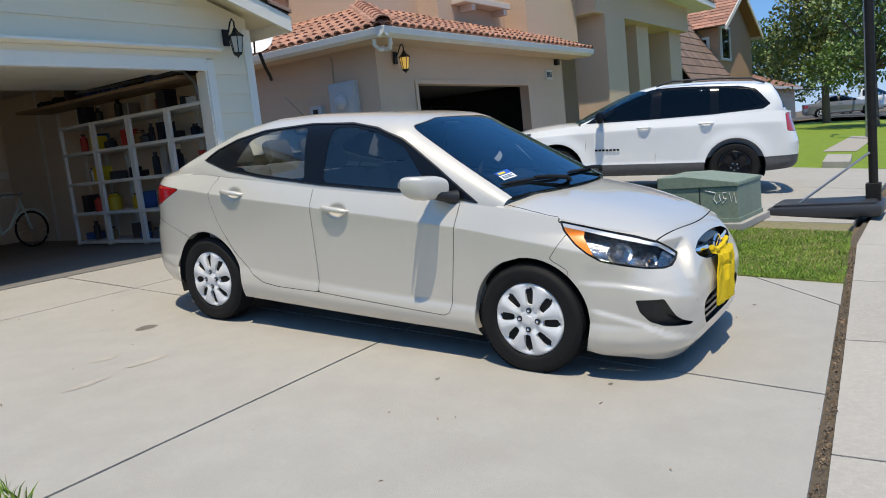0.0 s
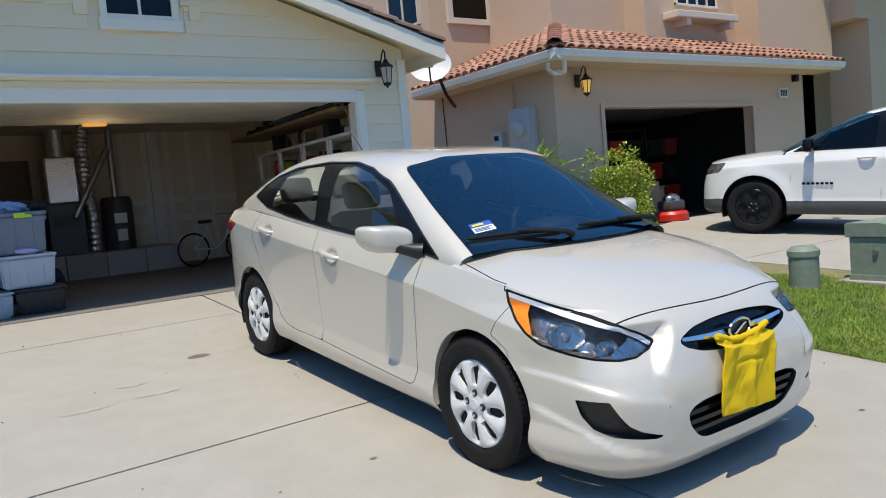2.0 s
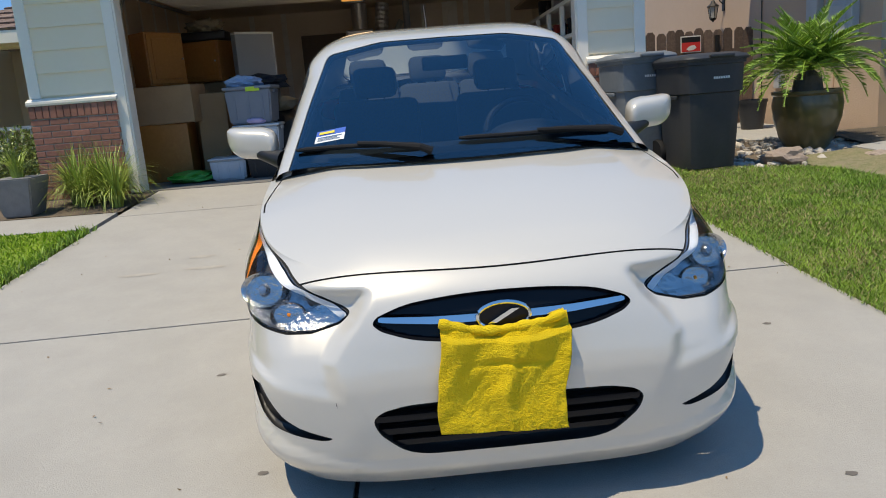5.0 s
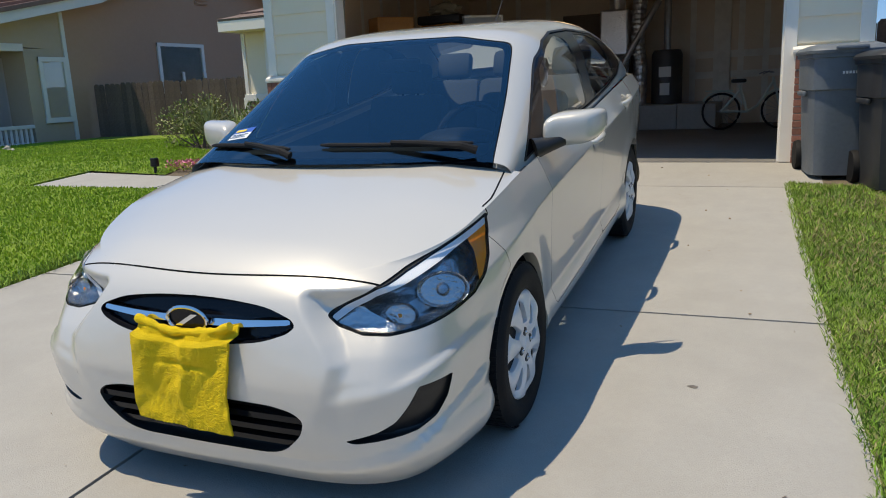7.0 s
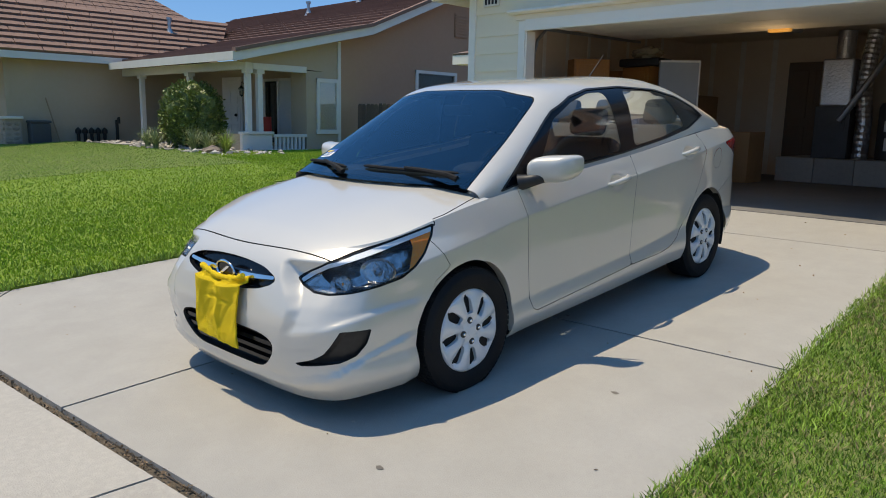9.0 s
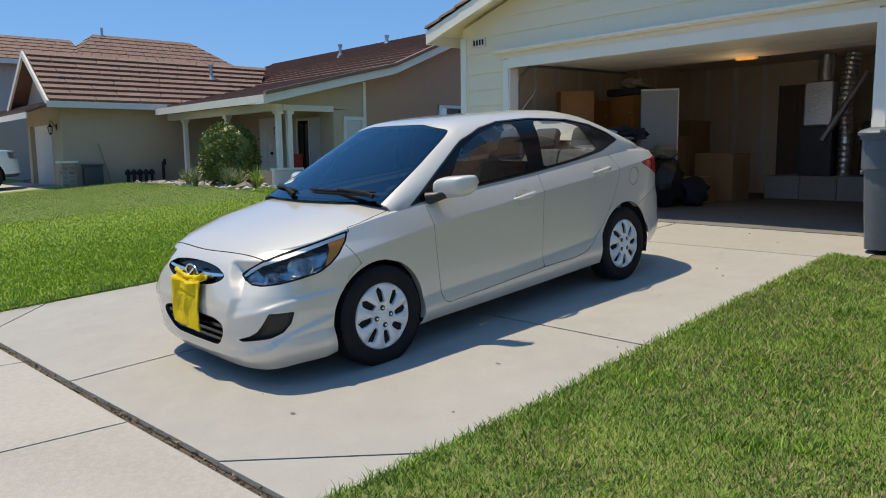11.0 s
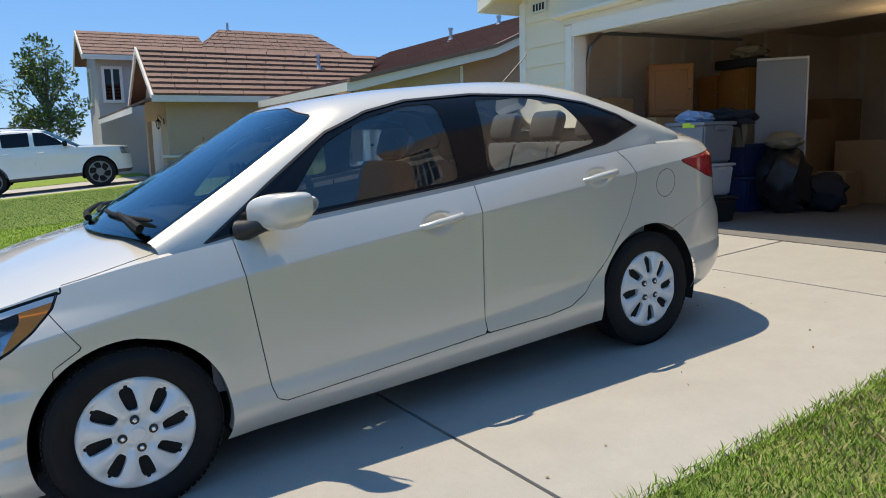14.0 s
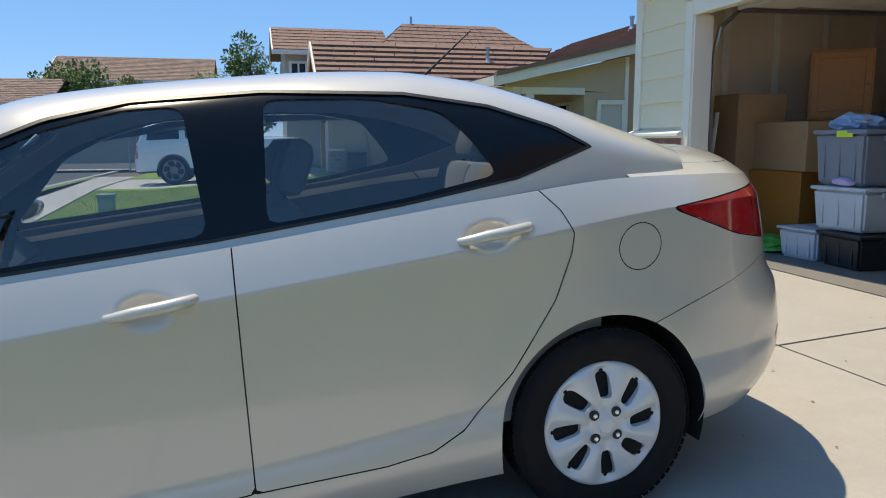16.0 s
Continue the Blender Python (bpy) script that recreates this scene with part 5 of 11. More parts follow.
def blades(name, poly, density, h, material, seed, where=None, lean=0.5, wide=0.0035, label="short green grass blades on the lawn"):
    """Single blades of grass, two faces each, over an outline."""
    rng = np.random.default_rng(seed)
    p = np.array(poly)
    lo, hi = p.min(axis=0), p.max(axis=0)
    n = int((hi - lo).prod() * density)
    x, y = rng.uniform(lo[0], hi[0], n), rng.uniform(lo[1], hi[1], n)
    keep = in_poly(x, y, poly)
    if where is not None:
        keep &= where(x, y, rng)
    x, y = x[keep], y[keep]
    n = len(x)
    z = np.clip(0.495 + 0.0705 * y, 0.012, 0.495) + 0.008
    hh = h * rng.uniform(0.5, 1.25, n)
    a, b = rng.uniform(0, 2 * math.pi, n), rng.uniform(0, 2 * math.pi, n)
    w = wide * rng.uniform(0.7, 1.5, n)
    dx, dy = np.cos(a) * w, np.sin(a) * w
    lx, ly = np.cos(b) * hh * lean * rng.uniform(0.2, 1.3, n), np.sin(b) * hh * lean * rng.uniform(0.2, 1.3, n)
    co = np.empty((n, 5, 3))
    co[:, 0] = np.stack([x - dx, y - dy, z], 1)
    co[:, 1] = np.stack([x + dx, y + dy, z], 1)
    co[:, 2] = np.stack([x + dx * 0.8 + lx * 0.4, y + dy * 0.8 + ly * 0.4, z + hh * 0.6], 1)
    co[:, 3] = np.stack([x - dx * 0.8 + lx * 0.4, y - dy * 0.8 + ly * 0.4, z + hh * 0.6], 1)
    co[:, 4] = np.stack([x + lx, y + ly, z + hh], 1)
    me = bpy.data.meshes.new(name)
    me.vertices.add(n * 5)
    me.vertices.foreach_set("co", co.ravel())
    base = np.arange(n)[:, None] * 5
    loops = np.concatenate([base + np.array([[0, 1, 2, 3]]), base + np.array([[3, 2, 4]])], axis=1).ravel()
    me.loops.add(len(loops))
    me.loops.foreach_set("vertex_index", loops)
    starts = (np.arange(n)[:, None] * 7 + np.array([[0, 4]])).ravel()
    me.polygons.add(n * 2)
    me.polygons.foreach_set("loop_start", starts)
    me.update(calc_edges=True)
    me.validate()
    me.materials.append(material)
    return tagged(new(name, me), label, "grass", "", "stuff")


patch = lambda x, y, rng: rng.uniform(0, 1, len(x)) < 0.55 + 0.5 * np.sin(x * 3.1 + 1.3 * np.sin(y * 2.3)) * np.sin(y * 2.7 + x)
blades("grass", LAWN_RIGHT, 12000, 0.028, BLADE, 1, wide=0.0020, lean=0.9)
clump = lambda x, y, rng: rng.uniform(0, 1, len(x)) < np.clip(1.6 * (np.sin(x * 5.3 + 2 * np.sin(y * 3.1)) * np.sin(y * 4.7 + x * 1.7) - 0.35), 0, 1)
blades("grass_tufts", LAWN_RIGHT, 5200, 0.046, BLADE, 12, clump, 0.95, 0.0024, label="ragged longer tufts of green grass")
blades("dry_grass", LAWN_RIGHT, 2600, 0.034, DRY_BLADE, 2, patch, 0.9, label="pale dry grass stalks among the green")
blades("grass", LAWN_LEFT, 2600, 0.028, LEFT_BLADE, 3, lambda x, y, rng: rng.uniform(0, 1, len(x)) < np.clip(1.25 + (x + 2.3) / 6, 0.28, 1), wide=0.0052)
blades("grass", LAWN_NEXT, 700, 0.022, BLADE, 13, wide=0.007)
# longer blades that hang over the edge of the drive
edge_strip = [(2.77, -6.64), (2.88, -6.62), (2.84, -5.4), (2.76, -4.2), (2.67, -2.6), (2.60, -1.1), (2.51, -1.1), (2.575, -2.6), (2.67, -4.2), (2.765, -5.4)]
blades("edge_grass", edge_strip, 5200, 0.036, BLADE, 4, lean=1.1, wide=0.0022, label="long grass blades hanging over the edge of the drive")
blades("edge_grass", [(-2.36, -7.0), (-2.22, -7.0), (-2.22, -1.8), (-2.36, -1.8)], 1800, 0.07, BLADE, 5, lean=0.9, label="long grass blades hanging over the edge of the drive")
blades("edge_grass", [(-4, -7.25), (-2.2, -7.10), (-2.2, -7.03), (-4, -7.17)], 1800, 0.06, BLADE, 6, lean=0.9, label="long grass blades hanging over the pavement")
# debris in the joint along the pavement
rng = np.random.default_rng(8)
vs, fs = [], []
for k in range(1500):
    x = rng.uniform(-4, 4.5)
    y = edge_y(x) - 0.022 + rng.normal(0, 0.016)
    z = gz(x, y) + rng.uniform(-0.016, -0.001)
    s = rng.uniform(0.002, 0.007)
    q = [rng.normal(0, s, 3) + (x, y, z) for _ in range(4)]
    n0 = len(vs)
    vs += q
    fs += [(n0, n0 + 1, n0 + 2), (n0, n0 + 2, n0 + 3), (n0, n0 + 3, n0 + 1), (n0 + 1, n0 + 3, n0 + 2)]
tagged(ob_of("grit", vs, fs, vary(mat("leaf litter and grit", (0.22, 0.15, 0.09), 0.9), 0.5, island=True)), "brown grit and dead leaves in the pavement joint", "grit", kind="stuff")


# ---- the house with the open garage ----
CREAM = mat("cream wall paint", (0.86, 0.745, 0.55), 0.75, spots=[(1.1, 0.25, (0.80, 0.69, 0.49)), (14, 0.15, (0.88, 0.78, 0.61))], bump=0.12, bump_scale=120)
TRIM_WHITE = mat("white trim paint", (0.86, 0.80, 0.69), 0.6, spots=[(3, 0.25, (0.79, 0.72, 0.60)), (30, 0.15, (0.86, 0.84, 0.77))], bump=0.06, bump_scale=80)
BRICK = vary(mat("red brick", (0.30, 0.125, 0.085), 0.85, spots=[(14, 0.5, (0.20, 0.085, 0.06)), (60, 0.4, (0.38, 0.19, 0.13))], bump=0.6, bump_scale=90), 0.25)
MORTAR = mat("grey mortar", (0.40, 0.37, 0.33), 0.95, spots=[(30, 0.4, (0.3, 0.27, 0.24))], bump=0.5, bump_scale=90)
BROWN_TILE = vary(mat("brown roof tile", (0.20, 0.135, 0.105), 0.85, spots=[(2, 0.4, (0.26, 0.18, 0.14)), (25, 0.4, (0.14, 0.095, 0.075))], bump=0.3, bump_scale=60), 0.22, island=True)
DRYWALL = mat("bare plasterboard", (0.80, 0.68, 0.54), 0.9, spots=[(0.7, 0.4, (0.66, 0.54, 0.42)), (9, 0.3, (0.82, 0.72, 0.59))])
SEAM = mat("taped plaster seams", (0.86, 0.82, 0.74), 0.9, spots=[(7, 0.5, (0.70, 0.65, 0.57))])
GARAGE_FLOOR = mat("dusty garage slab", (0.17, 0.163, 0.153), 0.8, spots=[(1.2, 0.5, (0.11, 0.105, 0.10)), (20, 0.4, (0.20, 0.19, 0.175))], bump=0.15, bump_scale=90)
STUD = mat("rough timber", (0.36, 0.25, 0.15), 0.85, spots=[(6, 0.5, (0.25, 0.17, 0.10))], bump=0.3, bump_scale=80)
GX0, GX1 = -3.45, 3.17
FLOOR_Z = 0.50
EAVE = 0.38


def setting(name, bm, material, label, category, m=None, smooth=False):
    return tagged(part(name, bm, material, m=m, smooth=smooth), label, category, "", "structure")


# the wall behind the boards, with the garage opening
front = setting("wall_front", box(GX0, -2.45, 0.0, 0.14, 0.3, 3.0), CREAM, "cream painted front wall of lap siding round the open garage", "wall")
part("wall_core", box(2.45, GX1, 0.0, 0.14, 0.3, 3.0), CREAM, front)
part("wall_core", box(-2.45, 2.45, 0.0, 0.14, 2.60, 3.0), CREAM, front)
PITCH = 0.31
ridge_x, ridge_z = (GX0 + GX1) / 2, 3.26 + PITCH * (GX1 - GX0) / 2
part("gable", prism([(GX0, 3.0), (GX1, 3.0), (GX1, 3.24), (ridge_x, ridge_z - 0.02), (GX0, 3.24)], 0.0, 0.14, "Y"), CREAM, front)


def board(x0, x1, z, parent, h=0.235, y=0.0):
    p = [(y - 0.022, z), (y - 0.022, z + 0.006), (y - 0.004, z + h), (y + 0.0, z + h), (y + 0.0, z)]
    return part("siding_board", prism([(a, b) for a, b in p], x0, x1, "X"), CREAM, parent)


rows = [1.60 + 0.235 * k for k in range(5)]
for z in rows:
    board(GX0 + 0.10, -2.55, z, front)
    board(2.55, GX1 - 0.10, z, front)
z = 2.84
while z < ridge_z - 0.35:
    cut = lambda zz: (zz + 0.24 - 3.24) / PITCH if zz > 3.0 else 0.0
    x0, x1 = GX0 + max(0.10, cut(z)), GX1 - max(0.10, cut(z))
    if z < 3.3:
        board(x0, x1, z, front)
    else:
        board(x0, -0.48, z, front), board(0.48, x1, z, front)
    z += 0.235
trim = tagged(new("trim"), "white painted boards round the garage opening and corners", "trim", "", "structure")
for x0, x1, z0, z1, d in ((-2.56, -2.45, 0.50, 2.70, 0.04), (2.45, 2.56, 0.50, 2.70, 0.04), (-2.45, 2.45, 2.575, 2.72, 0.04), (GX0 - 0.02, GX0 + 0.10, 1.58, 3.10, 0.035), (GX1 - 0.10, GX1 + 0.02, 1.58, 3.10, 0.035)):
    part("trim_board", box(x0, x1, -d, 0.0, z0, z1, 0.004), TRIM_WHITE, trim)
part("header_board", box(-2.62, 2.60, -0.03, 0.0, 2.72, 2.79, 0.003), CREAM, trim)
part("ledge", prism([(0.0, 2.79), (-0.08, 2.795), (-0.13, 2.812), (-0.13, 2.84), (0.0, 2.868)], -2.70, 2.66, "X"), TRIM_WHITE, trim)
for x0, x1 in ((GX0 - 0.04, -2.53), (2.53, GX1 + 0.04)):
    part("sill_course", prism([(0.0, 1.50), (-0.09, 1.50), (-0.10, 1.52), (-0.10, 1.545), (-0.03, 1.575), (0.0, 1.58)], x0, x1, "X"), TRIM_WHITE, trim)
part("jamb", box(-2.452, -2.43, -0.02, 0.16, 0.5, 2.575), TRIM_WHITE, trim)
part("jamb", box(2.43, 2.452, -0.02, 0.16, 0.5, 2.575), TRIM_WHITE, trim)

# brick base on both sides of the opening
brick_me = None
for x0, x1 in ((GX0 - 0.03, -2.555), (2.555, GX1 + 0.03)):
    base = setting("brick_base", box(x0 + 0.006, x1 - 0.006, -0.068, -0.001, 0.33, 1.50), MORTAR, "red brick facing below a white sill", "brick wall")
    k = 0
    z = 0.36
    while z < 1.36:
        x = x0 - (0.10 if k % 2 else 0.0)
        while x < x1 - 0.02:
            a, b = max(x, x0), min(x + 0.195, x1)
            if b - a > 0.03:
                part("brick", box(a, b, -0.078, -0.030, z, z + 0.057, 0.004), BRICK, base)
            x += 0.205
        z += 0.067
        k += 1
    x = x0
    while x < x1 - 0.03:
        part("brick", box(x, min(x + 0.066, x1), -0.085, -0.030, z + 0.002, 1.498, 0.004), BRICK, base)
        x += 0.074
# the end of the right wall and its bricks seen edge-on
side_r = setting("wall_right", box(GX1 - 0.14, GX1 - 0.002, 0.14, 7.0, 0.3, 3.1), CREAM, "cream side wall of the garage", "wall")
side_l = setting("wall_left", box(GX0 + 0.002, GX0 + 0.14, 0.14, 7.0, 0.3, 3.1), CREAM, "cream side wall of the garage", "wall")

# the upper window
win = setting("window_1", box(-0.29, 0.35, -0.01, 0.02, 3.47, 4.05), DARK_GLASS, "gable window with a white frame and muntins", "window")
for x0, x1, z0, z1, y0 in ((-0.36, -0.29, 3.43, 4.10, -0.05), (0.35, 0.42, 3.43, 4.10, -0.05), (0.015, 0.045, 3.47, 4.05, -0.035), (-0.29, 0.35, 3.735, 3.765, -0.031), (-0.29, 0.35, 3.43, 3.475, -0.047)):
    part("window_frame", box(x0, x1, y0, 0.0, z0, z1, 0.004), TRIM_WHITE, win)
part("window_sill", box(-0.38, 0.44, -0.075, 0.0, 3.31, 3.428, 0.006), TRIM_WHITE, win)
for x0, tick in ((-0.60, 1), (0.53, -1)):
    part("side_board", box(x0, x0 + 0.13, -0.045, 0.0, 3.45, 4.10, 0.004), CREAM, win, "cream board beside the window")
    part("board_tie", box(x0 + (0.05 if tick > 0 else -0.09), x0 + (0.22 if tick > 0 else 0.08), -0.060, -0.02, 3.60, 3.65, 0.004), CREAM, win)


def tile_roof(name, a, b, c, d, material, label, course=0.33, rib=0.30, thick=0.03, parent=None, flat=True, overlap=0.05):
    """A tiled slope between eaves a-b and ridge d-c: overlapping courses of tiles."""
    a, b, c, d = (Vector(p) for p in (a, b, c, d))
    up = ((d - a) + (c - b)) / 2
    n = max(2, int(up.length / course))
    nrm = (b - a).cross(d - a).normalized()
    if nrm.z < 0:
        nrm = -nrm
    bm = bmesh.new()
    for k in range(n):
        t0, t1 = k / n, (k + 1 + overlap * 2) / n
        p, q = a.lerp(d, t0), b.lerp(c, t0)
        r, s = a.lerp(d, min(t1, 1)), b.lerp(c, min(t1, 1))
        length = (q - p).length
        m = max(1, int(length / rib))
        off = 0.5 / m if k % 2 else 0.0
        for i in range(m + 1):
            u0, u1 = max(0.0, i / m - off) + 0.0, min(1.0, (i + 1) / m - off)
            if u1 - u0 < 0.01:
                continue
            e = 0.012 / max(length, 0.1)
            vs = []
            for (u, lift) in ((u0 + e, 0), (u1 - e, 0)):
                vs.append((p.lerp(q, u) + nrm * (thick + 0.012), r.lerp(s, u) + nrm * 0.012, p.lerp(q, u) - nrm * 0.0))
            (p0, r0, l0), (p1, r1, l1) = vs
            if flat:
                f = [bm.verts.new(v) for v in (p0, p1, r1, r0, l0, l1)]
                bm.faces.new((f[0], f[1], f[2], f[3])), bm.faces.new((f[4], f[5], f[1], f[0]))
                bm.faces.new((f[3], f[4], f[0])), bm.faces.new((f[1], f[5], f[2]))
            else:
                w = p1 - p0
                ring = []
                for g in np.linspace(0, 1, 6):
                    hgt = 0.055 * math.sin(math.pi * g) ** 0.8
                    ring.append((bm.verts.new(p0.lerp(p1, g) + nrm * hgt), bm.verts.new(r0.lerp(r1, g) + nrm * hgt * 0.9), bm.verts.new(p0.lerp(p1, g) - nrm * 0.02)))
                for g in range(5):
                    bm.faces.new((ring[g][0], ring[g + 1][0], ring[g + 1][1], ring[g][1]))
                    bm.faces.new((ring[g][2], ring[g + 1][2], ring[g + 1][0], ring[g][0]))
    under = [bm.verts.new(v - nrm * 0.02) for v in (a, b, c, d)]
    bm.faces.new(under)
    me = bpy.data.meshes.new(name)
    bm.to_mesh(me)
    bm.free()
    me.materials.append(material)
    o = new(name, me)
    if parent is not None:
        o.parent = parent
        o["kind"] = "stuff"
        if label:
            o["label"] = label
        return o
    return tagged(o, label, "roof", "", "structure")


# the garage roof: two slopes with overhang
y0r, y1r = -EAVE, 7.2
el, er = (GX0 - 0.40, 3.26 - 0.40 * PITCH + 0.10), (GX1 + 0.40, 3.26 - 0.40 * PITCH + 0.10)
rz = ridge_z + 0.08
tile_roof("roof_tiles", (el[0], y1r, el[1]), (el[0], y0r, el[1]), (ridge_x, y0r, rz), (ridge_x, y1r, rz), BROWN_TILE, "brown flat concrete roof tiles in courses")
tile_roof("roof_tiles", (er[0], y0r, er[1]), (er[0], y1r, er[1]), (ridge_x, y1r, rz), (ridge_x, y0r, rz), BROWN_TILE, "brown flat concrete roof tiles in courses")
for sx, (ex, ez) in ((-1, el), (1, er)):
    d = Vector((ridge_x - ex, 0, rz - ez))
    setting("barge_board", prism([(ex, ez - 0.20), (ex, ez - 0.01), (ridge_x, rz - 0.01), (ridge_x, rz - 0.20)], y0r - 0.03, y0r + 0.02, "Y"), TRIM_WHITE, "white painted barge board under the tiles", "trim")
    setting("soffit", prism([(ex, ez - 0.06), (ex, ez - 0.04), (ridge_x, rz - 0.04), (ridge_x, rz - 0.06)], y0r + 0.02, y1r, "Y"), CREAM, "cream boarded soffit under the roof", "soffit")
    setting("eave_board", box(ex - 0.012 if sx < 0 else ex - 0.012, ex + 0.012, y0r, y1r, ez - 0.20, ez - 0.02), TRIM_WHITE, "white eaves board", "trim")
    # verge tiles along the rake
    bm = bmesh.new()
    n = 11
    for k in range(n):
        p0, p1 = Vector((ex, y0r, ez)) + d * (k / n), Vector((ex, y0r, ez)) + d * ((k + 1.12) / n)
        nn = Vector((-d.z, 0, d.x)).normalized() * (1 if d.x > 0 else -1)
        ring0, ring1 = [], []
        for g in np.linspace(0, math.pi, 7):
            o = Vector((0, -0.09 * math.cos(g) + 0.04, 0)) + nn * 0.075 * math.sin(g)
            ring0.append(bm.verts.new(p0 + o + nn * 0.035)), ring1.append(bm.verts.new(p1 + o + nn * 0.008))
        for i in range(6):
            bm.faces.new((ring0[i], ring0[i + 1], ring1[i + 1], ring1[i]))
        bm.faces.new(ring0)
    setting("verge_tiles", bm, BROWN_TILE, "rounded brown tiles along the roof edge", "roof", smooth=False)

# garage inside
setting("floor", box(-3.31, 3.03, -0.02, 6.4, 0.30, FLOOR_Z), GARAGE_FLOOR, "dusty grey concrete garage slab", "floor")
setting("ceiling", box(-3.31, 3.03, 0.14, 6.4, 2.98, 3.02), DRYWALL, "unpainted plasterboard ceiling", "ceiling")
back = setting("wall_back", box(-3.31, 3.03, 6.4, 6.5, 0.3, 3.02), DRYWALL, "bare plasterboard back wall with taped seams", "wall")
for x in (-2.9, -2.3, -1.7, 0.95, 1.35, 1.75, 2.15, 2.55):
    part("seam", box(x - 0.05, x + 0.05, 6.395, 6.4, 0.5, 2.98), SEAM, back)
for zz in (1.7, 1.35):
    part("seam", box(0.9, 3.0, 6.393, 6.395, zz - 0.06, zz + 0.06), SEAM, back)
part("post", box(1.40, 1.58, 6.32, 6.39, 0.5, 2.98, 0.006), SEAM, back, "pale painted post on the back wall")
lin_l = setting("wall_lining", box(-3.31, -3.295, 0.14, 6.4, 0.5, 2.98), DRYWALL, "bare plasterboard side wall with taped seams", "wall")
lin_r = setting("wall_lining", box(3.015, 3.03, 0.14, 6.4, 0.5, 2.98), DRYWALL, "bare plasterboard side wall with taped seams", "wall")
for yv in (0.9, 1.5, 2.1, 2.7, 3.3, 3.9, 4.5, 5.1):
    part("seam", box(-3.295, -3.290, yv - 0.04, yv + 0.04, 0.5, 2.98), SEAM, lin_l)
    part("seam", box(3.010, 3.015, yv - 0.04, yv + 0.04, 0.5, 2.98), SEAM, lin_r)
part("seam", box(-3.290, -3.288, 0.14, 6.4, 1.66, 1.76), SEAM, lin_l)


# ---- the stuccoed house on the right ----
STUCCO = mat("tan stucco", (0.59, 0.435, 0.315), 0.9, spots=[(0.7, 0.3, (0.53, 0.385, 0.275)), (9, 0.25, (0.62, 0.465, 0.345))], bump=0.5, bump_scale=70)
PALE_TRIM = mat("pale stucco trim", (0.70, 0.66, 0.60), 0.7, spots=[(4, 0.3, (0.6, 0.56, 0.5))])
RED_TILE = vary(mat("terracotta roof tile", (0.37, 0.185, 0.125), 0.85, spots=[(3, 0.5, (0.45, 0.26, 0.19)), (20, 0.4, (0.26, 0.125, 0.085))], bump=0.3, bump_scale=60), 0.28, island=True)
RED_PIECE = vary(mat("terracotta tile", (0.37, 0.185, 0.125), 0.85, spots=[(6, 0.5, (0.46, 0.27, 0.20)), (30, 0.4, (0.26, 0.125, 0.085))], bump=0.3, bump_scale=60), 0.28)
STUCCO_TRIM = mat("pale pink stucco trim", (0.66, 0.57, 0.49), 0.8, spots=[(4, 0.3, (0.58, 0.49, 0.42))], bump=0.2, bump_scale=80)
GUTTER = mat("white gutter paint", (0.74, 0.73, 0.70), 0.5, spots=[(2, 0.3, (0.6, 0.58, 0.54)), (20, 0.2, (0.5, 0.47, 0.42))])
DARK_DOOR = mat("dark painted door", (0.025, 0.022, 0.02), 0.5, spots=[(5, 0.4, (0.05, 0.045, 0.04))])
# near-black base colour that carries the shade inside the neighbour's garage
INDOOR_SHADE = mat("indoor shade as colour", (0.05, 0.045, 0.04), 0.9, spots=[(2, 0.4, (0.03, 0.028, 0.025))])
IRON = mat("black iron", (0.02, 0.018, 0.016), 0.5, metal=0.5, spots=[(20, 0.3, (0.05, 0.04, 0.03))])
LAMP_GLASS = lamp_mat("lit lantern glass", (0.75, 0.45, 0.10), 0.4)
CLEAR_LANTERN = mat("frosted lantern glass", (0.55, 0.52, 0.45), 0.25)


def lantern(m, lit, label):
    """A wall lantern on a curved bracket; its back plate touches the wall at y = 0."""
    o = thing("wall_lantern", m, label, "wall lamp")
    part("back_plate", box(-0.05, 0.05, -0.02, 0.0, -0.06, 0.14, 0.01), IRON, o)
    bm = bmesh.new()
    add_path(bm, [(0, -0.01, 0.05), (0, -0.07, 0.10), (0, -0.12, 0.20), (0, -0.16, 0.24), (0, -0.19, 0.20), (0, -0.19, 0.12)], 0.010, 8)
    part("bracket", bm, IRON, o, smooth=True)
    part("cap", lathe([(0.002, 0.14), (0.02, 0.12), (0.045, 0.075), (0.10, 0.03), (0.10, 0.02), (0.002, 0.02)], 6), IRON, o, m=pose(0, -0.19, 0))
    part("glass", lathe([(0.002, 0.02), (0.078, 0.02), (0.05, -0.17), (0.002, -0.17)], 6), LAMP_GLASS if lit else CLEAR_LANTERN, o, m=pose(0, -0.19, 0))
    for k in range(6):
        t = 2 * math.pi * k / 6
        part("rib", tube((0.082 * math.cos(t), -0.19 + 0.082 * math.sin(t), 0.02), (0.053 * math.cos(t), -0.19 + 0.053 * math.sin(t), -0.17), 0.006, n=5), IRON, o)
    part("foot", lathe([(0.002, -0.165), (0.058, -0.165), (0.05, -0.19), (0.015, -0.21), (0.002, -0.235)], 6), IRON, o, m=pose(0, -0.19, 0))
    return o


lantern(pose(2.80, -0.024, 2.94), False, "black iron wall lantern on the cream garage wall")

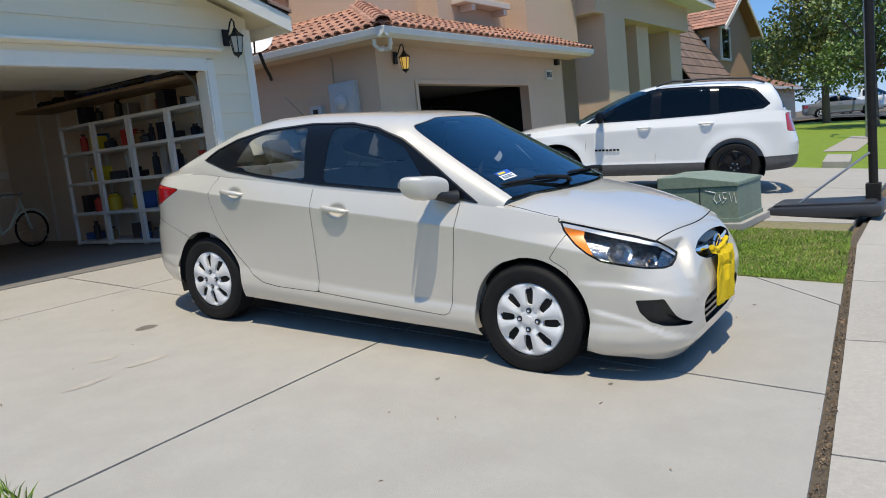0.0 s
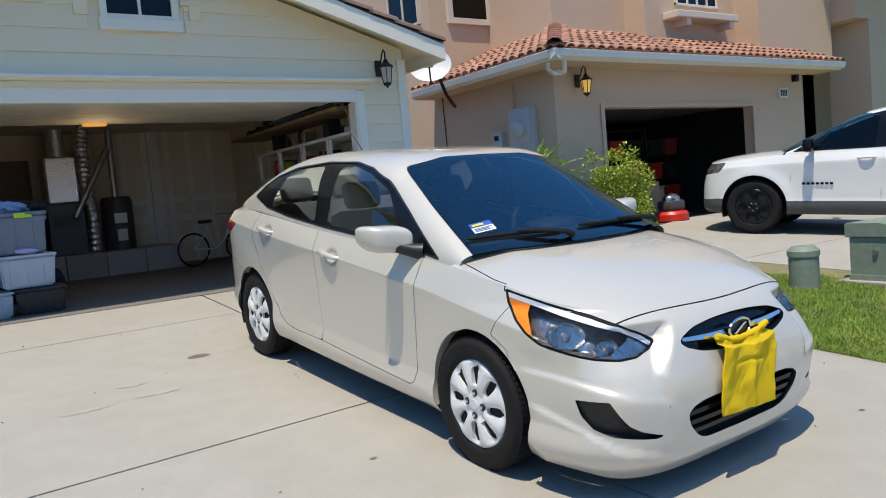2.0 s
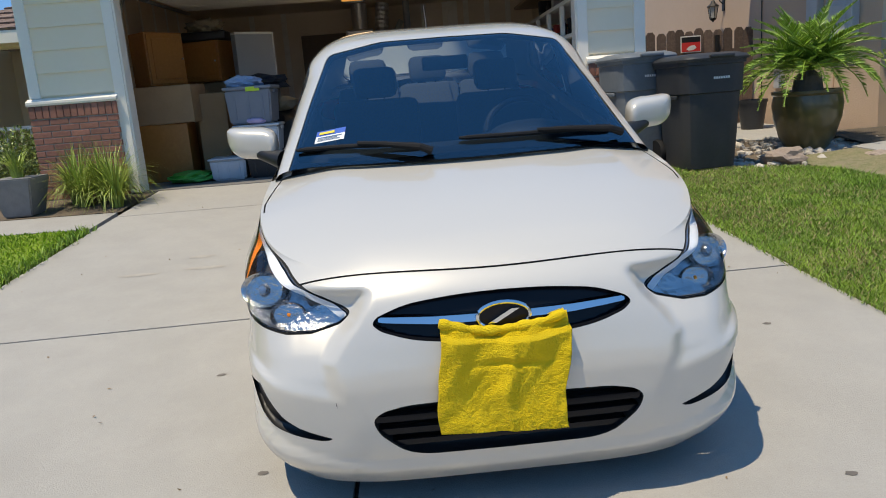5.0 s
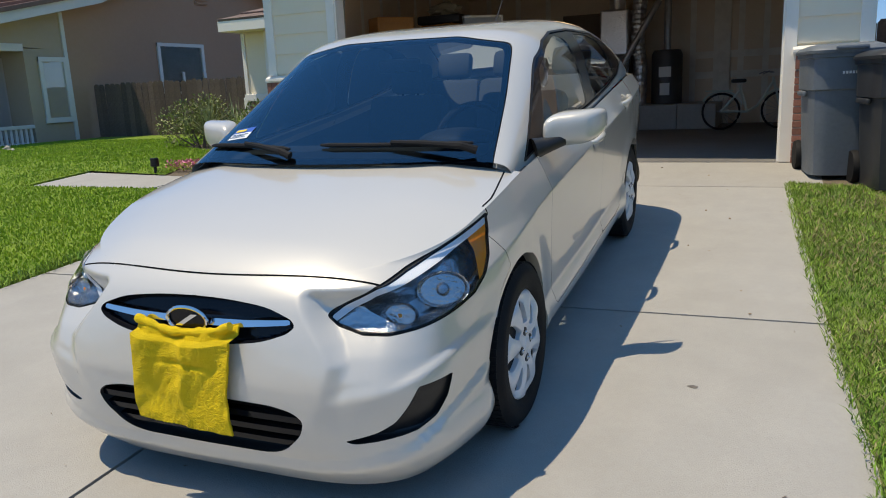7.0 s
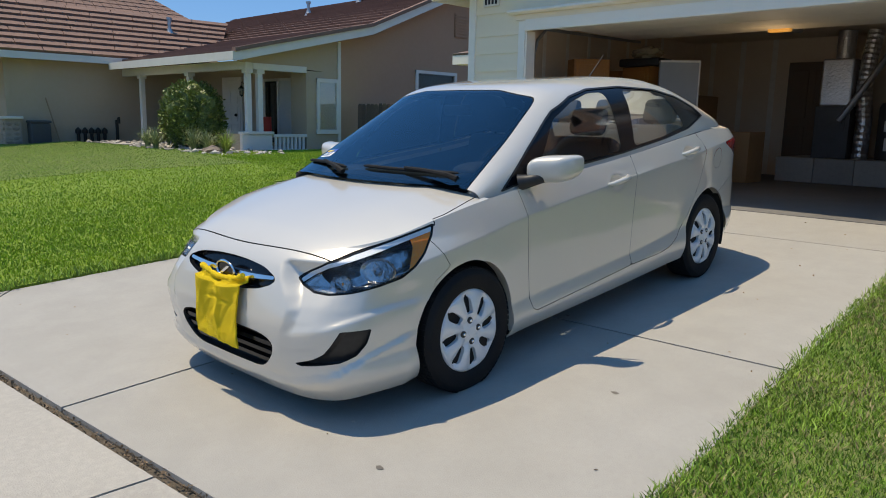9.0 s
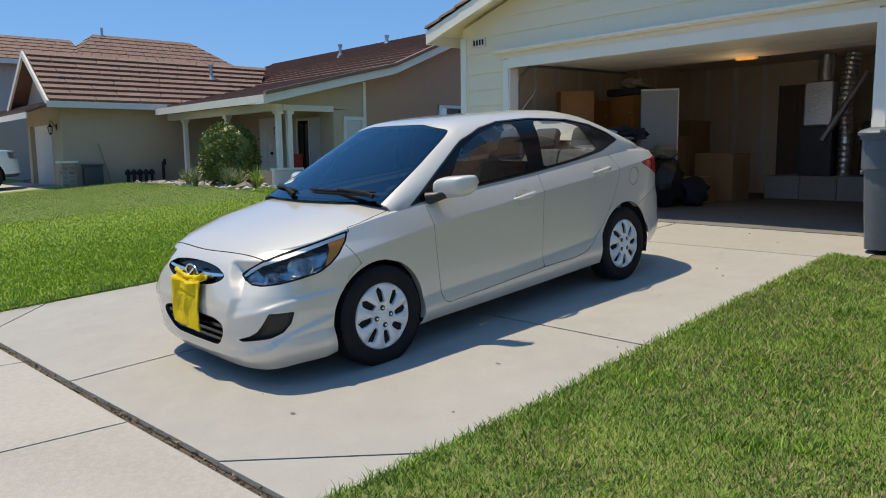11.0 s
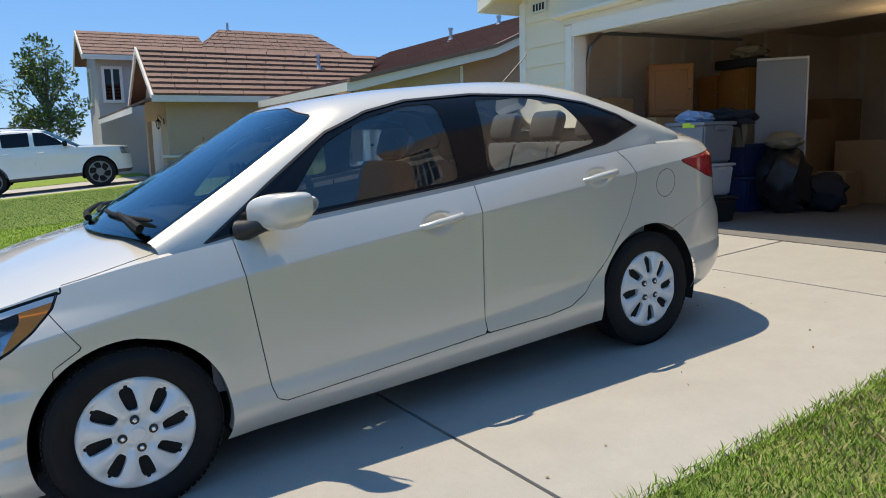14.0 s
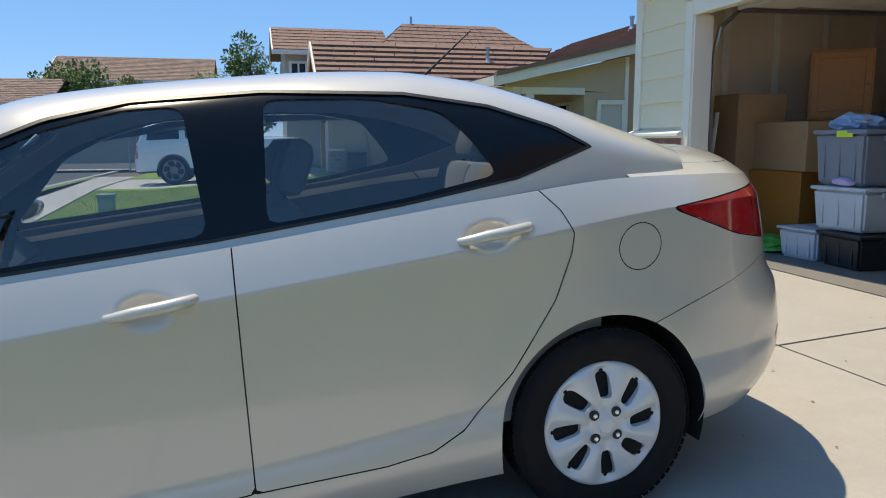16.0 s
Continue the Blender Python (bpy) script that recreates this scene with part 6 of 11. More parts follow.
NB = thing("house", pose(0, 0, 0), "two-storey tan stuccoed house with red tile roofs, its garage open", "house")
T = 0.2
for x0, x1, z0, z1 in ((5.95, 6.95, 0.2, 3.12), (11.0, 12.75, 0.2, 3.12), (6.95, 11.0, 2.49, 3.12)):
    part("wall", box(x0, x1, 0.2, 0.4, z0, z1), STUCCO, NB)
part("wall", box(5.95, 6.15, 0.4, 3.4, 0.2, 3.12), STUCCO, NB)
part("wall", box(12.55, 12.75, 0.4, 6.0, 0.2, 3.12), STUCCO, NB)
part("wall", box(5.98, 7.35, 3.4, 3.6, 0.2, 7.2), STUCCO, NB, "sunlit tan stucco wall")
part("wall", box(5.98, 6.18, 3.6, 10.5, 0.2, 7.2), STUCCO, NB)
part("wall", box(7.35, 9.2, 1.6, 1.8, 3.0, 7.2), STUCCO, NB)
part("wall", box(7.35, 7.55, 1.8, 3.4, 3.0, 7.2), STUCCO, NB)
part("wall", box(9.2, 11.9, 1.1, 1.3, 3.0, 7.2), STUCCO, NB)
part("wall", box(9.2, 9.4, 1.3, 1.8, 3.0, 7.2), STUCCO, NB)
part("wall", box(11.9, 14.6, 0.55, 0.75, 3.3, 7.2), STUCCO, NB)
part("wall", box(11.9, 12.1, 0.75, 1.3, 3.0, 7.2), STUCCO, NB)
part("wall", box(12.75, 17.5, 2.6, 2.8, 0.2, 5.5), STUCCO, NB)
# porch piers and the wall above the entrance
part("pier", box(15.1, 16.5, 0.0, 0.9, 0.2, 4.3), STUCCO, NB)
part("pier", box(18.2, 19.2, 0.3, 1.2, 0.2, 4.3), STUCCO, NB)
part("pier", box(21.2, 22.4, 0.3, 1.2, 0.2, 4.3), STUCCO, NB)
part("wall", box(14.6, 22.4, 0.02, 0.9, 4.3, 5.2), STUCCO, NB)
part("wall", box(16.5, 22.4, 2.6, 2.8, 0.2, 5.0), STUCCO, NB)
part("front_door", box(13.05, 13.95, 2.54, 2.6, 0.5, 2.75, 0.01), DARK_DOOR, NB, "dark front door")
part("transom_window", box(13.0, 14.0, 2.56, 2.6, 2.95, 3.5), DARK_GLASS, NB)
part("transom_frame", box(12.95, 14.05, 2.575, 2.598, 2.9, 3.55), PALE_TRIM, NB)
# garage interior and door
part("garage_floor", box(5.95, 12.6, 0.2, 6.2, 0.30, 0.47), GARAGE_FLOOR, NB)
# walls, ceiling and raised door get the interior's shade through their dark colour
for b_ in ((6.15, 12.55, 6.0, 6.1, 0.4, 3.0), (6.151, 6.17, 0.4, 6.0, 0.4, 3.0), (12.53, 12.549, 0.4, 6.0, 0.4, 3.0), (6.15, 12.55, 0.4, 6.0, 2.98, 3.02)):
    part("garage_lining", box(*b_), INDOOR_SHADE, NB)
part("garage_door", box(7.0, 10.95, 0.55, 2.9, 2.52, 2.56, 0.01), INDOOR_SHADE, NB, "sectional door slid up under the ceiling, indoor shade in its colour")
for x0, x1, z0, z1 in ((6.90, 6.98, 0.45, 2.49), (10.97, 11.05, 0.45, 2.49), (6.9, 11.05, 2.49, 2.56)):
    part("door_trim", box(x0, x1, 0.17, 0.2, z0, z1, 0.004), STUCCO, NB)
# upper window with a planter shelf
part("window", box(10.10, 11.26, 1.06, 1.1, 4.56, 6.0), DARK_GLASS, NB)
for x in (10.07, 10.38, 10.68, 10.98, 11.29):
    part("window_bar", box(x - 0.02, x + 0.02, 1.04, 1.098, 4.53, 6.05), PALE_TRIM, NB)
for z in (4.55, 4.92, 5.29, 5.66, 6.03):
    part("window_bar", box(10.05, 11.31, 1.045, 1.097, z - 0.018, z + 0.018), PALE_TRIM, NB)
part("window_shelf", box(9.69, 11.54, 0.74, 1.10, 4.22, 4.35, 0.015), STUCCO_TRIM, NB, "pale shelf below the upper window")
for x in (10.05, 11.36):
    part("shelf_bracket", box(x - 0.07, x + 0.07, 0.78, 1.10, 4.09, 4.22, 0.01), STUCCO_TRIM, NB)
part("window", box(6.49, 7.30, 3.36, 3.4, 4.64, 6.2), DARK_GLASS, NB)
for x0, x1, z0, z1 in ((6.37, 6.49, 4.53, 6.3), (7.30, 7.42, 4.53, 6.3), (6.49, 7.30, 4.53, 4.64)):
    part("window_frame", box(x0, x1, 3.33, 3.4, z0, z1, 0.004), STUCCO_TRIM, NB)
# a barred window on the side wall
part("window", box(5.95, 5.98, 3.75, 4.75, 4.62, 6.2), DARK_GLASS, NB)
for y in (3.72, 4.25, 4.78):
    part("window_bar", box(5.93, 5.979, y - 0.025, y + 0.025, 4.58, 6.25), STUCCO_TRIM, NB)
for z in (4.60, 5.4, 6.22):
    part("window_bar", box(5.932, 5.978, 3.70, 4.80, z - 0.025, z + 0.025), STUCCO_TRIM, NB)
# fascia and gutter
ez = 3.10
part("gutter", prism([(-0.30, ez), (-0.34, ez + 0.01), (-0.43, ez + 0.05), (-0.45, ez + 0.14), (-0.43, ez + 0.15), (-0.30, ez + 0.15)], 5.42, 13.2, "X"), GUTTER, NB, "white gutter along the eaves")
part("gutter", prism([(5.53, ez), (5.49, ez + 0.01), (5.43, ez + 0.05), (5.41, ez + 0.14), (5.43, ez + 0.15), (5.53, ez + 0.15)], -0.43, 3.4, "Y"), GUTTER, NB)
part("soffit", box(5.5, 13.15, -0.32, 0.2, 3.10, 3.125), STUCCO, NB)
part("soffit", box(5.5, 5.95, 0.2, 3.4, 3.10, 3.125), STUCCO, NB)
for m_ in (pose(5.72, -0.28, 3.0), pose(5.58, -0.12, 3.0, 0, 0, -90)):
    bm = bmesh.new()
    add_path(bm, [(0, -0.02, 0.12), (0.0, -0.02, 0.02), (0.03, 0.02, -0.04), (0.03, 0.10, -0.05), (0.02, 0.16, -0.02)], 0.035, 10)
    part("downpipe_elbow", bm, GUTTER, NB, m=m_, smooth=True)


def barrel(a, b, width, rise, n=6):
    """One half-round tile from its lower end a to its upper end b, as a mesh."""
    a, b = Vector(a), Vector(b)
    up = (b - a).normalized()
    side = up.cross(Vector((0, 0, 1))).normalized()
    nrm = side.cross(up)
    if nrm.z < 0:
        nrm = -nrm
    vs, fs = [], []
    for end, lift in ((a, 0.022), (b, 0.0)):
        for g in np.linspace(0, math.pi, n):
            vs.append(end + side * (-math.cos(g) * width / 2) + nrm * (math.sin(g) * rise + lift))
    for k in range(n - 1):
        fs.append((k, k + 1, n + k + 1, n + k))
    for k in range(n):
        vs.append(vs[k] - nrm * 0.018)
    for k in range(n - 1):
        fs.append((2 * n + k, 2 * n + k + 1, k + 1, k))
    return vs, fs


def barrel_roof(name, quad, parent, pieces, pan=0.20, course=0.34, material=None, piece_material=None):
    """A slope of half-round tiles between eaves a-b and ridge d-c: pieces first, then the rest joined."""
    a, b, c, d = (Vector(p) for p in quad)
    n = max(1, int(((d - a).length + (c - b).length) / 2 / course))
    base = ob_of(name, [v - Vector((0, 0, 0.03)) for v in (a, b, c, d)], [(0, 1, 2, 3)], material, parent, "terracotta barrel tiles")
    e = (b - a).normalized()
    up = ((d - a) - e * (d - a).dot(e)).normalized()
    mesh = None
    vs, fs = [], []
    count = 0
    for k in range(n):
        p, q = a.lerp(d, k / n), b.lerp(c, k / n)
        m = max(1, int((q - p).length / pan))
        for i in range(m):
            s = p + (q - p) * ((i + 0.5) / m)
            hi = s + up * course * 1.10
            if count < pieces:
                if mesh is None:
                    v0, f0 = barrel((0, 0, 0), up * course * 1.10, pan * 0.80, 0.055)
                    mesh = bpy.data.meshes.new("roof_tile")
                    mesh.from_pydata([tuple(v) for v in v0], [], f0)
                    mesh.materials.append(piece_material)
                o = new("roof_tile", mesh)
                o.parent = base
                o.location = s
                count += 1
            else:
                v0, f0 = barrel(s, hi, pan * 0.80, 0.055)
                n0 = len(vs)
                vs += v0
                fs += [tuple(j + n0 for j in f) for f in f0]
    if vs:
        o = ob_of("roof_tiles", vs, fs, material, base)
        o["kind"] = "stuff"
    return base


lo, up_ = 3.25, 0.40
hip = (7.45, 1.65, lo + 2.0 * up_)
barrel_roof("roof", ((5.43, -0.43, lo), (9.3, -0.43, lo), (9.3, 1.62, lo + 2.0 * up_), hip), NB, 210, material=RED_TILE, piece_material=RED_PIECE)
barrel_roof("roof", ((9.3, -0.43, lo), (13.2, -0.43, lo), (13.2, 1.1, lo + 1.53 * up_), (9.3, 1.1, lo + 1.53 * up_)), NB, 0, material=RED_TILE)
barrel_roof("roof", ((5.43, 3.4, lo), (5.43, -0.43, lo), hip, (7.45, 3.4, lo + 2.0 * up_)), NB, 120, material=RED_TILE, piece_material=RED_PIECE)
h0, h1 = Vector((5.43, -0.43, lo + 0.03)), Vector(hip) + Vector((0, 0, 0.05))
for k in range(9):
    p, q = h0.lerp(h1, k / 9), h0.lerp(h1, (k + 1.15) / 9)
    v0, f0 = barrel(p, q, 0.24, 0.10, 8)
    ob_of("hip_tile", v0, f0, RED_PIECE, NB)
# the sloping roof over the entrance
part("porch_roof", prism([(14.2, 5.25), (23.6, 5.05), (23.6, 5.2), (14.2, 5.55)], -0.6, 2.9, "Y"), GUTTER, NB, "white fascia of the porch roof")
tile_roof("porch_tiles", (14.2, -0.6, 5.5), (23.6, -0.6, 5.2), (23.6, 2.9, 6.4), (14.2, 2.9, 6.7), RED_TILE, "terracotta tiles", parent=NB, flat=False, rib=0.22)
lantern(pose(6.42, 0.178, 2.86), True, "black iron wall lantern, lit, on tan stucco")
lantern(pose(14.6, 2.58, 2.6), True, "black iron wall lantern, lit, beside the front door")
lantern(pose(5.976, 4.6, 2.35, 0, 0, -90), False, "black iron wall lantern on tan stucco")

# number plate of the house as bars; flood lamp
sg = tagged(part("house_sign", box(11.85, 12.15, 0.16, 0.196, 2.63, 2.83, 0.005), PALE_TRIM), "small white sign with dark marks on tan stucco", "sign")
for k in range(4):
    part("mark", box(11.89 + k * 0.06, 11.925 + k * 0.06, 0.154, 0.16, 2.67, 2.79), IRON, sg)
fl = tagged(part("flood_lamp", box(12.35, 12.47, 0.10, 0.2, 2.95, 3.08, 0.01), IRON), "small dark flood lamp on tan stucco", "lamp")
sg = tagged(part("house_sign", box(-3.20, -2.92, -0.045, -0.024, 2.94, 3.07, 0.004), PALE_TRIM), "small white sign with dark marks on the cream wall", "sign")
for k in range(4):
    part("mark", box(-3.165 + k * 0.06, -3.13 + k * 0.06, -0.050, -0.045, 2.965, 3.045), IRON, sg)

# meters on the side wall
METER_GREY = mat("grey meter enamel", (0.50, 0.51, 0.52), 0.45, spots=[(8, 0.3, (0.42, 0.42, 0.43))])
o = thing("meter_panel", pose(5.95, 0.95, 2.1), "tall grey electric meter panel on the side wall", "meter")
part("panel", box(-0.10, -0.002, -0.32, 0.26, -0.52, 0.50, 0.01), METER_GREY, o)
part("door", box(-0.115, -0.10, -0.28, 0.22, -0.05, 0.46, 0.008), METER_GREY, o)
part("meter_dome", blob(0.13, (0.7, 1, 1), 0, at=(-0.14, -0.02, 0.18)), METER_GREY, o, smooth=True)
part("lower_door", box(-0.112, -0.10, -0.20, 0.16, -0.46, -0.12, 0.008), METER_GREY, o)
o = thing("junction_box", pose(5.95, 1.55, 2.05), "small grey junction box with a warning label", "junction box")
part("case", box(-0.10, -0.002, -0.13, 0.13, -0.24, 0.24, 0.01), METER_GREY, o)
part("label_plate", box(-0.104, -0.10, -0.05, 0.06, 0.10, 0.18), IRON, o)
o = thing("gas_meter", pose(5.95, 2.5, 1.35), "round glass meter on the side wall", "meter")
part("meter_body", lathe([(0.002, -0.10), (0.10, -0.10), (0.11, 0.0), (0.11, 0.02), (0.002, 0.02)], 20, "X"), METER_GREY, o, smooth=True, m=pose(-0.02, 0, 0))
part("base", box(-0.08, -0.002, -0.09, 0.09, -0.35, -0.08, 0.01), METER_GREY, o)
bm = bmesh.new()
add_path(bm, [(5.93, 1.15, 0.5), (5.93, 1.15, 3.05)], 0.022, 8)
tagged(part("conduit", bm, STUCCO), "painted conduit up the side wall", "pipe")
bm = bmesh.new()
add_path(bm, [(5.94, 3.15, 3.1), (5.935, 3.12, 2.0), (5.94, 3.10, 0.6)], 0.008, 6)
tagged(part("cable", bm, IRON), "black cable down the side wall", "cable")

# satellite dish
DISH_WHITE = mat("dish enamel", (0.72, 0.73, 0.73), 0.45, spots=[(6, 0.25, (0.6, 0.6, 0.6))])
o = thing("satellite_dish", pose(5.14, 1.83, 2.94), "white satellite dish on a bent mast at the eaves", "satellite dish")
turn = Matrix.Translation((-0.42, -0.18, 0.42)) @ Vector((-0.55, -0.75, 0.32)).to_track_quat("Z", "Y").to_matrix().to_4x4()
part("reflector", lathe([(0.001, 0.0), (0.15, 0.012), (0.27, 0.045), (0.33, 0.072), (0.335, 0.070), (0.27, 0.038), (0.15, 0.004), (0.001, -0.008)], 40), DISH_WHITE, o, smooth=True, m=turn @ Matrix.Scale(0.85, 4, (0, 1, 0)))
part("print", box(-0.05, 0.03, 0.10, 0.18, 0.030, 0.033), IRON, o, m=turn)
part("print", box(-0.09, 0.09, 0.03, 0.06, 0.012, 0.015), METER_GREY, o, m=turn)
bm = bmesh.new()
add_path(bm, [(0.30, 0.25, -0.14), (0.12, 0.08, -0.10), (-0.05, -0.02, 0.02), (-0.25, -0.10, 0.36)], 0.028, 10)
part("mast", bm, IRON, o, smooth=True)
bm = bmesh.new()
add_path(bm, [turn @ Vector((0, -0.30, 0.05)), turn @ Vector((0, -0.36, 0.22)), turn @ Vector((0, -0.22, 0.42))], 0.014, 8)
part("feed_arm", bm, IRON, o)
part("feed", tube(turn @ Vector((-0.06, -0.20, 0.42)), turn @ Vector((0.06, -0.20, 0.42)), 0.035), METER_GREY, o)

# neighbour's drive and its gravel edge
next_rise = lambda y: 0.08 * min(1.0, max(0.0, (y + 6.4) / 3.2))
slabs("neighbour_drive", [[(5.95, -6.4), (9.6, -6.4), (9.2, -3.2), (5.25, -3.2)], [(9.6, -6.4), (13.2, -6.4), (13.0, -3.2), (9.2, -3.2)], [(5.25, -3.2), (9.2, -3.2), (9.1, 0.18), (4.88, -1.1)], [(9.2, -3.2), (13.0, -3.2), (12.8, 0.18), (9.1, 0.18)]], CONCRETE, lift=next_rise, label="pale concrete drive before the neighbour's garage", category="driveway")
strip_v, strip_f = [], []
strip_y = np.linspace(-6.40, -1.15, 12)
for y in strip_y:
    xl, xr = np.interp(y, [-6.4, -4.2, -3.0, -1.75, -1.15], [5.18, 5.12, 4.73, 4.33, 4.2]), np.interp(y, [-6.4, -3.2, -1.1], [5.97, 5.27, 4.90])
    for k in range(5):
        strip_v.append((xl + (xr - xl) * k / 4, y, gz(0, y) + 0.008 + (next_rise(y) - 0.018) * (k / 4) ** 0.7))
for a in range(11):
    for k in range(4):
        strip_f.append((a * 5 + k, a * 5 + k + 1, a * 5 + k + 6, a * 5 + k + 5))
tagged(ob_of("drive_edge", strip_v, strip_f, mat("worn grass and dirt", (0.22, 0.19, 0.10), 0.95, spots=[(3, 0.7, (0.25, 0.20, 0.14)), (14, 0.6, (0.10, 0.13, 0.035)), (60, 0.5, (0.30, 0.26, 0.15))], bump=0.9, bump_scale=90)), "strip of worn grass and dirt along the neighbour's drive", "dirt", kind="structure")
sheet("drive_bed", [(5.3, -6.4), (13.2, -6.4), (12.8, 0.18), (5.2, 0.18)], lambda y: next_rise(y) - 0.03, JOINT, label="dirt beside the neighbour's drive", category="dirt")
slabs("side_path", [[(3.3, 0.3), (5.8, 0.3), (5.8, 3.3), (3.3, 3.3)], [(4.6, -0.9), (5.9, -0.9), (5.9, 0.28), (4.6, 0.28)]], CONCRETE, label="concrete side path beside the garage", category="path")
sheet("bed", [(2.62, -1.05), (3.95, -1.45), (4.35, -1.75), (5.3, -1.2), (6.0, 0.2), (3.2, 0.3), (3.2, 0.0), (2.62, 0.0)], -0.005, SOIL, label="bare soil bed between the drives", category="soil")


# ---- the other vehicles ----
BLACK_RIM = mat("gloss black wheel", (0.012, 0.012, 0.013), 0.25, metal=0.5)
BARE_GREY = mat("grey bumper cladding", (0.06, 0.06, 0.062), 0.6, spots=[(20, 0.3, (0.09, 0.09, 0.09))])


def estate(label, category, K, dlo, panes, screen, rear_screen, paint, rim, clad_z, wheel, tail, head, seams, handles, mirror, glass_mat, rails=0.0, slots=5, seats=True, detail=True, pillars=None):
    """A tall car by its curves: nose towards -y, origin between the axles on the ground."""
    GAPS.clear()
    sh = Shell(**K)
    c = thing("car", pose(0, 0, 0), label, category)
    side = sh.side
    for yw in K["axles"]:
        side = arch_cut(side, yw, K["hub"], K["arch"])
        arch_liner(yw, K["hub"], K["arch"] + 0.01, 0.5, K["half_w"] - 0.05, c)
    if clad_z:
        low, side = split(side, lambda p: p[:, 2] - clad_z(p[:, 1]))
        for s_ in (low, low.mirrored()):
            for one in s_.pieces():
                one.link("lower_cladding", BARE_GREY, c, "dark grey plastic lower cladding")
    t_skin, side = split(side, in_yz(tail), 0.002)
    h_skin, side = split(side, in_yz(head), 0.002)
    for line in seams:
        band, side = split(side, lambda p, line=line: poly_dist(p[:, 1], p[:, 2], [line[0]] + line[1:] + [(q[0] + 0.006, q[1]) for q in reversed(line)]))
        for one in band.both().pieces():
            one.pushed(0.004).link("door_joint", UNDERBODY, c, soft=False)
    side.both().link("body", paint, c)
    for s in (t_skin, t_skin.mirrored()):
        s.link("tail_light", RED_LENS, c)
    for s in (h_skin, h_skin.mirrored()):
        s.link("headlight", LAMP_GREY, c)
    y_ws = K["house"][0]
    sh.lid(-9, y_ws + 0.16, "hood").both().link("bonnet", paint, c)
    house = sh.house(120, 50)
    ws, house = split(house, in_xz(screen, y_max=K["ws_top"]))
    rs, house = split(house, in_xz(rear_screen, y_min=K["rs_from"]))
    dl, house = split(house, in_yz(dlo))
    house.both().link("roof", paint, c)
    ws.both().link("windscreen", WINDSCREEN, c)
    rs.both().link("rear_window", glass_mat, c)
    fr = dl
    for poly in panes:
        p, fr = split(fr, in_yz(round_poly(poly, 0.03)))
        for s in (p, p.mirrored()):
            s.pushed(0.005).link("side_window", glass_mat, c)
    for s in (fr, fr.mirrored()):
        s.pushed(0.002).link("window_frame", pillars or (GLOSS_BLACK if detail else BLACK), c)
    W = K["half_w"]
    part("floor_pan", box(-W + 0.2, W - 0.2, K["axles"][0] - 0.4, K["axles"][1] + 0.4, K["hub"] - 0.08, K["hub"] - 0.02), UNDERBODY, c)
    part("cabin_floor", box(-W + 0.15, W - 0.15, K["house"][0] + 0.3, K["house"][1] - 0.3, K["hub"] + 0.1, K["hub"] + 0.16), UNDERBODY, c)
    card, _ = split(sh.side, in_yz([(K["house"][0] + 0.25, 0.5), (K["house"][1] - 0.2, 0.5), (K["house"][1] - 0.2, K["belt"]), (K["house"][0] + 0.25, K["belt"] - 0.02)]))
    for s in (card, card.mirrored()):
        s.pushed(0.07).link("door_card", TRIM_GREY, c)
    if seats:
        for x in (W * 0.42, -W * 0.42):
            car_seat(c, x, -0.05, K["hub"] + 0.22, 0.62)
            car_seat(c, x, 0.85, K["hub"] + 0.24, 0.58)
    r, w, rr = wheel
    for yw in K["axles"]:
        for sx in (1, -1):
            m = pose(sx * (W - w / 2 - 0.02), yw, r, 12 * sx) @ (Matrix.Identity(4) if sx > 0 else Matrix.Rotation(math.pi, 4, "Z"))
            car_wheel(c, m, r, w, rr, slots, rim, BLACK, 5, slot=(0.36, 0.90, 0.52), spoke_name="rim")
    for (yh, zh) in handles:
        i = np.argmin(np.hypot(sh.side.co[:, 1] - yh, sh.side.co[:, 2] - zh) + (sh.side.co[:, 0] < 0.5))
        xh = sh.side.co[i][0]
        for sx in (1, -1):
            bm = bmesh.new()
            add_path(bm, [(sx * (xh - 0.005), yh - 0.10, zh), (sx * (xh + 0.035), yh - 0.06, zh), (sx * (xh + 0.04), yh, zh + 0.004), (sx * (xh + 0.035), yh + 0.06, zh + 0.004), (sx * (xh - 0.005), yh + 0.10, zh + 0.004)], 0.016, 8)
            part("door_handle", bm, paint, c, smooth=True)
    ym, zm = mirror
    for sx in (1, -1):
        part("wing_mirror", box(sx * (W + 0.02) if sx > 0 else -W - 0.20, W + 0.20 if sx > 0 else -W - 0.02, ym - 0.07, ym + 0.05, zm - 0.08, zm + 0.09, 0.035), GLOSS_BLACK, c, smooth=True)
        part("mirror_foot", box(W - 0.12 if sx > 0 else -W - 0.04, W + 0.04 if sx > 0 else -W + 0.12, ym - 0.03, ym + 0.03, zm - 0.06, zm - 0.01, 0.01), GLOSS_BLACK, c)
    if rails:
        for sx in (1, -1):
            bm = bmesh.new()
            ys = np.linspace(K["ws_top"] + 0.15, K["rs_from"] + 0.05, 9)
            add_path(bm, [(sx * rails, y, float(sh.c["roof"](y)) - 0.005 + (0.03 if 0 < k < 8 else -0.02)) for k, y in enumerate(ys)], 0.016, 8)
            part("roof_rail", bm, BLACK, c, smooth=True)
    return c, sh


